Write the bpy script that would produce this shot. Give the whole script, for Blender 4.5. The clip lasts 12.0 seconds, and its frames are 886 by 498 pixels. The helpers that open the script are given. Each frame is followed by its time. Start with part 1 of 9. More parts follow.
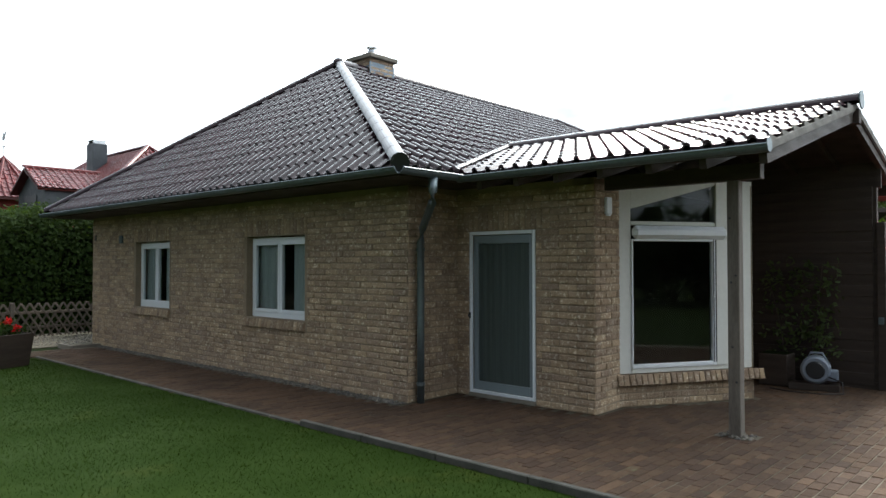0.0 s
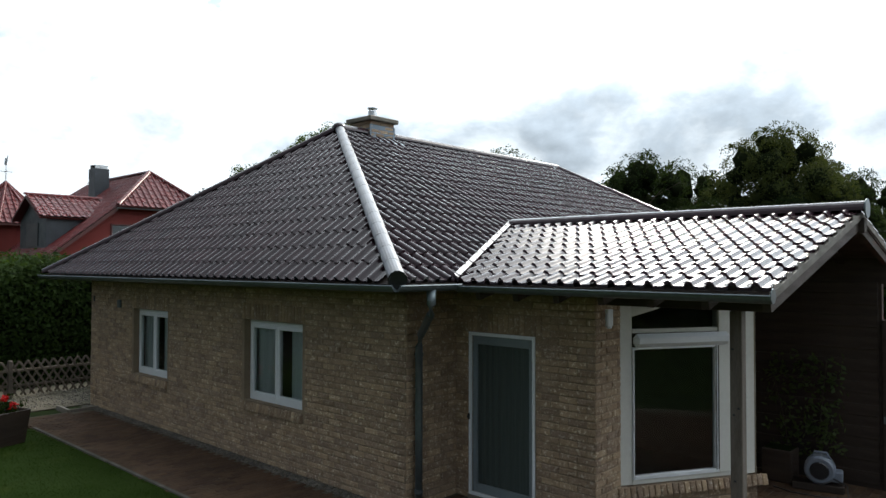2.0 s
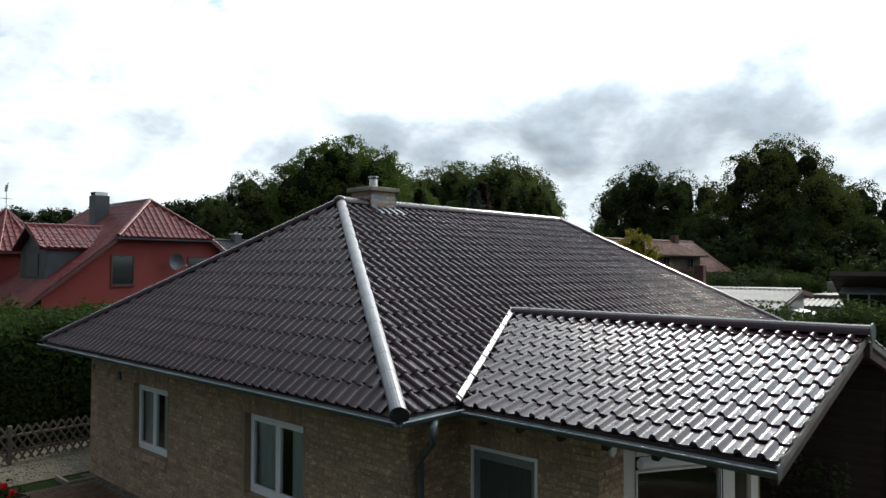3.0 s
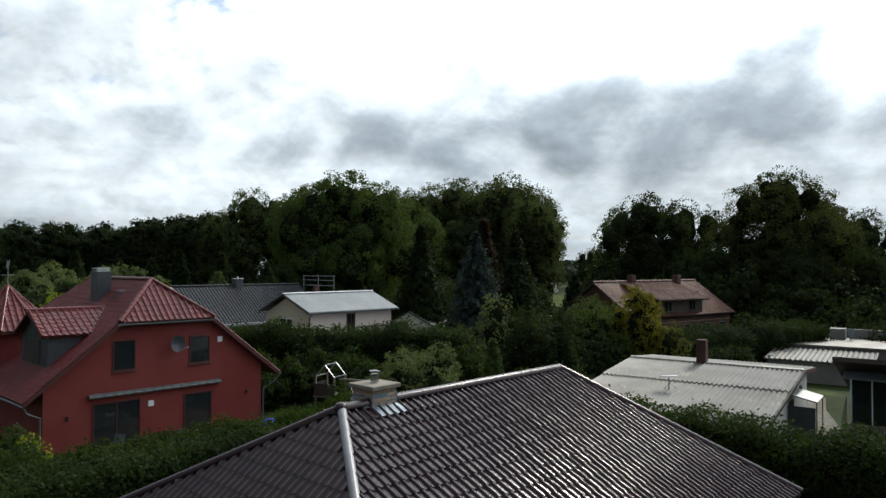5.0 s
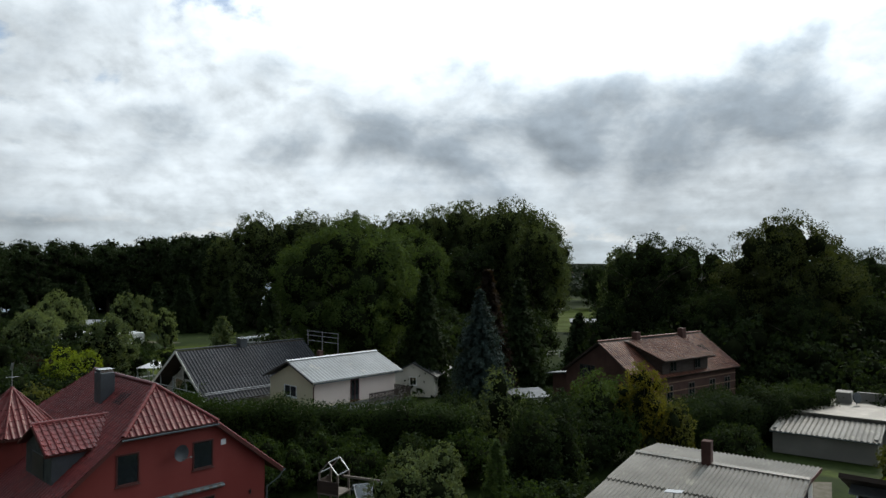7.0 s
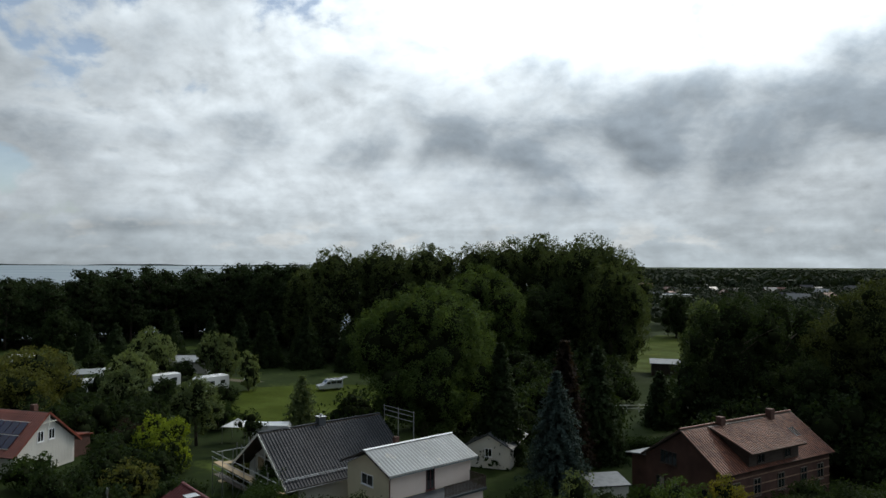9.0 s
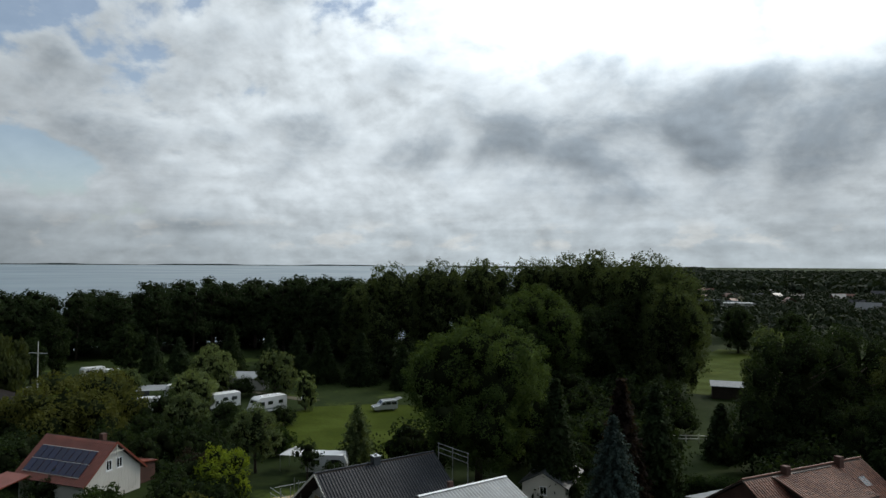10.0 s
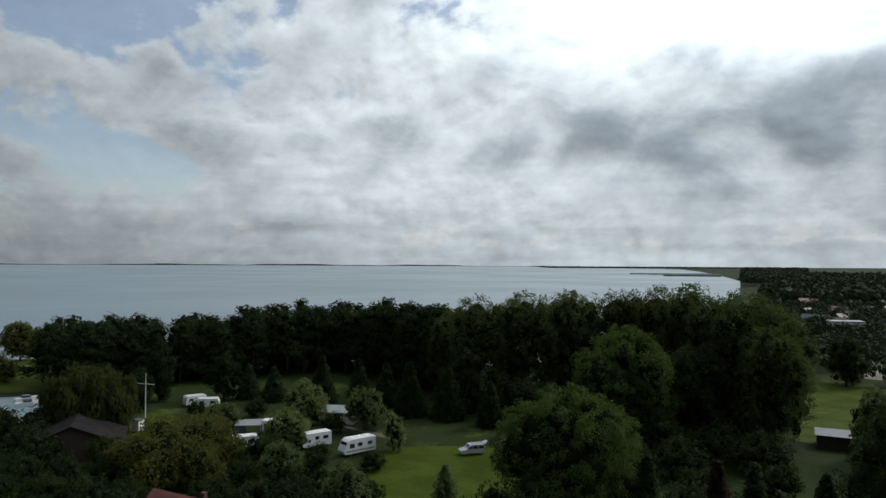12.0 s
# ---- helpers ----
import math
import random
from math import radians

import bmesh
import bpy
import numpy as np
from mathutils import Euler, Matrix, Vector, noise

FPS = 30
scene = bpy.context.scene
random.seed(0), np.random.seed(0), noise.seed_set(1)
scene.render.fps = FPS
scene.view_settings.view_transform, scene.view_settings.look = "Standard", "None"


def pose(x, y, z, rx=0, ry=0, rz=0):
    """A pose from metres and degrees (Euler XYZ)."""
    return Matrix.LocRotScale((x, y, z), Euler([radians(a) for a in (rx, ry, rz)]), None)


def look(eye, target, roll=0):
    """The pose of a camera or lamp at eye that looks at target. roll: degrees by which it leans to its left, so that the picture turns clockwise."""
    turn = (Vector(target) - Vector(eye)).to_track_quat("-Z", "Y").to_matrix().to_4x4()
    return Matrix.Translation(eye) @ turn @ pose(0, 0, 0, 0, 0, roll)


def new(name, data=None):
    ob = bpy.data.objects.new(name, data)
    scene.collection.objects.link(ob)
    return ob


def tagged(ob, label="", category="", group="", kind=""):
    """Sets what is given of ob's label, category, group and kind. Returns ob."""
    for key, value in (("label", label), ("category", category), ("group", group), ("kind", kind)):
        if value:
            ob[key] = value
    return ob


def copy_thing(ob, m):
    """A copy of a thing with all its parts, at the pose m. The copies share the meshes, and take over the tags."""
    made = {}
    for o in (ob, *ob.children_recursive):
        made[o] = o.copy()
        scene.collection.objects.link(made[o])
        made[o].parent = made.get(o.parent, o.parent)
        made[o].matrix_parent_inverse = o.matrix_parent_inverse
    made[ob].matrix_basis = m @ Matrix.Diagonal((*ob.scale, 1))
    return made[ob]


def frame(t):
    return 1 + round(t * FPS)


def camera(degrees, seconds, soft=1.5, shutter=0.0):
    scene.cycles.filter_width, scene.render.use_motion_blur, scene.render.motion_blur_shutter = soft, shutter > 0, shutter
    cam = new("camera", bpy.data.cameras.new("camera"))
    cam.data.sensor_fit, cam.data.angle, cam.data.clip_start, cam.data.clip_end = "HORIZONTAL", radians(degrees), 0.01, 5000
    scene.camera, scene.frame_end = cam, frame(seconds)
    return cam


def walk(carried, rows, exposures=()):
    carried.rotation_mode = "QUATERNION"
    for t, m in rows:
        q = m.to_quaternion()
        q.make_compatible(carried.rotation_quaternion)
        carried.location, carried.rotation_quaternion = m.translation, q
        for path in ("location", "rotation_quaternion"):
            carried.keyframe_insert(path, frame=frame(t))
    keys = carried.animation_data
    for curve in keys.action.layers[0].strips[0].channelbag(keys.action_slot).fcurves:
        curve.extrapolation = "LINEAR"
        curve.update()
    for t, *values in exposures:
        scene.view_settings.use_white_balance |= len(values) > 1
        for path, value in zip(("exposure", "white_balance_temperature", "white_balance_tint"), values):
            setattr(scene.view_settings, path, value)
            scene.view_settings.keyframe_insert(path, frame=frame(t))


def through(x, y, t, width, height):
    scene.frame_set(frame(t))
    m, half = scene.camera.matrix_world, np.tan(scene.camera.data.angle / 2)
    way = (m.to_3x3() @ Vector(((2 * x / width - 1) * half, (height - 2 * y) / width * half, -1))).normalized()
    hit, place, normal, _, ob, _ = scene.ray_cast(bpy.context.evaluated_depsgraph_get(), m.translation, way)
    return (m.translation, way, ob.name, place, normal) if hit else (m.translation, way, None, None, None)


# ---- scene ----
cam = camera(64.20, 12.0)
# seconds, x, y, z, yaw, pitch, roll: a drone climbs almost straight up, then turns to the left
ROWS = [
    (0.0, -0.048, -0.086, 1.746, -0.00, 1.16, -0.07),
    (0.5, -0.049, -0.080, 1.856, 0.06, 1.22, -0.05),
    (1.0, -0.051, -0.071, 2.122, 0.13, 1.25, -0.02),
    (1.5, -0.022, -0.044, 2.469, 0.19, 1.30, 0.04),
    (2.0, 0.002, 0.001, 3.026, 0.23, 1.33, 0.10),
    (2.5, -0.006, 0.024, 3.668, 0.26, 1.36, 0.13),
    (3.0, -0.020, 0.036, 4.486, 0.27, 1.35, 0.17),
    (3.2, -0.017, 0.051, 4.855, 0.31, 1.22, 0.17),
    (4.8, -0.014, 0.028, 8.146, 0.45, 1.26, 0.13),
    (5.0, -0.016, -0.008, 8.600, 0.42, 1.28, 0.13),
    (5.5, 0.006, -0.022, 9.802, 0.50, 1.29, 0.16),
    (6.0, 0.027, -0.018, 11.160, 0.55, 1.28, 0.19),
    (6.5, 0.025, -0.008, 12.519, 0.56, 1.24, 0.20),
    (6.7, 0.032, -0.008, 13.136, 0.61, 1.18, 0.17),
    (8.3, 0.032, -0.011, 18.688, 3.70, 1.29, 0.13),
    (8.5, 0.031, 0.001, 19.427, 4.54, 1.31, 0.15),
    (9.0, 0.026, 0.023, 21.355, 6.92, 1.35, 0.23),
    (9.5, 0.018, 0.038, 23.282, 9.05, 1.28, 0.26),
    (10.0, 0.011, 0.044, 25.242, 11.31, 1.28, 0.30),
    (10.5, 0.009, 0.034, 27.164, 13.38, 1.18, 0.27),
    (11.0, 0.009, 0.031, 29.145, 15.60, 1.20, 0.30),
    (11.5, 0.010, 0.025, 31.074, 17.50, 1.16, 0.29),
    (12.0, 0.005, 0.021, 33.035, 18.32, 1.16, 0.27),
]


def drone(x, y, z, yaw, pitch, roll):
    a, p = radians(yaw), radians(pitch)
    way = Vector((-math.sin(a) * math.cos(p), math.cos(a) * math.cos(p), math.sin(p)))
    return look((x, y, z), Vector((x, y, z)) + way * 10, roll)


EXPOSURES = [(0.0, 1.18), (1.0, 0.88), (2.0, 0.54), (3.0, 0.32), (5.0, 0.0), (6.5, -0.15), (8.5, -0.4), (12.0, -0.5)]
walk(cam, [(row[0], drone(*row[1:])) for row in ROWS], EXPOSURES)
# END PATH

# ---- light ----
SUN = Vector((0.476, 0.637, 0.605)).normalized()
sun = new("sun", bpy.data.lights.new("sun", "SUN"))
sun.data.energy, sun.data.angle, sun.data.color = 2.5, radians(8.0), (1.0, 0.93, 0.82)
sun.matrix_world = look(SUN * 50, (0, 0, 0))

world = bpy.data.worlds.new("world")
scene.world = world
world.use_nodes = True


class Nodes:
    """A short way to write node trees."""

    def __init__(self, tree):
        self.tree = tree
        tree.nodes.clear()

    def add(self, kind, inputs={}, operation=None):
        node = self.tree.nodes.new(kind)
        if operation:
            node.operation = operation
        for key, value in inputs.items():
            self.put(node, key, value)
        return node

    def put(self, node, key, value):
        if isinstance(value, bpy.types.NodeSocket):
            self.tree.links.new(value, node.inputs[key])
        else:
            node.inputs[key].default_value = value

    def math(self, op, a, b=0.0, c=None):
        node = self.add("ShaderNodeMath", operation=op)
        self.put(node, 0, a)
        self.put(node, 1, b)
        if c is not None:
            self.put(node, 2, c)
        return node.outputs[0]

    def mix(self, fac, a, b, blend="MIX"):
        node = self.add("ShaderNodeMix")
        node.data_type, node.blend_type = "RGBA", blend
        self.put(node, 0, fac)
        self.put(node, 6, a)
        self.put(node, 7, b)
        return node.outputs[2]

    def noise(self, vector, scale, detail=3.0, rough=0.55, out=0):
        node = self.add("ShaderNodeTexNoise", inputs={"Vector": vector, "Scale": scale, "Detail": detail, "Roughness": rough})
        return node.outputs[out]

    def steps(self, fac, a, b):
        node = self.add("ShaderNodeMapRange")
        node.interpolation_type = "SMOOTHSTEP"
        self.put(node, 0, fac)
        self.put(node, 1, a)
        self.put(node, 2, b)
        return node.outputs[0]


def build_sky():
    """Broken cloud over a hazy horizon: a long grey bank, brighter cloud above it and blue gaps to the west."""
    n = Nodes(world.node_tree)
    where = n.add("ShaderNodeTexCoord").outputs["Generated"]
    xyz = n.add("ShaderNodeSeparateXYZ", inputs={0: where})
    east = n.math("MULTIPLY", n.math("ARCTAN2", xyz.outputs[0], xyz.outputs[1]), 57.3)
    high = n.math("MULTIPLY", n.math("ARCSINE", xyz.outputs[2]), 57.3)

    def bank(b, e, wide, tall, slope, weight):
        """A soft mass of cloud about the bearing b and the height e, in degrees."""
        over = n.math("SUBTRACT", east, b)
        up = n.math("SUBTRACT", n.math("SUBTRACT", high, e), n.math("MULTIPLY", over, slope))
        q = n.math("ADD", n.math("POWER", n.math("ABSOLUTE", n.math("DIVIDE", over, wide)), 2.0), n.math("POWER", n.math("ABSOLUTE", n.math("DIVIDE", up, tall)), 2.0))
        return n.math("MULTIPLY", n.math("EXPONENT", n.math("MULTIPLY", q, -1.0)), weight)

    def total(*parts):
        out = parts[0]
        for p in parts[1:]:
            out = n.math("ADD", out, p)
        return out

    warp = n.noise(n.add("ShaderNodeMapping", inputs={0: where, 3: (4.0, 4.0, 7.0)}).outputs[0], 1.0, 2.0, 0.5, 1)
    bent = n.add("ShaderNodeVectorMath", {0: n.add("ShaderNodeMapping", inputs={0: where, 3: (9.0, 9.0, 14.0)}).outputs[0], 1: n.add("ShaderNodeVectorMath", {0: warp, 1: (0.5, 0.5, 0.7)}, "MULTIPLY").outputs[0]}, "ADD").outputs[0]
    moved = n.add("ShaderNodeVectorMath", {0: bent, 1: (0.08, 0.0, 0.16)}, "ADD").outputs[0]
    body, ahead = n.noise(bent, 1.0, 9.0, 0.55), n.noise(moved, 1.0, 9.0, 0.55)
    streaks = n.noise(n.add("ShaderNodeMapping", inputs={0: where, 3: (5.0, 5.0, 60.0)}).outputs[0], 1.0, 5.0, 0.5)
    thick = total(body, bank(6, 11.0, 20, 3.5, 0.09, 0.24), bank(30, 13.0, 16, 4.0, 0.05, 0.12), bank(-36, 13.6, 5.0, 2.0, 0.1, 0.12), bank(-31, 2.9, 7.0, 0.45, 0.0, 0.13), bank(-8, 8.5, 9, 1.6, 0.1, 0.06),
                  bank(-20, 15.0, 9, 3.0, 0.1, -0.08), bank(-47, 13.0, 9, 5.0, 0.0, -0.10), bank(4, 20.0, 18, 5.0, 0.05, -0.07), bank(-18, 6.0, 11, 3.0, 0.0, -0.10), bank(16, 6.0, 12, 2.5, 0.0, 0.07), bank(0, 5.0, 40, 1.5, 0.0, -0.03))
    # upper sides catch the light
    relief = n.math("MULTIPLY", n.math("SUBTRACT", body, ahead), 1.7)
    sky = n.add("ShaderNodeTexSky")
    sky.sky_type, sky.sun_disc = "NISHITA", False
    sky.sun_elevation, sky.sun_rotation = math.asin(SUN.z), math.atan2(SUN.x, SUN.y)
    # clouds are brightest where the sun stands behind them, and dull on the other side
    toward = n.add("ShaderNodeVectorMath", {0: where, 1: SUN}, "DOT_PRODUCT").outputs["Value"]
    light = n.math("ADD", n.math("MULTIPLY_ADD", n.steps(toward, -0.3, 0.74), 0.71, 0.27), n.math("MULTIPLY", n.math("MULTIPLY", n.steps(toward, 0.42, 0.95), n.steps(xyz.outputs[2], 0.15, 0.46)), 1.6))
    light = n.math("MULTIPLY", light, n.math("ADD", 1.0, relief))
    light = n.math("MULTIPLY", light, total(bank(6, 21.0, 15, 6.5, 0.0, 0.28), bank(20, 4.0, 13, 5.0, 0.0, -0.26), bank(-28, 8.0, 12, 6.0, 0.0, 0.12), 1.0))
    flat = n.math("MULTIPLY", n.math("SUBTRACT", 1.0, n.steps(high, 5.0, 11.0)), 0.42)
    light = n.math("MULTIPLY", light, n.math("ADD", 1.0, n.math("MULTIPLY", n.math("SUBTRACT", streaks, 0.5), flat)))
    grey = n.mix(n.steps(thick, 0.45, 0.78), (0.95, 1.05, 1.12, 1), (0.385, 0.455, 0.52, 1))
    grey = n.mix(n.math("MULTIPLY", n.math("SUBTRACT", 1.0, n.steps(high, 0.5, 7.0)), 0.75), grey, (0.65, 0.745, 0.805, 1))
    # a low line of small bright heaps over the horizon
    heap = n.noise(n.add("ShaderNodeMapping", inputs={0: where, 3: (8.0, 8.0, 19.0)}).outputs[0], 2.2, 5.0, 0.55)
    band = n.math("MULTIPLY", n.steps(high, 0.9, 1.6), n.math("SUBTRACT", 1.0, n.steps(high, 2.4, 4.2)))
    grey = n.mix(n.math("MULTIPLY", n.math("MULTIPLY", n.steps(heap, 0.52, 0.66), band), 0.55), grey, (0.98, 1.0, 0.98, 1))
    lit = n.mix(1.0, grey, n.add("ShaderNodeCombineColor", {0: light, 1: light, 2: light}).outputs[0], "MULTIPLY")
    cover = total(body, n.math("MULTIPLY_ADD", n.steps(toward, 0.25, 0.62), 0.22, 0.04), bank(-42, 18.0, 16, 5.0, 0.0, -0.19), bank(-19, 20.5, 8, 2.2, 0.0, -0.30), bank(-46, 8.0, 12, 2.2, 0.0, -0.10))
    mask = n.math("MAXIMUM", n.math("MAXIMUM", n.steps(cover, 0.36, 0.52), 0.25), n.math("SUBTRACT", 1.0, n.steps(high, 2.0, 7.0)))
    blue = n.add("ShaderNodeBackground", inputs={0: sky.outputs[0], 1: 0.15})
    cloud = n.add("ShaderNodeBackground", inputs={0: lit, 1: 1.0})
    both = n.add("ShaderNodeMixShader", inputs={0: mask, 1: blue.outputs[0], 2: cloud.outputs[0]})
    n.add("ShaderNodeOutputWorld", inputs={0: both.outputs[0]})


build_sky()


# ---- materials ----
def surf(name, color, other=None, rough=0.7, metal=0.0, big=0.8, fine=25.0, amount=0.5, bump=0.25, depth=0.01, each=0.0, island=0.0,
         streak=None, gloss=0.5, wear=None, wear_scale=3.0, wear_from=0.58):
    """A surface with colour that varies at two scales, fine relief, and a shift from piece to piece."""
    m = bpy.data.materials.new(name)
    m.use_nodes = True
    n = Nodes(m.node_tree)
    place = n.add("ShaderNodeTexCoord").outputs["Object"]
    if each:
        # each piece shows another stretch of the pattern
        where = n.math("MULTIPLY", n.add("ShaderNodeObjectInfo").outputs["Random"], 60.0)
        place = n.add("ShaderNodeVectorMath", {0: place, 1: n.add("ShaderNodeCombineXYZ", {0: where, 1: where, 2: where}).outputs[0]}, "ADD").outputs[0]
    if streak:
        place = n.add("ShaderNodeMapping", inputs={0: place, 3: streak}).outputs[0]
    other = other or tuple(0.6 * v for v in color)
    large, small = n.noise(place, big, 4.0), n.noise(place, fine, 4.0, 0.65)
    blend = n.math("ADD", n.math("MULTIPLY", n.steps(large, 0.3, 0.7), 0.5), n.math("MULTIPLY", n.steps(small, 0.25, 0.75), 0.5))
    tone = n.mix(n.math("MULTIPLY", blend, amount * 2), (*color, 1), (*other, 1))
    if wear:
        spots = n.steps(n.noise(place, wear_scale, 6.0, 0.7), wear_from, wear_from + 0.12)
        tone = n.mix(spots, tone, (*wear, 1))
    if each or island:
        pick = n.add("ShaderNodeObjectInfo").outputs["Random"] if each else n.add("ShaderNodeNewGeometry").outputs["Random Per Island"]
        shift = n.math("MULTIPLY_ADD", pick, 2 * (each or island), 1.0 - (each or island))
        tone = n.mix(1.0, tone, n.add("ShaderNodeCombineColor", inputs={0: shift, 1: shift, 2: n.math("MULTIPLY_ADD", pick, 1.5 * (each or island), 1.0 - 0.8 * (each or island))}).outputs[0], "MULTIPLY")
    rise = n.add("ShaderNodeBump", inputs={"Strength": bump, "Distance": depth, "Height": small})
    worn = n.math("MULTIPLY_ADD", n.steps(large, 0.3, 0.7), 0.25 * rough, rough * 0.85)
    shader = n.add("ShaderNodeBsdfPrincipled", inputs={"Base Color": tone, "Roughness": worn, "Metallic": metal, "Normal": rise.outputs[0], "Specular IOR Level": gloss})
    n.add("ShaderNodeOutputMaterial", inputs={0: shader.outputs[0]})
    return m


def leafy(name, color, other, through=0.32, island=0.35, rough=0.6):
    """Leaves: two greens, a shift from leaf to leaf, and light that passes through."""
    m = bpy.data.materials.new(name)
    m.use_nodes = True
    n = Nodes(m.node_tree)
    place = n.add("ShaderNodeTexCoord").outputs["Object"]
    pick = n.add("ShaderNodeNewGeometry").outputs["Random Per Island"]
    blend = n.math("ADD", n.math("MULTIPLY", n.steps(n.noise(place, 0.5, 3.0), 0.3, 0.7), 0.6), n.math("MULTIPLY", pick, 0.4))
    tone = n.mix(blend, (*color, 1), (*other, 1))
    shift = n.math("MULTIPLY_ADD", pick, 2 * island, 1.0 - island)
    tone = n.mix(1.0, tone, n.add("ShaderNodeCombineColor", inputs={0: shift, 1: shift, 2: shift}).outputs[0], "MULTIPLY")
    shader = n.add("ShaderNodeBsdfPrincipled", inputs={"Base Color": tone, "Roughness": 0.8, "Specular IOR Level": 0.06})
    warm = n.mix(1.0, tone, (2.1, 2.0, 1.0, 1), "MULTIPLY")
    glow = n.add("ShaderNodeBsdfTranslucent", inputs={0: warm})
    both = n.add("ShaderNodeMixShader", inputs={0: through, 1: shader.outputs[0], 2: glow.outputs[0]})
    n.add("ShaderNodeOutputMaterial", inputs={0: both.outputs[0]})
    return m


def glass(name, tint=(0.75, 0.8, 0.8), rough=0.02):
    m = bpy.data.materials.new(name)
    m.use_nodes = True
    n = Nodes(m.node_tree)
    clear = n.add("ShaderNodeBsdfTransparent", inputs={0: (*tint, 1)})
    shine = n.add("ShaderNodeBsdfGlossy", inputs={0: (0.9, 0.95, 0.95, 1), 1: rough})
    both = n.add("ShaderNodeMixShader", inputs={0: n.add("ShaderNodeFresnel", inputs={0: 1.55}).outputs[0], 1: clear.outputs[0], 2: shine.outputs[0]})
    n.add("ShaderNodeOutputMaterial", inputs={0: both.outputs[0]})
    return m


BRICK = surf("yellow_brick", (0.43, 0.305, 0.20), (0.26, 0.18, 0.118), rough=0.9, big=5.0, fine=55, amount=0.6, bump=0.9, depth=0.016, each=0.22, wear=(0.60, 0.50, 0.37), wear_scale=22, wear_from=0.53)
BRICK_JOINED = surf("yellow_brick_joined", (0.43, 0.305, 0.20), (0.26, 0.18, 0.118), rough=0.9, big=5.0, fine=55, amount=0.6, bump=0.9, depth=0.016, island=0.22, wear=(0.60, 0.50, 0.37), wear_scale=22, wear_from=0.53)
MORTAR = surf("mortar", (0.33, 0.25, 0.17), (0.20, 0.15, 0.10), rough=0.95, big=2, fine=80, bump=0.5)
TILE = surf("glazed_roof_tile", (0.034, 0.015, 0.020), (0.016, 0.008, 0.011), rough=0.23, big=0.9, fine=22, amount=0.5, bump=0.16, depth=0.006, each=0.2, gloss=0.34)
TILE_JOINED = surf("glazed_roof_tile_joined", (0.034, 0.015, 0.020), (0.016, 0.008, 0.011), rough=0.23, big=0.9, fine=22, amount=0.5, bump=0.16, depth=0.006, island=0.2, gloss=0.34)
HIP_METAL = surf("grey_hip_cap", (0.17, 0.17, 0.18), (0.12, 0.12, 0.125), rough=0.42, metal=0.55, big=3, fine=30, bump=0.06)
ZINC = surf("weathered_zinc", (0.16, 0.19, 0.20), (0.10, 0.125, 0.135), rough=0.42, metal=0.6, big=1.5, fine=20, bump=0.05)
LEAD = surf("lead_flashing", (0.20, 0.24, 0.28), (0.12, 0.15, 0.18), rough=0.55, metal=0.5, big=4, fine=40, bump=0.2)
STEEL = surf("stainless_steel", (0.6, 0.6, 0.6), (0.45, 0.45, 0.46), rough=0.25, metal=1.0, big=4, fine=30, bump=0.02)
WHITE = surf("white_plastic", (0.78, 0.80, 0.82), (0.68, 0.70, 0.72), rough=0.35, big=1, fine=12, amount=0.3, bump=0.02)
CREAM = surf("white_painted_wood", (0.70, 0.69, 0.64), (0.58, 0.57, 0.52), rough=0.55, big=1.4, fine=20, amount=0.4, bump=0.08)
DARKWOOD = surf("dark_stained_wood", (0.045, 0.028, 0.019), (0.022, 0.014, 0.01), rough=0.7, big=1.5, fine=18, streak=(1, 1, 6), bump=0.3)
GREYWOOD = surf("weathered_grey_wood", (0.16, 0.135, 0.11), (0.08, 0.065, 0.052), rough=0.8, big=2, fine=20, streak=(6, 6, 1), bump=0.4)
FENCEWOOD = surf("fence_wood", (0.12, 0.095, 0.07), (0.06, 0.05, 0.038), rough=0.85, big=2, fine=22, bump=0.4, each=0.15)
PANE = glass("window_glass")
ROOMDARK = surf("room_plaster", (0.22, 0.20, 0.17), (0.16, 0.14, 0.12), rough=0.9, big=0.6, fine=9)
CURTAIN = surf("curtain_cloth", (0.72, 0.74, 0.72), (0.42, 0.45, 0.44), rough=0.9, big=3, fine=30, streak=(20, 20, 0.3), bump=0.3)
SCREEN = surf("grey_green_screen", (0.060, 0.078, 0.070), (0.036, 0.048, 0.044), rough=0.6, big=2, fine=20, streak=(25, 25, 0.4), amount=0.5, bump=0.05)
DOORGREY = surf("grey_door_frame", (0.20, 0.235, 0.25), (0.15, 0.18, 0.19), rough=0.4, big=2, fine=20, amount=0.3, bump=0.03)
PAVER = surf("red_brown_paver", (0.094, 0.054, 0.033), (0.042, 0.028, 0.019), rough=0.9, gloss=0.15, big=0.7, fine=45, amount=0.55, bump=0.5, depth=0.006, each=0.22, wear=(0.085, 0.085, 0.05), wear_scale=1.6, wear_from=0.62)
PAVER_JOINED = surf("red_brown_paver_joined", (0.094, 0.054, 0.033), (0.042, 0.028, 0.019), rough=0.9, gloss=0.15, big=0.7, fine=45, amount=0.55, bump=0.5, depth=0.006, island=0.22, wear=(0.085, 0.085, 0.05), wear_scale=1.6, wear_from=0.62)
SAND = surf("joint_sand", (0.10, 0.08, 0.055), (0.05, 0.05, 0.03), rough=0.95, big=2, fine=60)
CONCRETE = surf("kerb_concrete", (0.24, 0.21, 0.17), (0.14, 0.125, 0.10), rough=0.9, big=2, fine=40, bump=0.5)
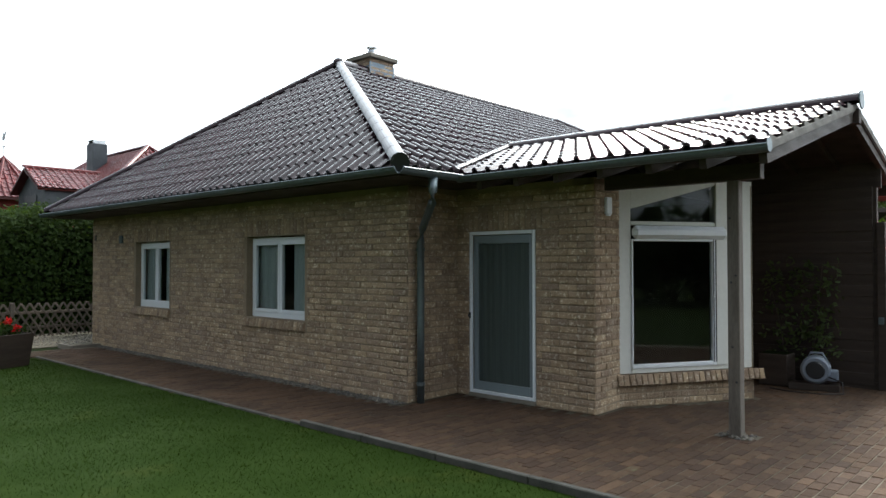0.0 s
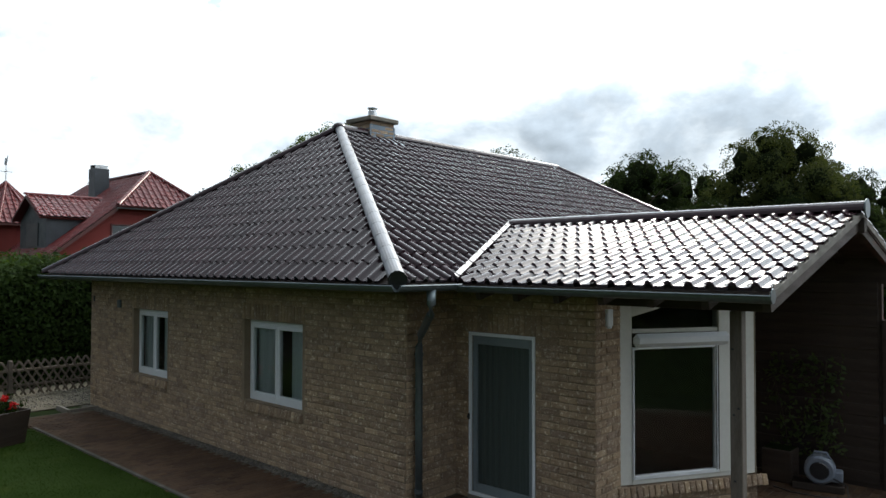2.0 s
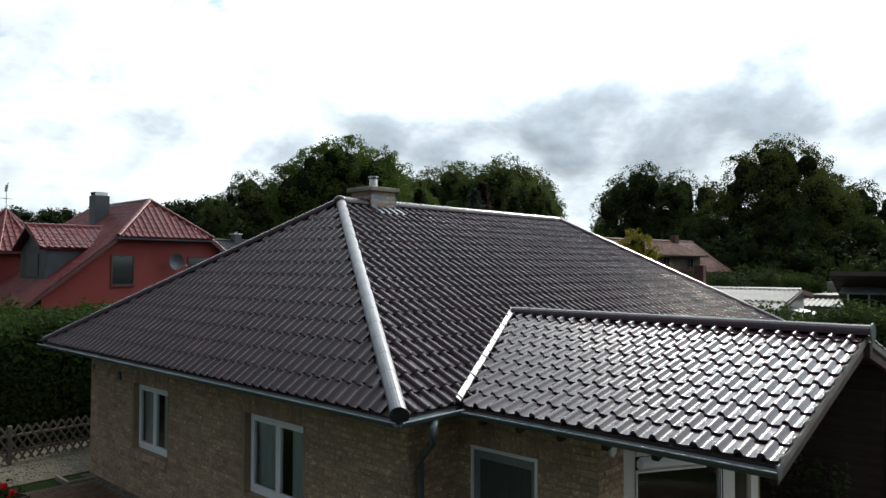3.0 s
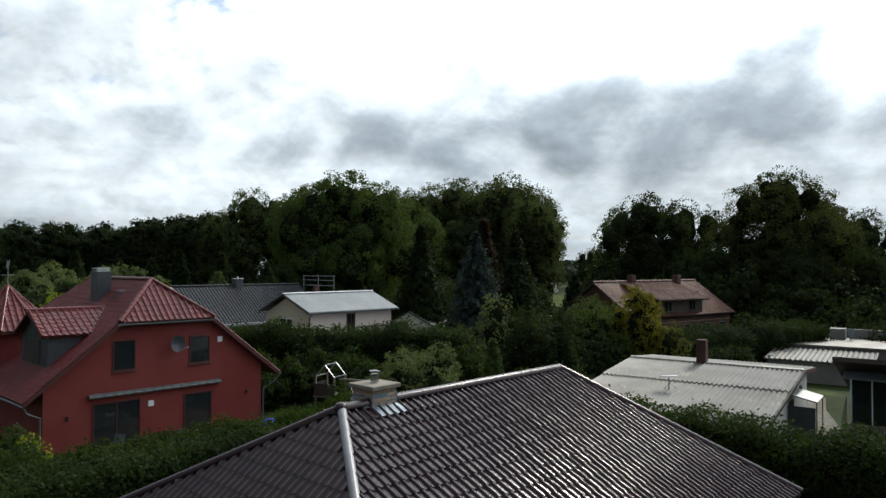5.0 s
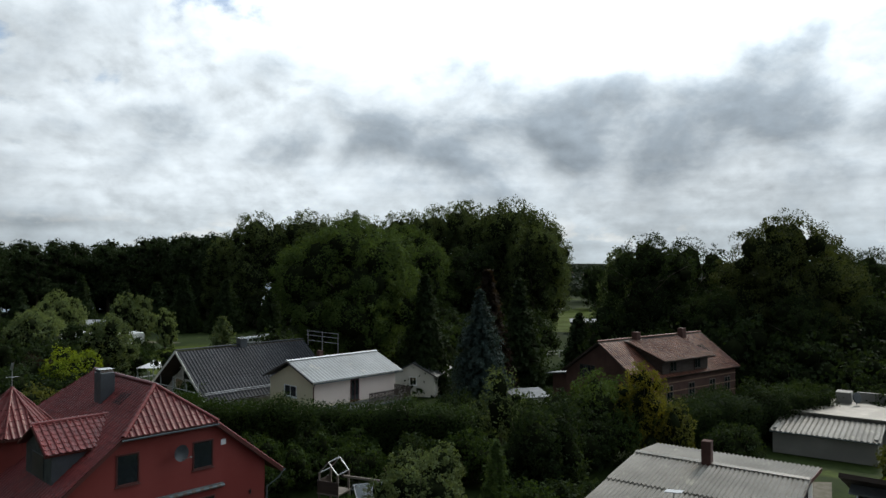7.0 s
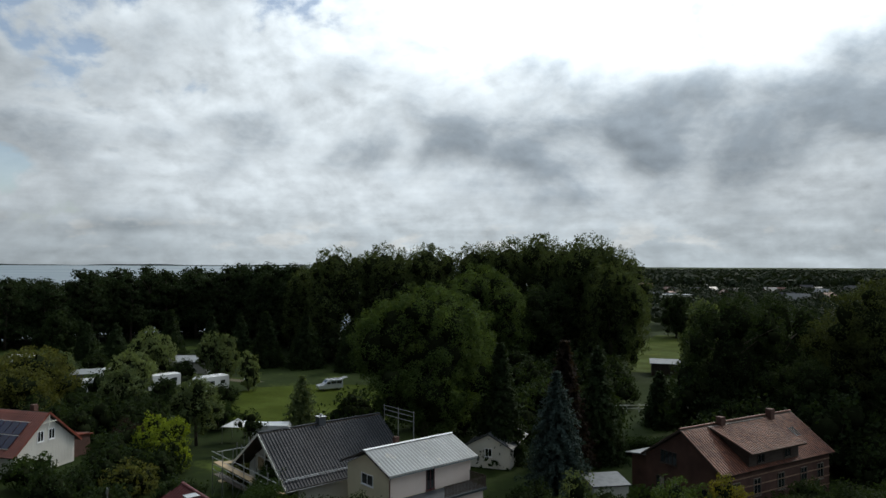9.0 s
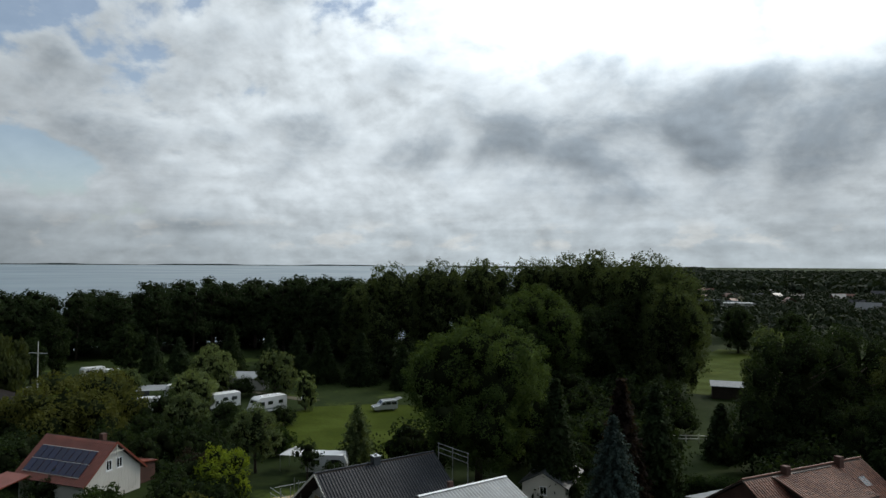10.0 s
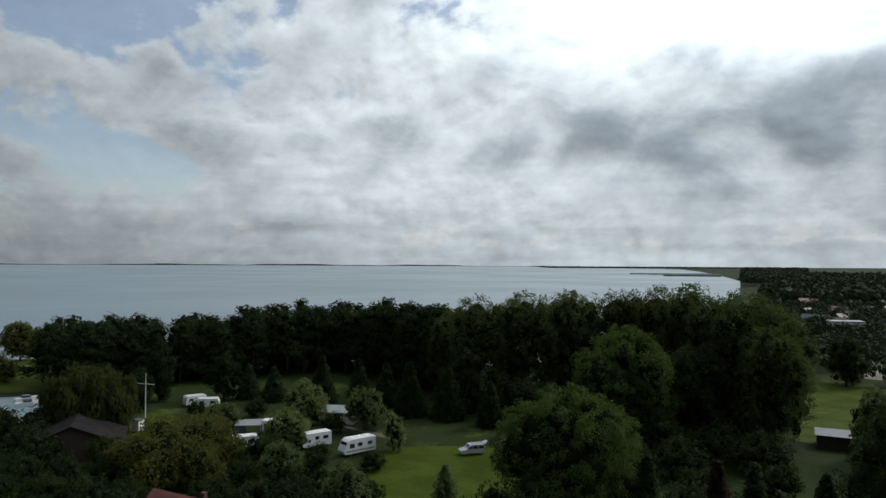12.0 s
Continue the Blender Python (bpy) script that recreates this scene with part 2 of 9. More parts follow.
STONE = surf("pebbles", (0.19, 0.17, 0.145), (0.10, 0.09, 0.08), rough=0.85, big=3, fine=30, island=0.4)
LAWN = surf("lawn_soil", (0.024, 0.043, 0.006), (0.014, 0.027, 0.004), rough=0.95, big=0.7, fine=60, amount=0.5, bump=0.35, depth=0.01, gloss=0.05, wear=(0.034, 0.047, 0.008), wear_scale=0.55, wear_from=0.54)
GROUND = surf("meadow", (0.022, 0.035, 0.008), (0.012, 0.019, 0.006), rough=0.95, big=0.035, fine=0.9, amount=0.6, bump=0.6, depth=0.05, wear=(0.055, 0.075, 0.016), wear_scale=0.05, wear_from=0.56, gloss=0.05)
PLASTER_RED = surf("red_render", (0.195, 0.031, 0.025), (0.15, 0.024, 0.019), rough=0.9, big=0.35, fine=40, amount=0.45, bump=0.25)
TILE_RED = surf("red_roof_tile", (0.135, 0.026, 0.026), (0.07, 0.015, 0.016), rough=0.3, big=0.5, fine=9, amount=0.5, bump=0.05, island=0.15, gloss=0.18)
SLATE = surf("grey_slate_cladding", (0.055, 0.065, 0.075), (0.03, 0.035, 0.04), rough=0.5, big=2, fine=14, bump=0.3)
DARKPANE = surf("dark_roller_blind", (0.045, 0.045, 0.05), (0.025, 0.025, 0.028), rough=0.4, big=1, fine=20, amount=0.4)
SILLRED = surf("dark_red_frame", (0.09, 0.022, 0.018), (0.06, 0.015, 0.012), rough=0.5, big=1, fine=20)
TILE_GREY = surf("anthracite_roof_tile", (0.020, 0.023, 0.030), (0.011, 0.013, 0.017), rough=0.5, big=0.4, fine=8, island=0.18, bump=0.05, gloss=0.16)
SHEET = surf("grey_metal_sheet", (0.20, 0.215, 0.22), (0.135, 0.145, 0.15), rough=0.5, metal=0.25, big=0.4, fine=6, bump=0.04, wear=(0.27, 0.26, 0.23), wear_scale=1.2)
FIBRE = surf("fibre_cement_sheet", (0.14, 0.13, 0.105), (0.075, 0.071, 0.058), rough=0.55, big=0.35, fine=8, amount=0.6, bump=0.15, wear=(0.17, 0.165, 0.13), wear_scale=0.9, wear_from=0.56)
PLASTER_CREAM = surf("cream_render", (0.66, 0.60, 0.42), (0.52, 0.47, 0.33), rough=0.9, big=0.4, fine=25, amount=0.4)
PLASTER_PINK = surf("pale_render", (0.70, 0.60, 0.54), (0.56, 0.48, 0.43), rough=0.9, big=0.4, fine=25, amount=0.4)
PLASTER_WHITE = surf("white_render", (0.62, 0.61, 0.57), (0.46, 0.45, 0.42), rough=0.9, big=0.4, fine=25, amount=0.4)
ROOF_BLACK = surf("black_roof_felt", (0.016, 0.013, 0.012), (0.009, 0.008, 0.008), rough=0.95, big=0.5, fine=12, gloss=0.1)
PLASTER_GREY = surf("grey_render", (0.26, 0.25, 0.23), (0.16, 0.155, 0.14), rough=0.9, big=0.4, fine=25, amount=0.5)
OLD_BRICK = surf("old_red_brick", (0.085, 0.036, 0.026), (0.044, 0.021, 0.016), rough=0.9, big=0.6, fine=16, amount=0.6, bump=0.5, island=0.2)
TILE_BROWN = surf("brown_roof_tile", (0.125, 0.050, 0.033), (0.07, 0.030, 0.021), rough=0.55, big=0.4, fine=8, island=0.35, bump=0.06, gloss=0.15)
TIMBER = surf("raw_timber", (0.42, 0.31, 0.18), (0.30, 0.22, 0.13), rough=0.8, big=1, fine=16)
PIPE = surf("galvanised_pipe", (0.38, 0.39, 0.40), (0.27, 0.28, 0.29), rough=0.4, metal=0.7, big=2, fine=20)
BARK = surf("bark", (0.085, 0.065, 0.048), (0.04, 0.032, 0.024), rough=0.95, big=1.2, fine=9, streak=(4, 4, 1), bump=0.7, depth=0.03)
BIRCH = surf("birch_bark", (0.42, 0.41, 0.38), (0.14, 0.13, 0.12), rough=0.85, big=1.5, fine=6, streak=(1, 1, 4))
LEAF_OAK = leafy("oak_leaves", (0.058, 0.088, 0.026), (0.022, 0.038, 0.012))
LEAF_POPLAR = leafy("poplar_leaves", (0.058, 0.076, 0.030), (0.028, 0.042, 0.018))
LEAF_PINE = leafy("pine_needles", (0.024, 0.038, 0.014), (0.011, 0.020, 0.008), through=0.15)
LEAF_DARK = leafy("dark_leaves", (0.022, 0.035, 0.013), (0.010, 0.018, 0.007))
LEAF_MAPLE = leafy("maple_leaves", (0.050, 0.062, 0.022), (0.022, 0.030, 0.012))
LEAF_BLUE = leafy("blue_spruce_needles", (0.042, 0.062, 0.056), (0.020, 0.033, 0.031), through=0.1)
LEAF_WILLOW = leafy("willow_leaves", (0.12, 0.15, 0.070), (0.065, 0.09, 0.038))
LEAF_OLIVE = leafy("olive_leaves", (0.080, 0.085, 0.024), (0.045, 0.052, 0.016))
LEAF_LIME = leafy("lime_leaves", (0.16, 0.20, 0.018), (0.08, 0.115, 0.014))
LEAF_GOLD = leafy("golden_leaves", (0.14, 0.12, 0.018), (0.07, 0.075, 0.014))
LEAF_PURPLE = leafy("purple_leaves", (0.022, 0.015, 0.012), (0.013, 0.010, 0.008))
LEAF_HEDGE = leafy("hedge_leaves", (0.025, 0.043, 0.011), (0.011, 0.021, 0.006))
LEAF_APPLE = leafy("grey_green_leaves", (0.090, 0.115, 0.055), (0.042, 0.062, 0.028))
GRASS = leafy("grass_blades", (0.025, 0.044, 0.006), (0.018, 0.033, 0.004), through=0.15, island=0.12)
# near-black colour that paints the shade inside crowns and hedges; planter soil too
SHADE_AND_SOIL = surf("inner_shade_and_soil", (0.015, 0.020, 0.009), (0.008, 0.011, 0.005), rough=1.0, big=2, fine=20, gloss=0.0)
WATER = surf("lake_water", (0.14, 0.185, 0.215), (0.125, 0.165, 0.19), rough=0.45, big=0.003, fine=0.02, amount=0.5, bump=0.05, depth=0.4, gloss=0.3)
BLACK = surf("black_plastic", (0.02, 0.02, 0.022), (0.012, 0.012, 0.013), rough=0.4, big=2, fine=20)
GREYPLASTIC = surf("blue_grey_plastic", (0.20, 0.23, 0.28), (0.15, 0.17, 0.21), rough=0.45, big=3, fine=20, amount=0.3)
REDCLOTH = surf("red_cloth", (0.55, 0.02, 0.02), (0.36, 0.014, 0.014), rough=0.8, big=2, fine=40)
BLUECLOTH = surf("blue_cloth", (0.04, 0.08, 0.42), (0.5, 0.52, 0.58), rough=0.8, big=4, fine=14)
PAINT_WHITE = surf("white_vehicle_paint", (0.64, 0.65, 0.66), (0.52, 0.53, 0.54), rough=0.25, big=0.6, fine=6, amount=0.25, bump=0.01)
PAINT_SILVER = surf("silver_vehicle_paint", (0.48, 0.50, 0.52), (0.42, 0.44, 0.46), rough=0.25, metal=0.5, big=0.6, fine=6, amount=0.25, bump=0.01)
RUBBER = surf("tyre_rubber", (0.02, 0.02, 0.02), (0.012, 0.012, 0.012), rough=0.8, big=2, fine=20)
AUTOGLASS = surf("dark_vehicle_glass", (0.02, 0.025, 0.028), (0.014, 0.018, 0.02), rough=0.06, big=1, fine=3, bump=0.0, gloss=0.8)
SOLAR = surf("solar_cells", (0.014, 0.018, 0.055), (0.008, 0.011, 0.034), rough=0.15, big=1, fine=12, bump=0.0, gloss=0.7, each=0.2)
ORANGE_TILE = surf("orange_roof_tile", (0.17, 0.040, 0.024), (0.10, 0.026, 0.016), rough=0.5, big=0.5, fine=9, island=0.15)


# ---- mesh helpers ----
class Geo:
    """Collects vertices and faces for one mesh."""

    def __init__(self):
        self.v, self.f = [], []

    def add(self, verts, faces):
        base = len(self.v)
        self.v += [tuple(p) for p in verts]
        self.f += [tuple(base + i for i in face) for face in faces]
        return self

    def box(self, x0, x1, y0, y1, z0, z1, c=0.0, m=None):
        """A box, its edges cut by c, moved by the matrix m."""
        lo, hi = (min(x0, x1), min(y0, y1), min(z0, z1)), (max(x0, x1), max(y0, y1), max(z0, z1))
        verts, faces = box_shape(lo, hi, c)
        if m is not None:
            verts = [m @ Vector(p) for p in verts]
        return self.add(verts, faces)

    def beam(self, a, b, w, h, c=0.0):
        """A straight timber from a to b, w wide and h high."""
        a, b = Vector(a), Vector(b)
        d = b - a
        side = d.cross(Vector((0, 0, 1)))
        side = side.normalized() if side.length > 1e-5 else Vector((1, 0, 0))
        up = side.cross(d).normalized()
        m = Matrix((side, d.normalized(), up)).transposed().to_4x4()
        m.translation = a
        return self.box(-w / 2, w / 2, 0, d.length, -h / 2, h / 2, c, m)

    def tube(self, path, radii, n=8, ends=True):
        path = [Vector(p) for p in path]
        radii = radii if isinstance(radii, (list, tuple)) else [radii] * len(path)
        base, verts, faces = 0, [], []
        for i, p in enumerate(path):
            d = (path[min(i + 1, len(path) - 1)] - path[max(i - 1, 0)]).normalized()
            a = d.cross(Vector((0, 0, 1)) if abs(d.z) < 0.9 else Vector((1, 0, 0))).normalized()
            b = d.cross(a)
            verts += [p + (a * math.cos(k * math.tau / n) + b * math.sin(k * math.tau / n)) * radii[i] for k in range(n)]
        for i in range(len(path) - 1):
            for k in range(n):
                faces.append((i * n + k, i * n + (k + 1) % n, (i + 1) * n + (k + 1) % n, (i + 1) * n + k))
        if ends:
            faces.append(tuple(range(n)))
            faces.append(tuple(range((len(path) - 1) * n, len(path) * n))[::-1])
        return self.add(verts, faces)

    def slab(self, corners, thick):
        """A flat plate: corners of its top, and its thickness downwards along the normal."""
        p = [Vector(q) for q in corners]
        normal = (p[1] - p[0]).cross(p[2] - p[0]).normalized()
        if normal.z < 0:
            normal.negate()
        n = len(p)
        verts = p + [q - normal * thick for q in p]
        faces = [tuple(range(n)), tuple(range(n, 2 * n))[::-1]] + [(i, i + n, (i + 1) % n + n, (i + 1) % n) for i in range(n)]
        return self.add(verts, faces)

    def prism(self, outline, y0, y1):
        """An outline in x and z, drawn out along y."""
        n = len(outline)
        verts = [(x, y0, z) for x, z in outline] + [(x, y1, z) for x, z in outline]
        faces = [tuple(range(n)), tuple(range(n, 2 * n))[::-1]] + [(i, i + n, (i + 1) % n + n, (i + 1) % n) for i in range(n)]
        return self.add(verts, faces)

    def ball(self, centre, r, rings=6, n=10):
        cx, cy, cz = centre
        rx, ry, rz = r if isinstance(r, (tuple, list)) else (r, r, r)
        verts = [(cx, cy, cz - rz)]
        for i in range(1, rings):
            a = -math.pi / 2 + math.pi * i / rings
            verts += [(cx + rx * math.cos(a) * math.cos(k * math.tau / n), cy + ry * math.cos(a) * math.sin(k * math.tau / n), cz + rz * math.sin(a)) for k in range(n)]
        verts.append((cx, cy, cz + rz))
        faces = [(0, 1 + (k + 1) % n, 1 + k) for k in range(n)]
        for i in range(rings - 2):
            faces += [(1 + i * n + k, 1 + i * n + (k + 1) % n, 1 + (i + 1) * n + (k + 1) % n, 1 + (i + 1) * n + k) for k in range(n)]
        top = len(verts) - 1
        faces += [(top, 1 + (rings - 2) * n + k, 1 + (rings - 2) * n + (k + 1) % n) for k in range(n)]
        return self.add(verts, faces)


def box_shape(lo, hi, c=0.0):
    x, y, z = (lo[0], hi[0]), (lo[1], hi[1]), (lo[2], hi[2])
    if c <= 0:
        verts = [(x[i], y[j], z[k]) for i in (0, 1) for j in (0, 1) for k in (0, 1)]
        return verts, [(0, 1, 3, 2), (4, 6, 7, 5), (0, 4, 5, 1), (2, 3, 7, 6), (0, 2, 6, 4), (1, 5, 7, 3)]
    verts, index = [], {}
    for i in (0, 1):
        for j in (0, 1):
            for k in (0, 1):
                sx, sy, sz = (1 - 2 * i) * c, (1 - 2 * j) * c, (1 - 2 * k) * c
                index[i, j, k] = len(verts)
                verts += [(x[i], y[j] + sy, z[k] + sz), (x[i] + sx, y[j], z[k] + sz), (x[i] + sx, y[j] + sy, z[k])]
    g = lambda i, j, k, a: index[i, j, k] + a
    faces = []
    for s in (0, 1):
        faces += [(g(s, 0, 0, 0), g(s, 0, 1, 0), g(s, 1, 1, 0), g(s, 1, 0, 0)), (g(0, s, 0, 1), g(1, s, 0, 1), g(1, s, 1, 1), g(0, s, 1, 1)),
                  (g(0, 0, s, 2), g(0, 1, s, 2), g(1, 1, s, 2), g(1, 0, s, 2))]
        for t in (0, 1):
            faces += [(g(s, t, 0, 0), g(s, t, 1, 0), g(s, t, 1, 1), g(s, t, 0, 1)), (g(s, 0, t, 0), g(s, 1, t, 0), g(s, 1, t, 2), g(s, 0, t, 2)),
                      (g(0, s, t, 1), g(1, s, t, 1), g(1, s, t, 2), g(0, s, t, 2))]
    for key in index:
        faces.append((g(*key, 0), g(*key, 1), g(*key, 2)))
    return verts, faces


def mesh_of(name, geo, material, smooth=False):
    me = bpy.data.meshes.new(name)
    me.from_pydata(geo.v, [], geo.f)
    me.materials.append(material)
    me.validate()
    if smooth:
        me.polygons.foreach_set("use_smooth", [True] * len(me.polygons))
    bm = bmesh.new()
    bm.from_mesh(me)
    bmesh.ops.recalc_face_normals(bm, faces=bm.faces)
    bm.to_mesh(me)
    bm.free()
    return me


def part(name, geo, material, parent=None, label="", smooth=False, kind=""):
    """One mesh object under a thing or a part."""
    ob = new(name, geo if isinstance(geo, bpy.types.Mesh) else mesh_of(name, geo, material, smooth))
    ob.parent = parent
    return tagged(ob, label=label, kind=kind)


def thing(name, m, label, category, group="", kind=""):
    ob = new(name)
    ob.empty_display_size = 0.3
    ob.matrix_world = m
    return tagged(ob, label, category, group, kind)


def swift(name, verts, faces, material):
    """A mesh from arrays of vertices and of faces with a like number of corners."""
    me = bpy.data.meshes.new(name)
    count, corners = faces.shape
    me.vertices.add(len(verts))
    me.vertices.foreach_set("co", np.ascontiguousarray(verts, dtype=np.float32).ravel())
    me.loops.add(count * corners)
    me.loops.foreach_set("vertex_index", np.ascontiguousarray(faces, dtype=np.int32).ravel())
    me.polygons.add(count)
    me.polygons.foreach_set("loop_start", np.arange(0, count * corners, corners, dtype=np.int32))
    me.polygons.foreach_set("loop_total", np.full(count, corners, dtype=np.int32))
    me.update(calc_edges=True)
    me.materials.append(material)
    return me


def leaf_mesh(name, rng, points, per, spread, size, material, droop=0.0, out=0.9):
    """Many small leaves about points: each a rhombus, bent along its middle by its own tilt."""
    points = np.repeat(np.asarray(points, float), per, axis=0)
    jitter = np.clip(rng.normal(0, spread, points.shape), -1.5 * spread, 1.5 * spread)
    n = len(points)
    centre = points + jitter
    # leaves turn their faces outwards and up
    away = (points - points.mean(0)) / (points.std(0) + 0.01)
    away /= np.linalg.norm(away, axis=1)[:, None] + 1e-9
    away[:, 2] += 0.35
    facing = rng.normal(0, 0.6, (n, 3)) + out * away
    a = np.cross(facing, rng.normal(0, 1, (n, 3)))
    a /= np.linalg.norm(a, axis=1)[:, None] + 1e-9
    a[:, 2] -= droop * 0.6
    b = np.cross(a, facing)
    b /= np.linalg.norm(b, axis=1)[:, None] + 1e-9
    s = size * rng.uniform(0.6, 1.35, (n, 1))
    verts = np.stack([centre - a * s * 0.6, centre + b * s * 0.34, centre + a * s * 0.6, centre - b * s * 0.34], 1).reshape(-1, 3)
    faces = np.arange(4 * n).reshape(n, 4)
    return swift(name, verts, faces, material)


def crown_mesh(name, rng, lobes, puff, per, leaf, material, tall=1.0, low=0.0, fill=1.0, droop=0.0):
    """A crown of rounded lobes (centre, radius, half height). Their outer sides carry small puffs of leaves that face
    outwards; dark masses, painted as inner shade, close the inside.
    """
    centres = np.array([c for c, a, b in lobes], float)
    radii = np.array([(a, a, b) for c, a, b in lobes], float)
    spots, outs = [], []
    for k in range(len(lobes)):
        area = 4.4 * math.pi * radii[k, 0] * (radii[k, 0] + 2 * radii[k, 2]) / 3
        d = rng.normal(0, 1, (max(8, int(fill * area / (2.0 * puff * puff))), 3))
        d /= np.linalg.norm(d, axis=1)[:, None]
        p = centres[k] + d * radii[k] * rng.uniform(0.66, 1.0, (len(d), 1))
        inside = np.linalg.norm((p[:, None] - centres[None]) / radii[None], axis=2)
        inside[:, k] = 9
        keep = (inside.min(1) > 0.86) & (p[:, 2] > low)
        spots.append(p[keep])
        outs.append(d[keep])
    spots, outs = np.concatenate(spots), np.concatenate(outs)
    size = puff * rng.uniform(0.55, 1.3, (len(spots), 1))
    n = len(spots) * per
    d = rng.normal(0, 1, (n, 3)) + np.repeat(outs, per, 0) * 0.9
    d[:, 2] += 0.3
    d /= np.linalg.norm(d, axis=1)[:, None] + 1e-9
    centre = np.repeat(spots, per, 0) + d * np.repeat(size, per, 0) * np.array((1, 1, tall)) * rng.uniform(0.15, 1.0, (n, 1)) ** 0.5
    centre[:, 2] = np.maximum(centre[:, 2], low * 0.5 + 0.05)
    facing = d + rng.normal(0, 0.6, (n, 3))
    a = np.cross(facing, rng.normal(0, 1, (n, 3)))
    a = np.cross(a, facing)
    a /= np.linalg.norm(a, axis=1)[:, None] + 1e-9
    a[:, 2] -= droop
    b = np.cross(a, facing)
    b /= np.linalg.norm(b, axis=1)[:, None] + 1e-9
    s = leaf * rng.uniform(0.6, 1.3, (n, 1))
    verts = [np.stack([centre - a * s * 0.6, centre + b * s * 0.36, centre + a * s * 0.6, centre - b * s * 0.36], 1).reshape(-1, 3)]
    faces = [np.arange(4 * n).reshape(n, 4)]
    # uneven balls whose near-black colour stands for shade deep in the crown
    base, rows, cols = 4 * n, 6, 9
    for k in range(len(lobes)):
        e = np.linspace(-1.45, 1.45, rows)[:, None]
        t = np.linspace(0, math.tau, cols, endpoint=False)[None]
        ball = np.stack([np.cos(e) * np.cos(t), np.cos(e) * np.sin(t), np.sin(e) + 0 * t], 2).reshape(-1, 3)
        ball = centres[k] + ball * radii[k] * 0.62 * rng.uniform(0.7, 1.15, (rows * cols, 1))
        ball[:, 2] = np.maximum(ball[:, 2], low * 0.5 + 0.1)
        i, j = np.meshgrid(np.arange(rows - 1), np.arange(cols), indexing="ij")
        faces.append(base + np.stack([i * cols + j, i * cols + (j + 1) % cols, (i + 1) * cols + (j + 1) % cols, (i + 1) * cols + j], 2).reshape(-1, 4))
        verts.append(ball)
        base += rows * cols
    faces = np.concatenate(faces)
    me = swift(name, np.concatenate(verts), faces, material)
    me.materials.append(SHADE_AND_SOIL)
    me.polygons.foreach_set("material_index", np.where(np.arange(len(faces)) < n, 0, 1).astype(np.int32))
    return me

# ---- the bungalow: its own axes, u along the window wall, v along the ridge ----
HOUSE = Matrix.Translation((-0.483, 8.765, 0)) @ pose(0, 0, 0, 0, 0, -42.43)
house = thing("house", HOUSE, "yellow brick bungalow with dark glazed tile hip roof", "house")


def panels(geo, length, height, openings, thick, m):
    """A wall with holes, as one body: s along it, z up, its front at y = 0 and its body behind."""
    xs = sorted({0.0, length, *[v for o in openings for v in o[:2]]})
    zs = sorted({0.0, height, *[v for o in openings for v in o[2:]]})
    solid = lambda i, k: 0 <= i < len(xs) - 1 and 0 <= k < len(zs) - 1 and not any(
        o[0] <= xs[i] and xs[i + 1] <= o[1] and o[2] <= zs[k] and zs[k + 1] <= o[3] for o in openings)
    at = lambda i, k, back: (i * len(zs) + k) * 2 + back
    verts = [m @ Vector((x, y, z)) for x in xs for z in zs for y in (0, thick)]
    faces = []
    for i in range(len(xs) - 1):
        for k in range(len(zs) - 1):
            if not solid(i, k):
                continue
            for back in (0, 1):
                faces.append((at(i, k, back), at(i + 1, k, back), at(i + 1, k + 1, back), at(i, k + 1, back)))
            for di, dk, a, b in ((-1, 0, (i, k), (i, k + 1)), (1, 0, (i + 1, k), (i + 1, k + 1)), (0, -1, (i, k), (i + 1, k)), (0, 1, (i, k + 1), (i + 1, k + 1))):
                if not solid(i + di, k + dk):
                    faces.append((at(*a, 0), at(*b, 0), at(*b, 1), at(*a, 1)))
    geo.add(verts, faces)


def rough_brick(rng, length, height=0.0713, deep=0.04, proud=0.012):
    """A hand-formed brick with uneven edges: the middle of its face bulges."""
    j = lambda s=0.004: rng.uniform(-s, s)
    x, z = length / 2, height / 2
    verts = []
    for sx, sz in ((-1, -1), (1, -1), (1, 1), (-1, 1)):
        verts.append((sx * (x - 0.001) , deep, sz * z))
    for sx, sz in ((-1, -1), (1, -1), (1, 1), (-1, 1)):
        verts.append((sx * x + j(0.003), -proud + 0.006 + j(0.002), sz * z + j(0.003)))
    for sx, sz in ((-1, -1), (1, -1), (1, 1), (-1, 1)):
        verts.append((sx * (x - 0.012) + j(), -proud + j(0.003), sz * (z - 0.01) + j()))
    faces = [(8, 9, 10, 11)]
    for i in range(4):
        k = (i + 1) % 4
        faces += [(i, k, 4 + k, 4 + i), (4 + i, 4 + k, 8 + k, 8 + i)]
    return verts, faces


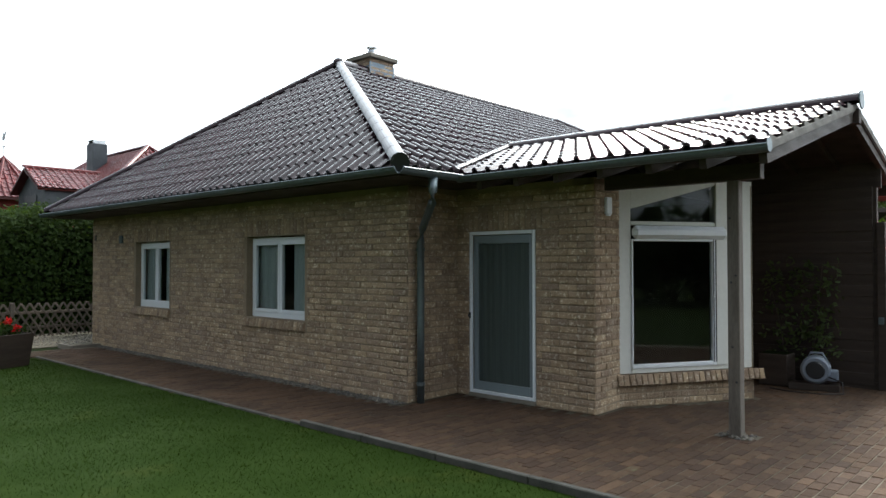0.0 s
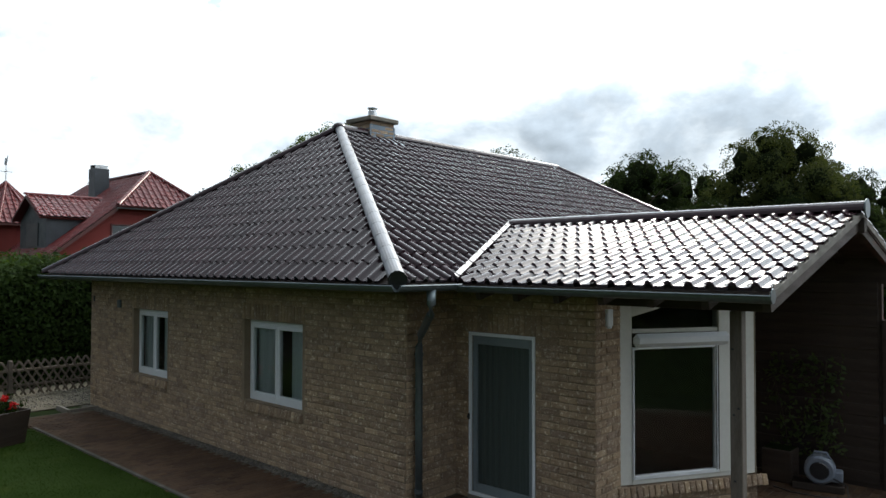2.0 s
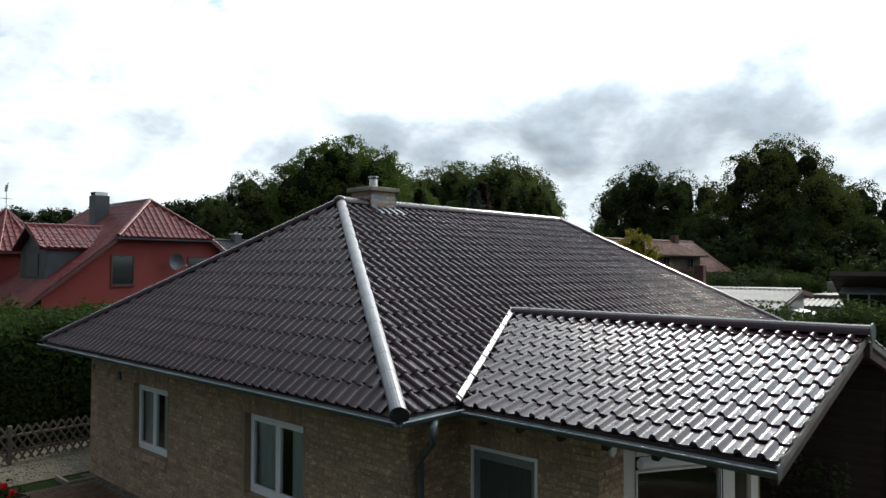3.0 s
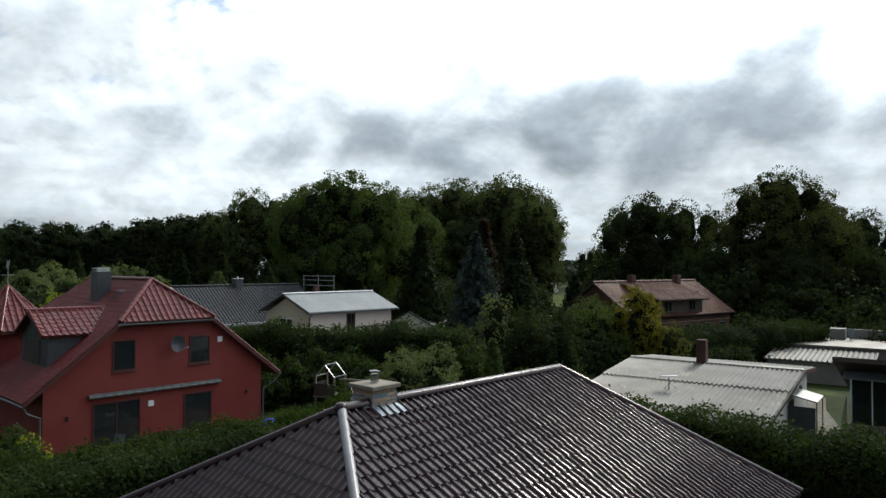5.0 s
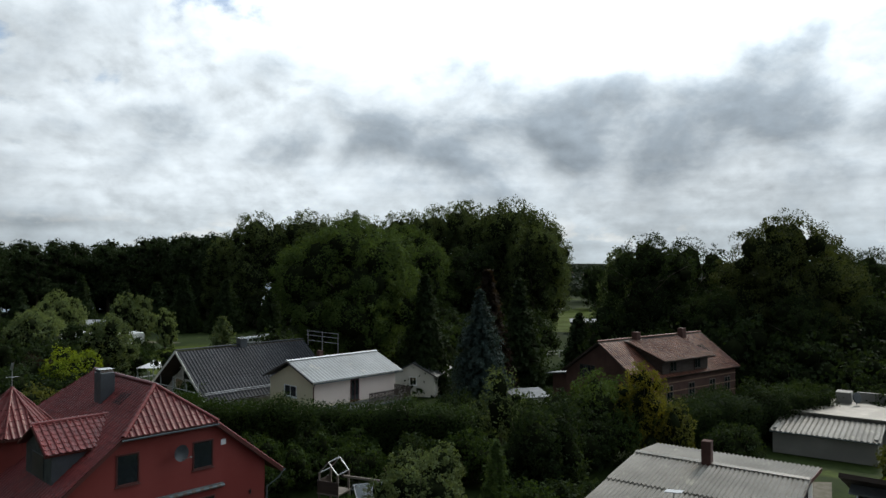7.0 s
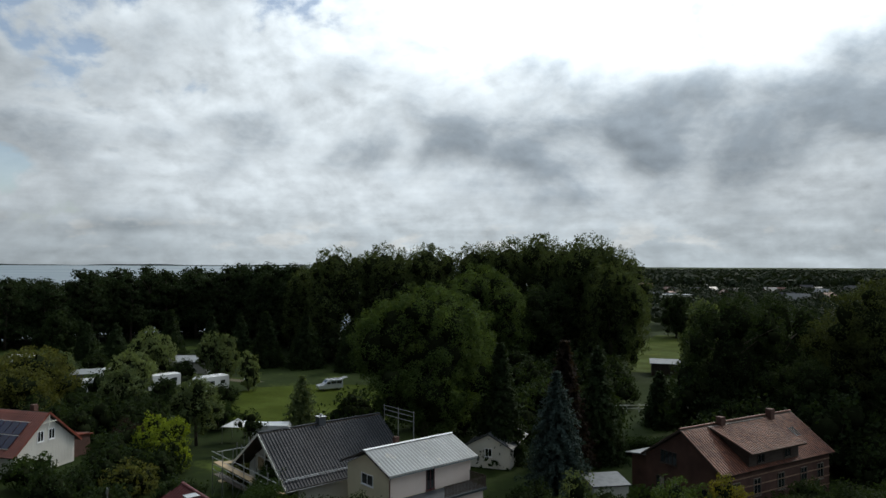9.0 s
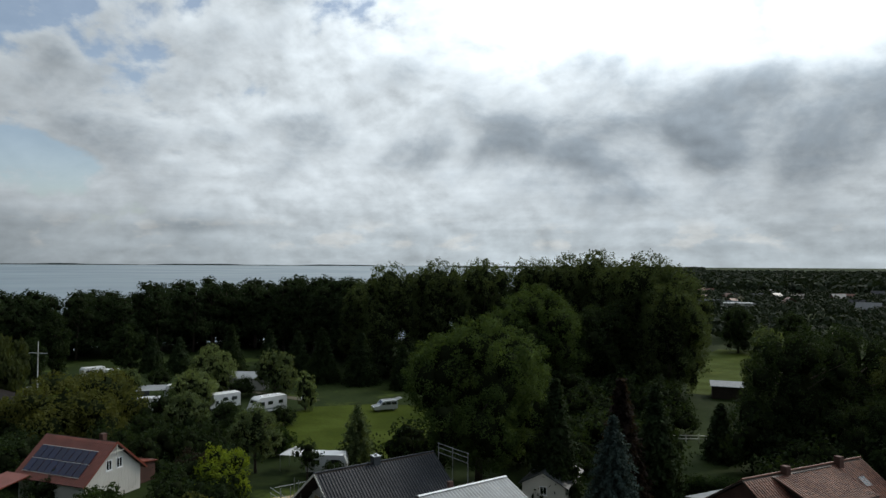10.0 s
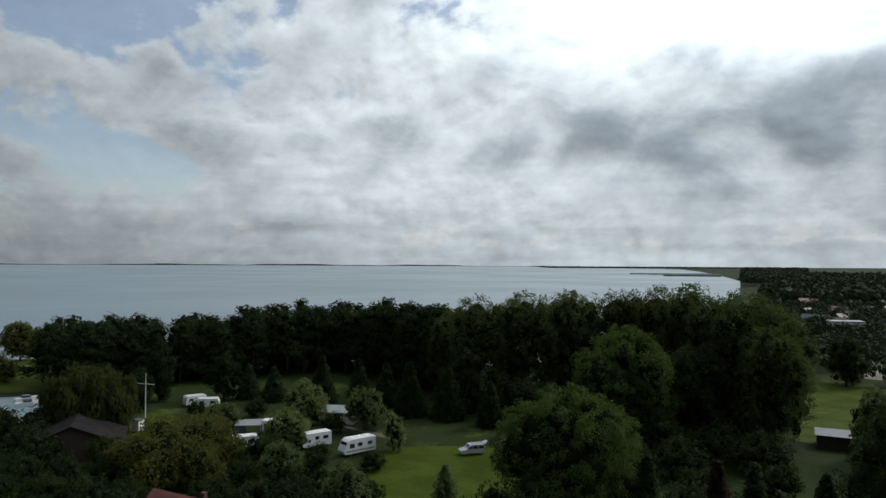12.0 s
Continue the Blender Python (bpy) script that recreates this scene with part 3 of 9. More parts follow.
def brick_wall(parent, m, length, height, openings, seed, single=None):
    """Courses of bricks in running bond on a wall; single: the stretch in which each brick is a piece of its own."""
    rng = random.Random(seed)
    shapes = [mesh_of("brick", Geo().add(*rough_brick(rng, 0.24)), BRICK) for _ in range(5)]
    rest = Geo()
    row = 0
    while (row + 1) * 0.0833 <= height:
        z = row * 0.0833 + 0.042
        x = -0.125 if row % 2 else 0.0
        while x < length:
            a, b = max(x, 0.0), min(x + 0.24, length)
            spans = [(a, b)]
            for o in openings:
                if o[2] < z < o[3]:
                    spans = [s for a0, b0 in spans for s in ((a0, min(b0, o[0] - 0.005)), (max(a0, o[1] + 0.005), b0))]
            for a0, b0 in spans:
                if b0 - a0 < 0.03:
                    continue
                at = m @ Matrix.Translation(((a0 + b0) / 2, rng.uniform(-0.003, 0.003) + (0.006 if z < 0.25 else 0.0), z)) @ pose(0, 0, 0, 0, rng.uniform(-0.5, 0.5), rng.uniform(-0.4, 0.4))
                if single and single[0] <= a0 and b0 <= single[1] and b0 - a0 > 0.235:
                    ob = new("brick", rng.choice(shapes))
                    ob.parent, ob.matrix_local = parent, at
                else:
                    verts, faces = rough_brick(rng, b0 - a0)
                    rest.add([at @ Vector(p) for p in verts], faces)
            x += 0.25
        row += 1
    part("bricks", rest, BRICK_JOINED, parent, kind="stuff")


def soldiers(parent, m, x0, x1, z0, tall=0.24, proud=0.012, seed=1, tilt=0.0, width=0.0833):
    """Upright bricks over an opening, or on edge for a sill."""
    rng = random.Random(seed)
    n = max(1, round((x1 - x0) / width))
    shapes = [mesh_of("brick", Geo().add(*rough_brick(rng, (x1 - x0) / n - 0.012, tall, 0.05, proud)), BRICK) for _ in range(3)]
    for i in range(n):
        ob = new("brick", rng.choice(shapes))
        ob.parent = parent
        ob.matrix_local = m @ Matrix.Translation((x0 + (i + 0.5) * (x1 - x0) / n, rng.uniform(-0.003, 0.003), z0 + tall / 2)) @ pose(0, 0, 0, tilt)


def along(a, b):
    """Matrix of a wall from a to b in the house's plan, seen from its front."""
    d = Vector((b[0] - a[0], b[1] - a[1], 0))
    return Matrix.Translation((a[0], a[1], 0)) @ Matrix.Rotation(math.atan2(d.y, d.x), 4, "Z")


TOP = 2.74
WALLS = [
    ("wall", (-9.77, 0), (0, 0), [(2.08, 3.50, 0.90, 2.17), (6.09, 7.63, 0.90, 2.17)]),
    ("wall", (0, 0), (0, 0.93), []),
    ("wall", (0.0, 0.93), (2.1, 0.93), [(0.22, 1.28, 0.05, 2.16)]),
    ("wall", (2.1, 0.93), (2.1, 1.5), []),
]
wall_parts = []
for name, a, b, holes in WALLS:
    m = along(a, b)
    length = math.hypot(b[0] - a[0], b[1] - a[1])
    core = Geo()
    panels(core, length, TOP, holes, 0.30, m)
    wall_parts.append(part(name, core, MORTAR, house, "yellow brick wall with rough hand-formed bricks"))
for x0, x1, y0, y1 in ((-9.77, -9.47, 0.3, 12.5), (-9.47, 0, 12.2, 12.5), (-0.3, 0, 4.9, 12.2)):
    part("wall", Geo().box(x0, x1, y0, y1, 0, TOP), BRICK_JOINED, house, "plain brick wall at the back")
inside = Geo()
inside.box(-9.45, -0.05, 3.6, 3.75, 0, TOP).box(-5.2, -5.05, 0.32, 3.58, 0, TOP)
part("partition", inside, ROOMDARK, house)
part("ceiling", Geo().box(-9.7, -0.06, 0.25, 12.3, TOP - 0.06, TOP - 0.01).box(-0.055, 2.05, 1.15, 4.74, TOP - 0.06, TOP - 0.01).slab([(2.06, 1.6, TOP - 0.01), (2.92, 3.1, TOP - 0.01), (2.2, 4.7, TOP - 0.01), (2.06, 4.7, TOP - 0.01)], 0.04), ROOMDARK, house)
part("floor_slab", Geo().box(-9.7, -0.02, 0.31, 12.2, -0.05, 0.02).box(-0.02, 2.0, 1.25, 4.7, -0.05, 0.02), ROOMDARK, house)


# windows of the long wall
def casement(name, m, w, h, parent, label):
    """A white two-sash window; its outer face at y = 0."""
    frame_part = Geo()
    t = 0.06
    for x0, x1, z0, z1 in ((0, t, 0, h), (w - t, w, 0, h), (t, w - t, 0, t + 0.02), (t, w - t, h - t, h)):
        frame_part.box(x0, x1, 0, 0.07, z0, z1, 0.006, m)
    win = part(name, frame_part, WHITE, parent, label)
    mid = w / 2
    for x0, x1 in ((t, mid - 0.004), (mid + 0.004, w - t)):
        sash = Geo()
        s = 0.055
        for a0, a1, b0, b1 in ((x0, x0 + s, t + 0.02, h - t), (x1 - s, x1, t + 0.02, h - t), (x0 + s, x1 - s, t + 0.02, t + 0.02 + s), (x0 + s, x1 - s, h - t - s, h - t)):
            sash.box(a0, a1, -0.015, 0.05, b0, b1, 0.006, m)
        part("sash", sash, WHITE, win)
        pane = part("pane", Geo().add([m @ Vector(p) for p in ((x0 + s, 0.02, t + 0.02 + s), (x1 - s, 0.02, t + 0.02 + s), (x1 - s, 0.02, h - t - s), (x0 + s, 0.02, h - t - s))], [(0, 1, 2, 3)]), PANE, win)
        pane.visible_shadow = False
    return win


for k, (x0, x1) in enumerate(((2.08, 3.50), (6.09, 7.63))):
    base = Matrix.Translation((-9.77 + x0, 0.11, 0.90))
    win = casement("window", base, x1 - x0, 1.25, house, "white plastic two-sash window in a brick reveal")
    soldiers(wall_parts[0], Matrix.Translation((-9.77, 0, 0)), x0 - 0.06, x1 + 0.06, 2.18, seed=5 + k)
    soldiers(wall_parts[0], Matrix.Translation((-9.77, 0.0, 0)), x0 - 0.1, x1 + 0.02, 0.75, 0.13, 0.05, seed=9 + k, tilt=-12)
    rng = random.Random(20 + k)
    for c0, c1 in ((x0 + 0.02, x0 + 0.60), (x1 - 0.55, x1 - 0.02)):
        cloth = Geo()
        n = 22
        pts = [(-9.77 + c0 + (c1 - c0) * i / n, 0.215 + 0.02 * math.sin(i * 1.9) + rng.uniform(-0.006, 0.006)) for i in range(n + 1)]
        verts = [(x, y, z) for z in (0.8, 2.3) for x, y in pts]
        cloth.add(verts, [(i, i + 1, n + 2 + i, n + 1 + i) for i in range(n)])
        part("curtain", cloth, CURTAIN, win, "pale curtain behind the glass", smooth=True)
# reveals and sill beds
for x0, x1 in ((2.08, 3.50), (6.09, 7.63)):
    part("sill_bed", Geo().box(-9.77 + x0, -9.77 + x1, 0.0, 0.2, 0.80, 0.895), MORTAR, wall_parts[0])

# terrace door with its white fly-screen frame
door = part("terrace_door", Geo().box(0.27, 0.335, 0.955, 1.02, 0.09, 2.11, 0.005).box(1.165, 1.23, 0.955, 1.02, 0.09, 2.11, 0.005).box(0.335, 1.165, 0.955, 1.02, 0.09, 0.2, 0.005)
            .box(0.335, 1.165, 0.955, 1.02, 2.0, 2.11, 0.005), DOORGREY, house, "grey terrace door behind a white-framed fly screen")
rim = Geo()
for x0, x1, z0, z1 in ((0.225, 0.265, 0.05, 2.16), (1.235, 1.275, 0.05, 2.16), (0.265, 1.235, 0.05, 0.09), (0.265, 1.235, 2.115, 2.16)):
    rim.box(x0, x1, 0.915, 0.955, z0, z1, 0.006)
part("screen_frame", rim, WHITE, door, "white fly-screen frame")
rng = random.Random(4)
blind = Geo()
n = 40
pts = [(0.335 + 0.83 * i / n, 0.985 + 0.004 * math.sin(i * 1.3) + rng.uniform(-0.002, 0.002)) for i in range(n + 1)]
blind.add([(x, y, z) for z in (0.2, 2.0) for x, y in pts], [(i, i + 1, n + 2 + i, n + 1 + i) for i in range(n)])
part("screen_mesh", blind, SCREEN, door, "grey-green pleated mesh", smooth=True)
part("door_handle", Geo().box(0.238, 0.252, 0.885, 0.915, 1.02, 1.1, 0.004).box(0.238, 0.252, 0.87, 0.89, 1.04, 1.08, 0.003), BLACK, door, "black handle")
part("threshold", Geo().box(0.22, 1.28, 0.9, 1.2, 0.0, 0.048, 0.004), CONCRETE, door)
soldiers(wall_parts[2], along((0, 0.93), (2.1, 0.93)), 0.12, 1.38, 2.17, seed=13)

# the bay: a low brick wall, a brick sill and a white window with a slanting upper pane
BA, BB = (2.1, 1.5), (3.1, 3.2)
bay_m = along(BA, BB)
W = math.hypot(1.0, 1.7)
bay = part("bay_window", Geo().box(0.18, 1.40, 0.02, 0.12, 2.21, 2.26, 0.006, bay_m), CREAM, house, "white bay window with a slanting upper pane")
part("jamb", Geo().box(0, 0.18, 0.02, 0.14, 0.40, 2.80, 0.008, bay_m), CREAM, bay)
part("jamb", Geo().box(1.81, W, 0.02, 0.16, 0.40, 2.80, 0.008, bay_m), CREAM, bay)
part("bottom_rail", Geo().box(0.18, 1.81, 0.02, 0.12, 0.40, 0.46, 0.006, bay_m), CREAM, bay)
head = Geo()
head.add([bay_m @ Vector(p) for y in (0.02, 0.12) for p in ((0.18, y, 2.80), (0.18, y, 2.41), (1.40, y, 2.73), (1.40, y, 2.80))],
         [(0, 1, 2, 3), (4, 5, 6, 7), (0, 1, 5, 4), (1, 2, 6, 5), (2, 3, 7, 6), (3, 0, 4, 7)])
part("head_panel", head, CREAM, bay)
part("mullion", Geo().box(1.40, 1.56, 0.0, 0.13, 0.46, 2.80, 0.005, bay_m).box(1.56, 1.81, 0.06, 0.10, 0.46, 2.80, 0.0, bay_m), CREAM, bay)
part("blind_box", Geo().box(0.185, 1.56, -0.055, 0.06, 2.04, 2.205, 0.05, bay_m), WHITE, bay, "white roller-blind box", smooth=False)
low = Geo()
for x0, x1, z0, z1 in ((0.18, 0.20, 0.46, 2.04), (1.345, 1.40, 0.46, 2.04), (0.20, 1.345, 0.46, 0.51), (0.20, 1.345, 2.015, 2.04)):
    low.box(x0, x1, 0.0, 0.07, z0, z1, 0.005, bay_m)
part("lower_sash", low, WHITE, bay)
part("blind_rail", Geo().box(1.352, 1.362, -0.006, 0.0, 0.5, 2.04, 0.0, bay_m).box(1.385, 1.395, -0.006, 0.0, 0.5, 2.04, 0.0, bay_m), BLACK, bay, "dark guide slots of the blind")
for corners in (((0.19, 0.50), (1.36, 0.50), (1.36, 2.03), (0.19, 2.03)), ((0.17, 2.25), (1.41, 2.25), (1.41, 2.74), (0.17, 2.42))):
    pane = part("pane", Geo().add([bay_m @ Vector((x, 0.04, z)) for x, z in corners], [(0, 1, 2, 3)]), PANE, bay)
    pane.visible_shadow = False
bay_wall = part("wall", Geo().box(0, W, 0.02, 0.25, 0, 0.39, 0, bay_m), MORTAR, house, "low brick wall under the bay window")
brick_wall(bay_wall, bay_m @ Matrix.Translation((0, 0.02, 0)), W, 0.26, [], 31)
soldiers(bay_wall, bay_m, -0.06, W + 0.1, 0.255, 0.13, 0.07, seed=33, tilt=-14)
side = along(BB, (2.3, 4.9))
bay_side = part("wall", Geo().box(0.0, 1.88, 0.02, 0.3, 0, TOP, 0, side), MORTAR, house, "brick wall of the bay in the carport's shade")
brick_wall(bay_side, side @ Matrix.Translation((0.17, 0.02, 0)), 1.6, TOP, [], 35)
part("wall", Geo().box(-0.2, 2.3, 4.75, 4.9, 0, TOP), ROOMDARK, house, "plain wall of the garden room")
part("room_back", Geo().box(-0.05, 0.0, 1.25, 4.7, 0, TOP), ROOMDARK, house)

# bricks on the four main walls
brick_wall(wall_parts[0], along((-9.77, 0), (0, 0)), 9.77, TOP, [(2.02, 3.56, 0.75, 2.42), (6.03, 7.69, 0.75, 2.42)], 1, single=(7.72, 9.78))
brick_wall(wall_parts[1], along((0, 0), (0, 0.93)), 0.93, TOP, [], 2)
brick_wall(wall_parts[2], along((0, 0.93), (2.1, 0.93)), 2.1, TOP, [(0.215, 1.285, 0.0, 2.16), (0.12, 1.38, 2.16, 2.42)], 3)
brick_wall(wall_parts[3], along((2.1, 0.93), (2.1, 1.5)), 0.57, TOP, [], 4)

# ---- roofs ----
EAVE, RIDGE = 2.82, 5.71
U0, U1, UR = -10.22, 0.64, -4.78
V0, V1, VA, VB = -0.78, 13.3, 2.8, 10.52
CE, CR, CV0, CVR, CV1, CU = 2.80, 3.66, 0.22, 3.40, 6.58, 4.24


def tile_shape(lo=0.0, hi=0.20, length=0.40):
    """A clay tile: a flat pan and a high roll; x across, y up the slope, its lower end lifted."""
    xs = [0.0, 0.012, 0.032, 0.055, 0.075, 0.088, 0.14, 0.199]
    hs = [0.005, 0.036, 0.053, 0.052, 0.035, 0.007, 0.0, 0.006]
    pts = []
    for x, h in zip(xs, hs):
        pts.append((min(max(x, lo), hi), h))
    n = len(pts)
    verts = [(x, 0, h + 0.034) for x, h in pts] + [(x, length, h + 0.008) for x, h in pts] + [(x, 0.001, h + 0.0335) for x, h in pts] + [(x, 0.004, max(h - 0.016, -0.012) + 0.016) for x, h in pts]
    faces = [(i, i + 1, n + i + 1, n + i) for i in range(n - 1)] + [(3 * n + i, 3 * n + i + 1, 2 * n + i + 1, 2 * n + i) for i in range(n - 1)]
    return verts, faces


tile_meshes = [mesh_of("roof_tile", Geo().add(*tile_shape()), TILE, smooth=False)]
for me in tile_meshes:
    me.polygons.foreach_set("use_smooth", [True] * 7 + [False] * 7)


def tiled(parent, m, rows, spans, seed, single=None, material=TILE_JOINED, course=0.335, wide=0.20, scale=1.0):
    """Tiles on a slope. spans(t): the stretches of the slope at the height t; single(x, y): whether a tile is a piece of its own."""
    rng = random.Random(seed)
    verts, faces = [], []
    for r in range(rows):
        y = r * course
        for lo, hi in spans(y + course * 0.6):
            x = math.floor(lo / wide) * wide
            while x < hi:
                a, b = max(lo - x, 0.0), min(hi - x, wide)
                if b - a > 0.03:
                    at = m @ Matrix.Translation((x, y, rng.uniform(0, 0.003))) @ pose(0, 0, 0, rng.uniform(-0.5, 0.5), rng.uniform(-0.9, 0.9), 0)
                    if single and b - a > wide - 0.001 and single(x, y):
                        ob = new("roof_tile", tile_meshes[0])
                        ob.parent, ob.matrix_local = parent, at
                    else:
                        v, f = tile_shape(a / scale, b / scale, 0.39 * course / 0.335 / scale)
                        base = len(verts)
                        verts += [at @ Vector((p[0] * scale, p[1] * scale, p[2])) for p in v]
                        faces += [tuple(base + i for i in q) for q in f]
                x += wide
    if not faces:
        return None
    me = swift("tiles", np.array([tuple(p) for p in verts]), np.array(faces), material)
    me.polygons.foreach_set("use_smooth", ([True] * 7 + [False] * 7) * (len(faces) // 14))
    return part("tiles", me, material, parent, kind="stuff")


def slope_matrix(corner, out, rise, run):
    """x along the eave, y up the slope, z out of it; corner: the eave's start; out: the way down the slope in plan."""
    up = Vector((-out[0] * run, -out[1] * run, rise)).normalized()
    x = Vector((-out[1], out[0], 0))
    z = x.cross(up)
    m = Matrix((x, up, z)).transposed().to_4x4()
    m.translation = corner
    return m


# the end slope over the window wall
rise, run = RIDGE - EAVE, VA - V0
leng = math.hypot(rise, run)
end_slope = part("roof_slope", Geo().slab([(U0, V0, EAVE), (U1, V0, EAVE), (UR, VA, RIDGE)], 0.10), DARKWOOD, house, "hipped end of dark glazed tiles")
m = slope_matrix((U0, V0, EAVE), (0, -1), rise, run)
span_end = lambda t: [((UR - U0) * min(t / leng, 1), (U1 - U0) - (U1 - UR) * min(t / leng, 1))]
tiled(end_slope, m, int(leng / 0.335), span_end, 41, None)
# the long slope towards the terrace
rise, run = RIDGE - EAVE, U1 - UR
leng_l = math.hypot(rise, run)
long_slope = part("roof_slope", Geo().slab([(U1, V0, EAVE), (U1, V1, EAVE), (UR, VB, RIDGE), (UR, VA, RIDGE)], 0.10), DARKWOOD, house, "long slope of dark glazed tiles")
m = slope_matrix((U1, V0, EAVE), (1, 0), rise, run)


def span_long(t):
    k = min(t / leng_l, 1)
    lo, hi = (VA - V0) * k, (V1 - V0) - (V1 - VB) * k
    z = EAVE + rise * k
    cut = (z - CE + 0.02) / ((CR - CE) / (CVR - CV0))
    c0, c1 = CV0 + cut - V0, CV1 - cut - V0
    if c0 >= c1 - 0.05:
        return [(lo, hi)]
    return [s for s in ((lo, min(c0, hi)), (c1, hi)) if s[1] - s[0] > 0.02]


tiled(long_slope, m, int(leng_l / 0.335), span_long, 42, None)
# far slopes, seen only along their edges
far_slopes = part("roof_slope", Geo().slab([(U0, V1, EAVE), (U0, V0, EAVE), (UR, VA, RIDGE), (UR, VB, RIDGE)], 0.10).slab([(U0, V1, EAVE), (U1, V1, EAVE), (UR, VB, RIDGE)], 0.10), TILE_JOINED, house, "far slopes of dark tiles")
# the carport's cross gable
rise, run = CR - CE, CVR - CV0
leng_c = math.hypot(rise, run)
meet = lambda z: U1 - (z - EAVE) / ((RIDGE - EAVE) / (U1 - UR))
front = part("roof_slope", Geo().slab([(meet(CE), CV0, CE), (CU, CV0, CE), (CU, CVR, CR), (meet(CR), CVR, CR)], 0.09), DARKWOOD, house, "carport slope of shining dark tiles")
m = slope_matrix((meet(CR), CV0, CE), (0, -1), rise, run)
tiled(front, m, int(leng_c / 0.335) + 1, lambda t: [(meet(CE + rise * min(t / leng_c, 1)) - meet(CR) + 0.02, CU - meet(CR))] if t < leng_c else [], 43, lambda x, y: True)
back = part("roof_slope", Geo().slab([(meet(CE), CV1, CE), (CU, CV1, CE), (CU, CVR, CR), (meet(CR), CVR, CR)], 0.09), DARKWOOD, house, "far carport slope of dark tiles")
m = slope_matrix((CU, CV1, CE), (0, 1), rise, run)
tiled(back, m, int(leng_c / 0.335) + 1, lambda t: [(0, 3.4)] if t < leng_c else [], 44)


def caps(name, a, b, r, material, parent, label, piece=0.36):
    """Half-round caps laid end over end from a to b, each a piece of its own."""
    a, b = Vector(a), Vector(b)
    d = b - a
    count = max(1, round(d.length / piece))
    geo = Geo()
    side = d.cross(Vector((0, 0, 1))).normalized()
    up = side.cross(d).normalized()
    k = 9
    verts = []
    for at, rad in ((Vector(), r * 1.005), (d * (1.04 / count), r * 0.98)):
        verts += [at + side * math.cos(math.pi * j / k) * rad + up * math.sin(math.pi * j / k) * rad for j in range(k + 1)]
    geo.add(verts, [(j, j + 1, k + 2 + j, k + 1 + j) for j in range(k)] + [tuple(range(k + 1))])
    me = mesh_of(name, geo, material)
    for i in range(count):
        ob = new(name, me)
        ob.parent, ob.location = parent, a + d * (i / count)
        tagged(ob, label)


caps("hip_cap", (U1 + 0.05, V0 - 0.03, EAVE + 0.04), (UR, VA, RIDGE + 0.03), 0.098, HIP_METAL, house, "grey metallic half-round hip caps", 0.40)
caps("hip_cap", (U0, V0, EAVE + 0.03), (UR, VA, RIDGE + 0.03), 0.11, TILE_JOINED, house, "dark half-round hip tiles")
caps("hip_cap", (U1, V1, EAVE + 0.03), (UR, VB, RIDGE + 0.03), 0.11, TILE_JOINED, house, "dark half-round hip tiles")
caps("ridge_cap", (UR, VA, RIDGE + 0.03), (UR, VB, RIDGE + 0.03), 0.115, TILE_JOINED, house, "dark half-round ridge tiles")
caps("ridge_cap", (CU + 0.05, CVR, CR + 0.03), (meet(CR), CVR, CR + 0.03), 0.115, TILE_JOINED, house, "dark half-round ridge tiles of the carport")
part("ridge_end", Geo().tube([(CU + 0.06, CVR, CR + 0.05), (CU + 0.075, CVR, CR + 0.05)], 0.12, 14), ZINC, house, "round end cap of the carport ridge")
part("hip_end", Geo().tube([(U1 + 0.065, V0 - 0.045, EAVE + 0.045), (U1 + 0.055, V0 - 0.035, EAVE + 0.05)], 0.11, 14), BLACK, house)
part("ridge_knob", Geo().ball((UR, VA - 0.02, RIDGE + 0.05), (0.14, 0.14, 0.12)), TILE_JOINED, house, smooth=True)
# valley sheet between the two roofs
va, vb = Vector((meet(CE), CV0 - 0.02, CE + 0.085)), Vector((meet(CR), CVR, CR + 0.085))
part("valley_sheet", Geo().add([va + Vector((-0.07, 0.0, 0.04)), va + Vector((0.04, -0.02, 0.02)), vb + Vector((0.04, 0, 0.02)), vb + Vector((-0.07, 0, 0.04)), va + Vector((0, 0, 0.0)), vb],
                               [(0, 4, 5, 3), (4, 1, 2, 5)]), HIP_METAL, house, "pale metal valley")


def gutter(path, r=0.068):
    """A half-round trough along a path at one height."""
    geo = Geo()
    k = 8
    for (a, b) in zip(path, path[1:]):
        a, b = Vector(a), Vector(b)
        side = (b - a).cross(Vector((0, 0, 1))).normalized()
        verts = []
        for p in (a, b):
            for rad in (r, r - 0.008):
                verts += [p + side * math.cos(math.pi * j / k) * rad - Vector((0, 0, math.sin(math.pi * j / k) * rad)) for j in range(k + 1)]
        w = k + 1
        faces = []
        for j in range(k):
            faces += [(j, j + 1, 2 * w + j + 1, 2 * w + j), (w + j, w + j + 1, 3 * w + j + 1, 3 * w + j), (j, j + 1, w + j + 1, w + j), (2 * w + j, 2 * w + j + 1, 3 * w + j + 1, 3 * w + j)]
        faces += [(0, w, 3 * w, 2 * w), (k, w + k, 3 * w + k, 2 * w + k)]
        geo.add(verts, faces)
        geo.tube([a + side * r, b + side * r], 0.011, 6)
    return geo


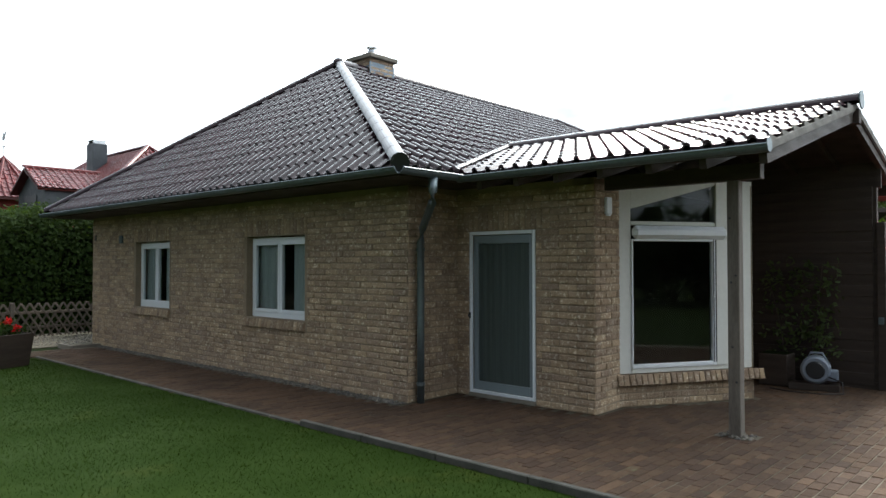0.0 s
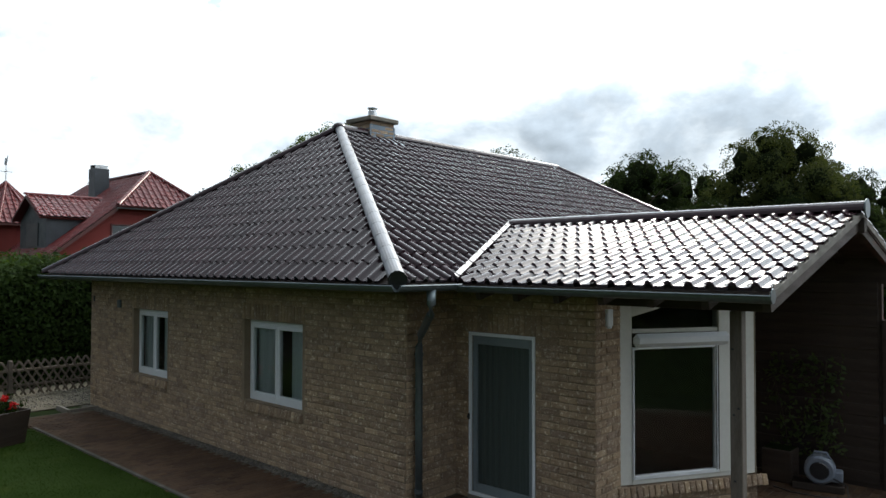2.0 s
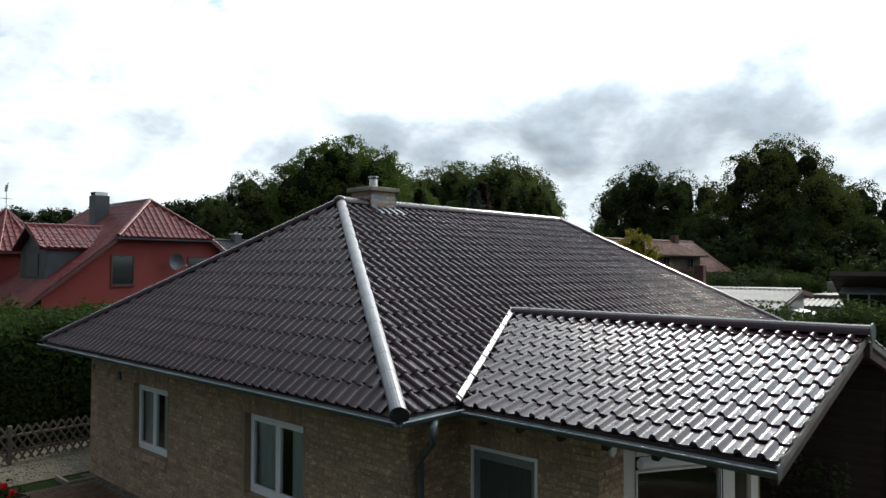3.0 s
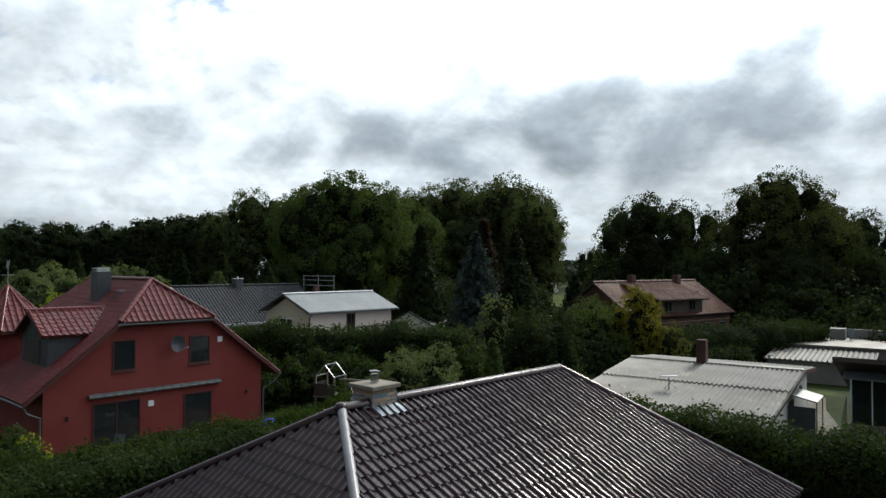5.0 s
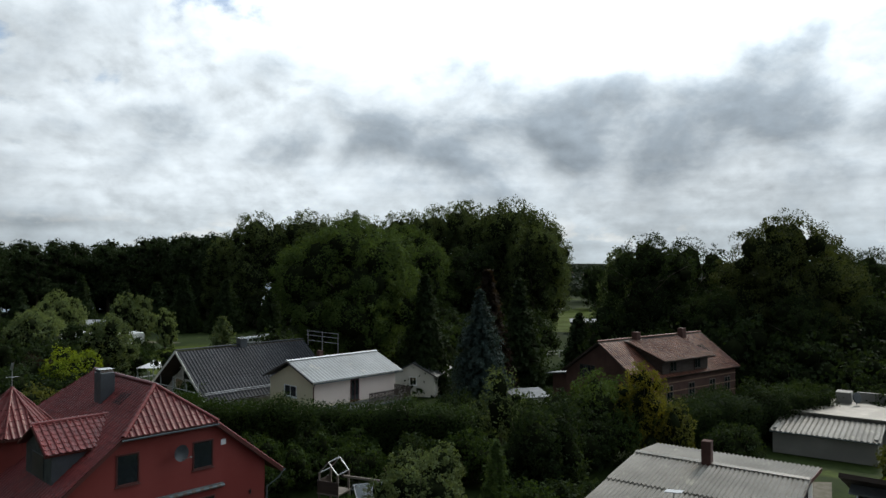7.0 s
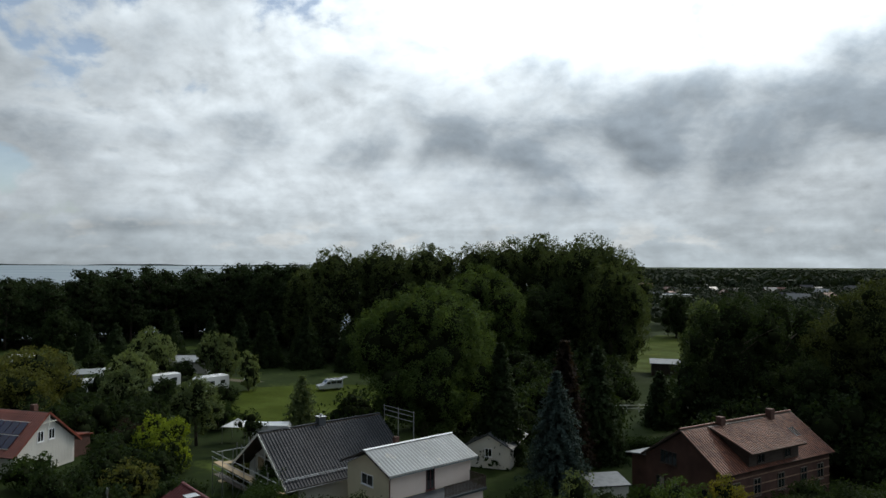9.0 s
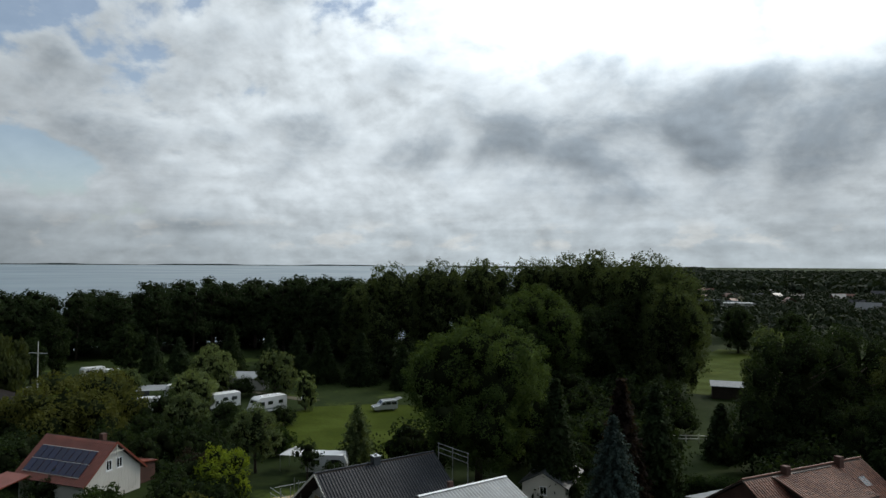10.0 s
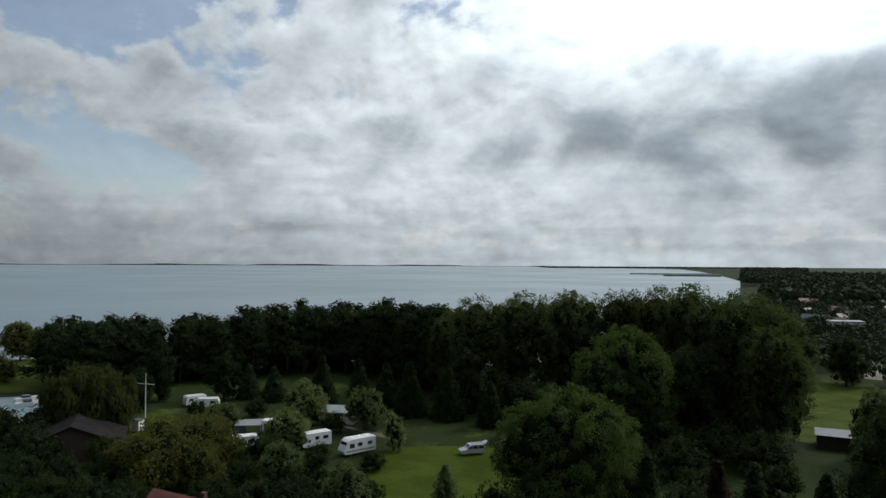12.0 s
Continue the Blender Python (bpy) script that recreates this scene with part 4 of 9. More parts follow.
G = EAVE - 0.02
part("gutter", gutter([(U0 - 0.08, V0 - 0.07, G), (U1 + 0.07, V0 - 0.07, G), (U1 + 0.07, CV0 - 0.07, G)]), ZINC, house, "weathered zinc gutter")
part("gutter", gutter([(U1 + 0.07, CV0 - 0.07, CE - 0.02), (CU + 0.03, CV0 - 0.07, CE - 0.03)]), ZINC, house, "weathered zinc gutter of the carport")
part("gutter_end", Geo().tube([(CU + 0.03, CV0 - 0.07, CE - 0.03), (CU + 0.036, CV0 - 0.07, CE - 0.03)], 0.066, 12), ZINC, house)
pipe = part("downpipe", Geo().tube([(0.69, -0.28, G - 0.05), (0.69, -0.28, G - 0.22), (0.64, -0.24, G - 0.34), (0.20, 0.05, 2.18), (0.11, 0.11, 2.02), (0.10, 0.12, 1.0), (0.10, 0.12, 0.0)], [0.06, 0.052, 0.048, 0.048, 0.048, 0.048, 0.048], 12), ZINC, house, "weathered zinc downpipe", smooth=True)
for z in (0.22, 1.9):
    part("pipe_collar", Geo().tube([(0.10, 0.12, z), (0.10, 0.12, z + 0.04)], 0.056, 12), ZINC, pipe)
part("soffit", Geo().box(U0 + 0.05, U1 - 0.02, V0 + 0.03, 0.0, 2.73, 2.755).box(0, U1 - 0.03, 0.0, 0.9, 2.73, 2.755).box(U0 + 0.05, -9.77, 0.0, 13.0, 2.73, 2.755), DARKWOOD, house, "dark boarded eaves")
part("fascia", Geo().box(U0, U1, V0 - 0.005, V0 + 0.02, 2.725, 2.81).box(U1 - 0.02, U1 + 0.005, V0 + 0.02, CV0, 2.725, 2.81).box(U0, U0 + 0.02, V0 + 0.02, V1, 2.725, 2.81), DARKWOOD, house)

# carport timbers
part("purlin", Geo().box(2.2, 3.92, 0.98, 1.10, 2.58, 2.74, 0.006), DARKWOOD, house, "dark weathered carport beam")
part("purlin", Geo().box(0.6, CU + 0.05, CVR - 0.06, CVR + 0.06, 3.42, 3.60, 0.006).box(0.6, CU + 0.05, 5.7, 5.82, 2.72, 2.88, 0.006), DARKWOOD, house, "dark carport beams")
for k in range(7):
    u = 0.95 + k * 0.54
    part("rafter", Geo().beam((u, CV0 + 0.02, CE - 0.12), (u, CVR - 0.02, CR - 0.15), 0.07, 0.12).beam((u, CV1, CE - 0.12), (u, CVR + 0.02, CR - 0.15), 0.07, 0.12), DARKWOOD, house)
BOARD = surf("grey_bargeboard", (0.20, 0.18, 0.155), (0.10, 0.092, 0.08), rough=0.8, big=2, fine=20, streak=(2, 2, 6), bump=0.3)
part("bargeboard", Geo().beam((CU, CV0 - 0.02, CE - 0.035), (CU, CVR, CR - 0.035), 0.03, 0.075, 0.004), BOARD, house, "weathered pale bargeboard")
part("bargeboard", Geo().beam((CU, CVR, CR - 0.035), (CU, CV1, CE - 0.035), 0.03, 0.075, 0.004), BOARD, house, "weathered pale bargeboard")
steps_geo = Geo()
for k in range(9):
    t = (k + 0.55) / 9.3
    v, z = CV0 + (CVR - CV0) * t, CE + (CR - CE) * t
    steps_geo.box(CU + 0.004, CU + 0.012, v - 0.17, v + 0.12, z - 0.035, z + 0.02)
part("verge_slats", steps_geo, BOARD, house)
post = part("post", Geo().box(3.59, 3.71, 0.98, 1.10, 0.0, 2.58, 0.008), GREYWOOD, house, "weathered square carport post")
rng = random.Random(77)
knots = Geo()
for z in (0.55, 0.9, 1.55, 1.62, 2.2):
    x = rng.uniform(-0.04, 0.04)
    knots.ball((3.65 + x, 0.978, z), (0.014, 0.004, 0.012), 4, 7)
part("knot", knots, BLACK, post)

# chimney
ch = part("chimney", Geo().box(-5.29, -4.65, 3.51, 4.15, 4.9, 6.02), MORTAR, house, "yellow brick chimney with a concrete cap")
for a, b in (((-5.29, 3.51), (-4.65, 3.51)), ((-4.65, 3.51), (-4.65, 4.15))):
    brick_wall(ch, along(a, b) @ Matrix.Translation((0, 0, 5.27)), 0.64, 0.76, [], 51)
part("chimney_cap", Geo().box(-5.37, -4.57, 3.43, 4.23, 6.02, 6.11, 0.012), CONCRETE, ch, "grey concrete cap")
part("flue_pipe", Geo().tube([(-4.97, 3.83, 6.1), (-4.97, 3.83, 6.30)], 0.09, 14), STEEL, ch, "shiny steel flue")
cowl = Geo().tube([(-4.97, 3.83, 6.35), (-4.97, 3.83, 6.365)], 0.115, 14)
for k in range(4):
    a = k * math.pi / 2
    cowl.tube([(-4.97 + 0.085 * math.cos(a), 3.83 + 0.085 * math.sin(a), 6.29), (-4.97 + 0.085 * math.cos(a), 3.83 + 0.085 * math.sin(a), 6.36)], 0.008, 5)
part("cowl", cowl, STEEL, ch)
zr = lambda u: EAVE + (U1 - u) * (RIDGE - EAVE) / (U1 - UR) + 0.06
flash = Geo()
flash.add([(-4.64, 3.48, zr(-4.64)), (-4.64, 4.18, zr(-4.64)), (-4.64, 4.18, 5.94), (-4.64, 3.48, 5.94), (-4.36, 3.40, zr(-4.36)), (-4.36, 4.26, zr(-4.36))], [(0, 1, 2, 3), (0, 1, 5, 4)])
flash.add([(-4.64, 3.50, zr(-4.64)), (-5.30, 3.50, zr(-4.9)), (-5.30, 3.50, 5.88), (-4.64, 3.50, 5.94), (-4.64, 3.30, zr(-4.64)), (-5.1, 3.30, zr(-4.85))], [(0, 1, 2, 3), (0, 1, 5, 4)])
part("flashing", flash, LEAD, ch, "folded lead flashing")

# fittings on the walls
tagged(part("wall_lamp", Geo().box(2.105, 2.15, 1.14, 1.26, 2.32, 2.52, 0.008).tube([(2.13, 1.2, 2.30), (2.13, 1.2, 2.33)], 0.03, 8), WHITE, house), "small white wall box")
part("socket_box", Geo().box(-8.34, -8.22, -0.06, -0.012, 2.16, 2.32, 0.008), ZINC, house, "small grey wall box")
part("number_bar", Geo().box(-9.62, -9.56, -0.03, -0.013, 2.24, 2.36, 0.004), BLACK, house, "small dark plate")

# ---- ground, lake and distance ----
def bearing(deg, r):
    return r * math.sin(radians(deg)), r * math.cos(radians(deg))


def shore_near(b):
    return float(np.interp(b, [-120, -75, -58, -45, -30, -15, -4, 1, 4, 5.4], [600, 330, 250, 232, 246, 236, 232, 330, 760, 1120]))


def shore_far(b):
    return float(np.interp(b, [-11, -10, 0, 3, 5.4], [4900, 4100, 3900, 2300, 1121]))


def far_rise(r):
    return 16.0 * max(0.0, (r - 1500) / 3400) ** 1.4


def in_lake(b, r):
    return -120 < b < 5.4 and shore_near(b) < r < shore_far(b)


rings = [0, 15, 30, 60, 100, 150, 190, 215, 230, 240, 250, 260, 280, 320, 380, 450, 550, 700, 900, 1120, 1400, 1800, 2300, 2900, 3500, 3900, 4100, 4500, 4900]
angles = [-180 + 3 * k for k in range(120)]
verts, faces = [(0, 0, -0.04)], []
for r in rings[1:]:
    for b in angles:
        x, y = bearing(b, r)
        verts.append((x, y, far_rise(r) - 0.04 - (3.0 if in_lake(b, r) else 0.0)))
n = len(angles)
for k in range(n):
    faces.append((0, 1 + k, 1 + (k + 1) % n))
for i in range(len(rings) - 2):
    for k in range(n):
        a, b = 1 + i * n + k, 1 + i * n + (k + 1) % n
        faces.append((a, b, b + n, a + n))
tagged(part("ground", Geo().add(verts, faces), GROUND), "broad grassy ground with gardens and meadows", "ground", kind="structure")

lake = Geo()
bs = [-120 + 1.5 * k for k in range(84)]
for b0, b1 in zip(bs, bs[1:]):
    r0, r1, f0, f1 = shore_near(b0), shore_near(b1), shore_far(b0), shore_far(b1)
    for k in range(14):
        s, t = (k / 14) ** 2, ((k + 1) / 14) ** 2
        quad = []
        for b, near, far, q in ((b0, r0, f0, s), (b1, r1, f1, s), (b1, r1, f1, t), (b0, r0, f0, t)):
            r = near + (max(far, near + 1) - near) * q
            quad.append((*bearing(b, r), far_rise(r) - 0.9))
        lake.add(quad, [(0, 1, 2, 3)])
tagged(part("water", lake, WATER), "wide grey-blue lake reaching the horizon", "lake", kind="structure")

FAR_WOOD = leafy("far_wood_leaves", (0.024, 0.034, 0.020), (0.013, 0.020, 0.012), through=0.1)
# darker than the other kerb concrete, with paler spots
DARK_KERB = surf("dark_kerb_concrete", (0.075, 0.068, 0.056), (0.035, 0.036, 0.028), rough=0.9, big=3, fine=40, bump=0.5, wear=(0.15, 0.13, 0.10), wear_scale=9, wear_from=0.6)
# distance haze is mixed into this pale colour
HAZED_LAND = surf("hazed_far_land", (0.075, 0.09, 0.09), (0.055, 0.068, 0.07), rough=0.95, big=0.004, fine=0.02)


def far_woods(name, seed, n, b_range, r_range, tall, size, label, power=1.0, per=14):
    """Distant tree tops, too many to count: each a small uneven dome of foliage."""
    rng = np.random.default_rng(seed)
    b = np.radians(rng.uniform(*b_range, n))
    r = r_range[0] + (r_range[1] - r_range[0]) * rng.uniform(0, 1, n) ** power
    high = tall * rng.uniform(0.55, 1.0, n)
    wide = high * rng.uniform(0.28, 0.45, n)
    root = np.stack([r * np.sin(b), r * np.cos(b), np.array([far_rise(v) for v in r])], 1)
    d = rng.normal(0, 1, (n * per, 3))
    d[:, 2] = np.abs(d[:, 2]) * 0.9 - 0.15
    d /= np.linalg.norm(d, axis=1)[:, None]
    big = np.repeat(np.stack([wide, wide, high * 0.42], 1), per, 0)
    centre = np.repeat(root, per, 0) + np.repeat(np.stack([0 * high, 0 * high, high * 0.58], 1), per, 0) + d * big * rng.uniform(0.8, 1.0, (n * per, 1))
    facing = d + rng.normal(0, 0.3, d.shape)
    a = np.cross(facing, rng.normal(0, 1, d.shape))
    a /= np.linalg.norm(a, axis=1)[:, None] + 1e-9
    c = np.cross(a, facing)
    c /= np.linalg.norm(c, axis=1)[:, None] + 1e-9
    s = np.repeat(wide * 0.62, per)[:, None] * rng.uniform(0.7, 1.2, (n * per, 1)) * size
    verts = np.stack([centre - a * s, centre + c * s * 0.8, centre + a * s, centre - c * s * 0.8], 1).reshape(-1, 3)
    me = swift(name, verts, np.arange(4 * n * per).reshape(-1, 4), FAR_WOOD)
    tagged(part(name, me, FAR_WOOD), label, "forest", kind="stuff")


far_woods("far_forest", 1, 11000, (6.0, 75), (620, 2400), 14, 0.9, "dark forest far behind the village", 1.3, 12)
far_woods("far_forest", 4, 2600, (4.6, 9.0), (1180, 3700), 15, 0.9, "dark forest along the far shore", 1.0, 12)
far_woods("village_trees", 2, 2600, (5.5, 42), (225, 640), 8.5, 0.42, "trees between the houses of the village", 1.0, 36)
far_woods("garden_trees", 22, 1300, (24, 80), (125, 330), 10, 0.36, "trees beyond the neighbouring gardens", 1.0, 44)
far_woods("shore_wood", 3, 2600, (-10.5, 6), (3950, 4200), 9, 1.0, "thin dark wooded spit across the lake")
shore = Geo()
for k in range(60):
    b0, b1 = -52 + k * 0.7, -52 + (k + 1) * 0.7
    h = lambda b: max(1.0, 6 * math.sin((b + 52) / 42 * math.pi) ** 0.7 + 1.5 * math.sin(b * 1.7) + 3 * math.sin(b * 0.61 + 1))
    z = far_rise(4880) - 1
    shore.add([(*bearing(b0, 4880), z), (*bearing(b1, 4880), z), (*bearing(b1, 4880), z + h(b1)), (*bearing(b0, 4880), z + h(b0)),
               (*bearing(b0, 4898), z), (*bearing(b1, 4898), z)], [(0, 1, 2, 3), (3, 2, 5, 4)])
tagged(part("backdrop", shore, HAZED_LAND), "hills on the far shore, paled by painted haze", "hills", kind="structure")
part_reeds = Geo()
for b0, b1, r in ((-3.5, 2.5, 2300), (-1.0, 3.2, 2050)):
    a, b = bearing(b0, r), bearing(b1, r)
    part_reeds.slab([(*a, 4.0), (*b, 4.0), (*bearing(b1, r + 160), 4.0), (*bearing(b0, r + 90), 4.0)], 6.0)
tagged(part("reed_bank", part_reeds, HAZED_LAND), "low reed banks out in the lake", "reeds", kind="stuff")

# ---- terrace, path and lawn: in the house's axes ----
lawn = Geo()
lawn.slab([(-30, -24, 0.0), (14, -24, 0.0), (14, -1.62, 0.0), (-8.2, -1.62, 0.0), (-8.2, -2.6, 0.0), (-30, -2.6, 0.0)], 0.03)
lawn_ob = tagged(part("lawn", lawn, LAWN), "short mown green lawn beside the terrace", "lawn", kind="structure")
lawn_ob.matrix_world = HOUSE
rng = np.random.default_rng(8)
n = 120000
pu = rng.uniform(-9, 5.5, n)
pv = -1.65 - 6.5 * rng.uniform(0, 1, n) ** 1.2
keep = (pu > -8.0) | (pv < -2.7)
pu, pv = pu[keep], pv[keep]
n = len(pu)
h, w = rng.uniform(0.012, 0.032, n), rng.uniform(0.002, 0.004, n)
ang = rng.uniform(0, math.tau, n)
lean = rng.normal(0, 0.02, (n, 2))
verts = np.stack([np.stack([pu - w * np.cos(ang), pv - w * np.sin(ang), np.zeros(n)], 1), np.stack([pu + w * np.cos(ang), pv + w * np.sin(ang), np.zeros(n)], 1),
                  np.stack([pu + lean[:, 0], pv + lean[:, 1], h], 1)], 1).reshape(-1, 3)
blades = tagged(part("grass", swift("grass", verts, np.arange(3 * n).reshape(n, 3), GRASS), GRASS), "short green grass blades on the lawn", "grass", kind="stuff")
blades.matrix_world = HOUSE

bed = Geo().box(-9.3, 9.0, -1.57, 9.0, -0.03, -0.006)
pavement = tagged(part("pavement", bed, SAND), "terrace and path of red-brown pavers", "paving", kind="structure")
pavement.matrix_world = HOUSE


def in_house(u, v):
    if v < -0.22 or u > 9:
        return False
    if u < 0.08:
        return True
    if u < 2.15:
        return v > 0.9
    if v > 1.5 and (u - 2.1) * 1.7 - (v - 1.5) * 1.0 < 0.1 and v < 3.25:
        return True
    return u < 3.05 and v >= 3.2 and (u - 3.1) * 1.7 + (v - 3.2) * 0.8 < 0.0 and v < 4.9


rng_p = random.Random(12)
paver_mesh = mesh_of("paver", Geo().box(-0.0975, 0.0975, -0.0475, 0.0475, -0.05, 0.0, 0.005), PAVER)
rest = Geo()
count = 0
row = 0
u = -9.2
while u < 8.5:
    v = -1.49 - (0.07 if row % 2 else 0.0)
    while v < 8.0:
        if not in_house(u, v) and not (u < -9 and v > -0.6) and (u > 0.0 or v < -0.2):
            hide = abs(u - 3.65) < 0.17 and abs(v - 1.04) < 0.12
            at = Matrix.Translation((u, v, rng_p.uniform(-0.004, 0.003))) @ pose(0, 0, 0, rng_p.uniform(-0.6, 0.6), rng_p.uniform(-0.4, 0.4), 90 + rng_p.uniform(-0.8, 0.8))
            if hide:
                pass
            elif 2.6 < u < 5.4 and -1.55 < v < 0.5 and count < 300:
                ob = new("paver", paver_mesh)
                ob.parent, ob.matrix_local = pavement, at
                count += 1
            elif u > -0.2 or v < -0.2:
                vs, fs = box_shape((-0.0975, -0.0475, -0.05), (0.0975, 0.0475, 0.0), 0.005)
                rest.add([at @ Vector(p) for p in vs], fs[:14] + fs[14:])
        v += 0.2
    u += 0.1
    row += 1
part("pavers", mesh_of("pavers", rest, PAVER_JOINED), PAVER_JOINED, pavement, kind="stuff")
for a, b in (((-8.2, -1.60), (0.0, -1.60)), ((0.0, -1.62), (9.0, -1.62))):
    kerb = Geo()
    x = a[0]
    while x < b[0] - 0.05:
        kerb.box(x + 0.003, min(x + 1.0, b[0]) - 0.003, a[1] - 0.03, a[1] + 0.03, -0.1, 0.022 if x < 0 else 0.065, 0.008)
        x += 1.0
    ob = tagged(part("kerb", kerb, DARK_KERB), "narrow concrete edging between lawn and paving", "kerb", kind="structure")
    ob.matrix_world = HOUSE
ob = tagged(part("kerb", Geo().box(-9.9, -9.2, -0.66, -0.60, -0.1, 0.06, 0.01).box(-9.26, -9.2, -0.60, -0.05, -0.1, 0.06, 0.01), CONCRETE), "low edging at the corner of the house", "kerb", kind="structure")
ob.matrix_world = HOUSE


def pebbles(name, m, seed, n, areas, size, label):
    rng = np.random.default_rng(seed)
    base = np.array([(1, 0, 0), (-1, 0, 0), (0, 1, 0), (0, -1, 0), (0, 0, 0.7), (0, 0, -0.6)], float)
    tri = np.array([(0, 2, 4), (2, 1, 4), (1, 3, 4), (3, 0, 4), (2, 0, 5), (1, 2, 5), (3, 1, 5), (0, 3, 5)])
    pts = []
    for x0, x1, y0, y1, share in areas:
        k = int(n * share)
        pts.append(np.stack([rng.uniform(x0, x1, k), rng.uniform(y0, y1, k), rng.uniform(0.0, 0.012, k)], 1))
    pts = np.concatenate(pts)
    n = len(pts)
    s = size * rng.uniform(0.5, 1.4, (n, 1, 1)) * rng.uniform(0.7, 1.2, (n, 1, 3))
    a = rng.uniform(0, math.tau, n)
    rot = np.stack([np.stack([np.cos(a), -np.sin(a), 0 * a], 1), np.stack([np.sin(a), np.cos(a), 0 * a], 1), np.stack([0 * a, 0 * a, 0 * a + 1], 1)], 1)
    verts = np.einsum("nij,nkj->nki", rot, base[None] * s) + pts[:, None]
    faces = (np.arange(n)[:, None, None] * 6 + tri[None]).reshape(-1, 3)
    ob = tagged(part(name, swift(name, verts.reshape(-1, 3), faces, STONE), STONE), label, "gravel", kind="stuff")
    ob.matrix_world = m


pebbles("gravel", HOUSE, 3, 9000, [(-9.7, 0.0, -0.2, -0.02, 0.25), (-12.2, -9.95, -6.0, 6.0, 0.6), (3.48, 3.82, 0.9, 1.2, 0.01), (-9.9, -8.3, -2.6, -1.75, 0.14)], 0.018, "grey pebbles along the house and by the fence")
ob = tagged(part("gravel_bed", Geo().slab([(-13, -9, -0.012), (-9.95, -9, -0.012), (-9.95, 14, -0.012), (-13, 14, -0.012)], 0.02).slab([(-9.77, -0.22, -0.012), (0, -0.22, -0.012), (0, 0, -0.012), (-9.77, 0, -0.012)], 0.02), SAND), "pale gravel bed", "gravel", kind="structure")
ob.matrix_world = HOUSE
ob = tagged(part("path", Geo().slab([(-9.95, -9, -0.008), (-8.25, -9, -0.008), (-8.25, -1.75, -0.008), (-9.95, -1.75, -0.008)], 0.02), PAVER_JOINED), "paved garden path to the back", "path", kind="structure")
ob.matrix_world = HOUSE


# ---- plants ----
def hedge(m, length, depth, tall, seed, material, label, leaf=0.09, dens=260, wave=0.15, category="hedge", core=0.72):
    """A long hedge: a dark core painted as inner shade, leaves over the top and the sides."""
    rng = np.random.default_rng(seed)
    ob = thing("hedge", m, label, category)
    n = int(dens * (length * depth + 2 * length * tall + 2 * depth * tall))
    side = rng.uniform(0, 1, n) * (depth + 2 * tall)
    x = rng.uniform(0, length, n)
    bump = np.array([noise.noise(Vector((a * 0.55, seed, 0))) + 0.5 * noise.noise(Vector((a * 1.9, seed, 3))) for a in x]) * wave
    y = np.where(side < depth, side - depth / 2, np.where(side < depth + tall, -depth / 2, depth / 2)) * (1 + bump * 0.6)
    z = np.where(side < depth, tall, np.where(side < depth + tall, side - depth, side - depth - tall)) * (1 + bump)
    pts = np.stack([x, y, np.maximum(z, 0.05)], 1) + rng.normal(0, leaf * 0.9, (n, 3))
    tips = rng.uniform(0, 1, n) < 0.04
    pts[tips, 2] += rng.uniform(0, 0.25, tips.sum()) * (pts[tips, 2] > tall * 0.8)
    pts[:, 2] = np.maximum(pts[:, 2], 0.02)
    part("leaves", leaf_mesh("leaves", rng, pts, 3, leaf * 1.2, leaf, material), material, ob)
    # inner body of the hedge, its shade put in as a near-black colour
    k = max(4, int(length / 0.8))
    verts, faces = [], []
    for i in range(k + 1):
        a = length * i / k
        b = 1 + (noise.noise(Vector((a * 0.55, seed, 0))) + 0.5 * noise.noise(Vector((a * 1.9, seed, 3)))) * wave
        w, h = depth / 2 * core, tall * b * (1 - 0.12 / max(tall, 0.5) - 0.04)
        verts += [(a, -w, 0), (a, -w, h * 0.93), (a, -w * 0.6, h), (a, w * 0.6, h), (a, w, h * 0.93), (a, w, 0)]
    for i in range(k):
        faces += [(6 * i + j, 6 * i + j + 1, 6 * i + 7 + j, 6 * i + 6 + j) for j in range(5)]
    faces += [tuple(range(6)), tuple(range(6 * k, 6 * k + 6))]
    part("twig_core", Geo().add(verts, faces), SHADE_AND_SOIL, ob)
    return ob


def limbs(parent, rng, bark, h, r, reach, count=6, start=0.35):
    """A tapered trunk with a slight bend, and limbs that rise into the crown."""
    bend = [rng.uniform(-0.03, 0.03) * h for _ in range(2)]
    pts = [(0, 0, 0), (bend[0] * 0.3, bend[1] * 0.3, h * 0.3), (bend[0], bend[1], h * 0.62), (bend[0] * 0.8, bend[1] * 0.8, h * 0.93)]
    trunk = part("trunk", Geo().tube(pts, [r * 1.25, r * 0.95, r * 0.6, r * 0.12], 9), bark, parent, smooth=True)
    for k in range(count):
        a = k * math.tau / count + rng.uniform(-0.4, 0.4)
        z = h * rng.uniform(start, 0.68)
        d = reach * rng.uniform(0.55, 0.85)
        part("limb", Geo().tube([(bend[0] * 0.6, bend[1] * 0.6, z), (math.cos(a) * d * 0.45, math.sin(a) * d * 0.45, z + h * 0.10), (math.cos(a) * d, math.sin(a) * d, z + h * 0.2)], [r * 0.42, r * 0.28, r * 0.06], 6), bark, trunk)


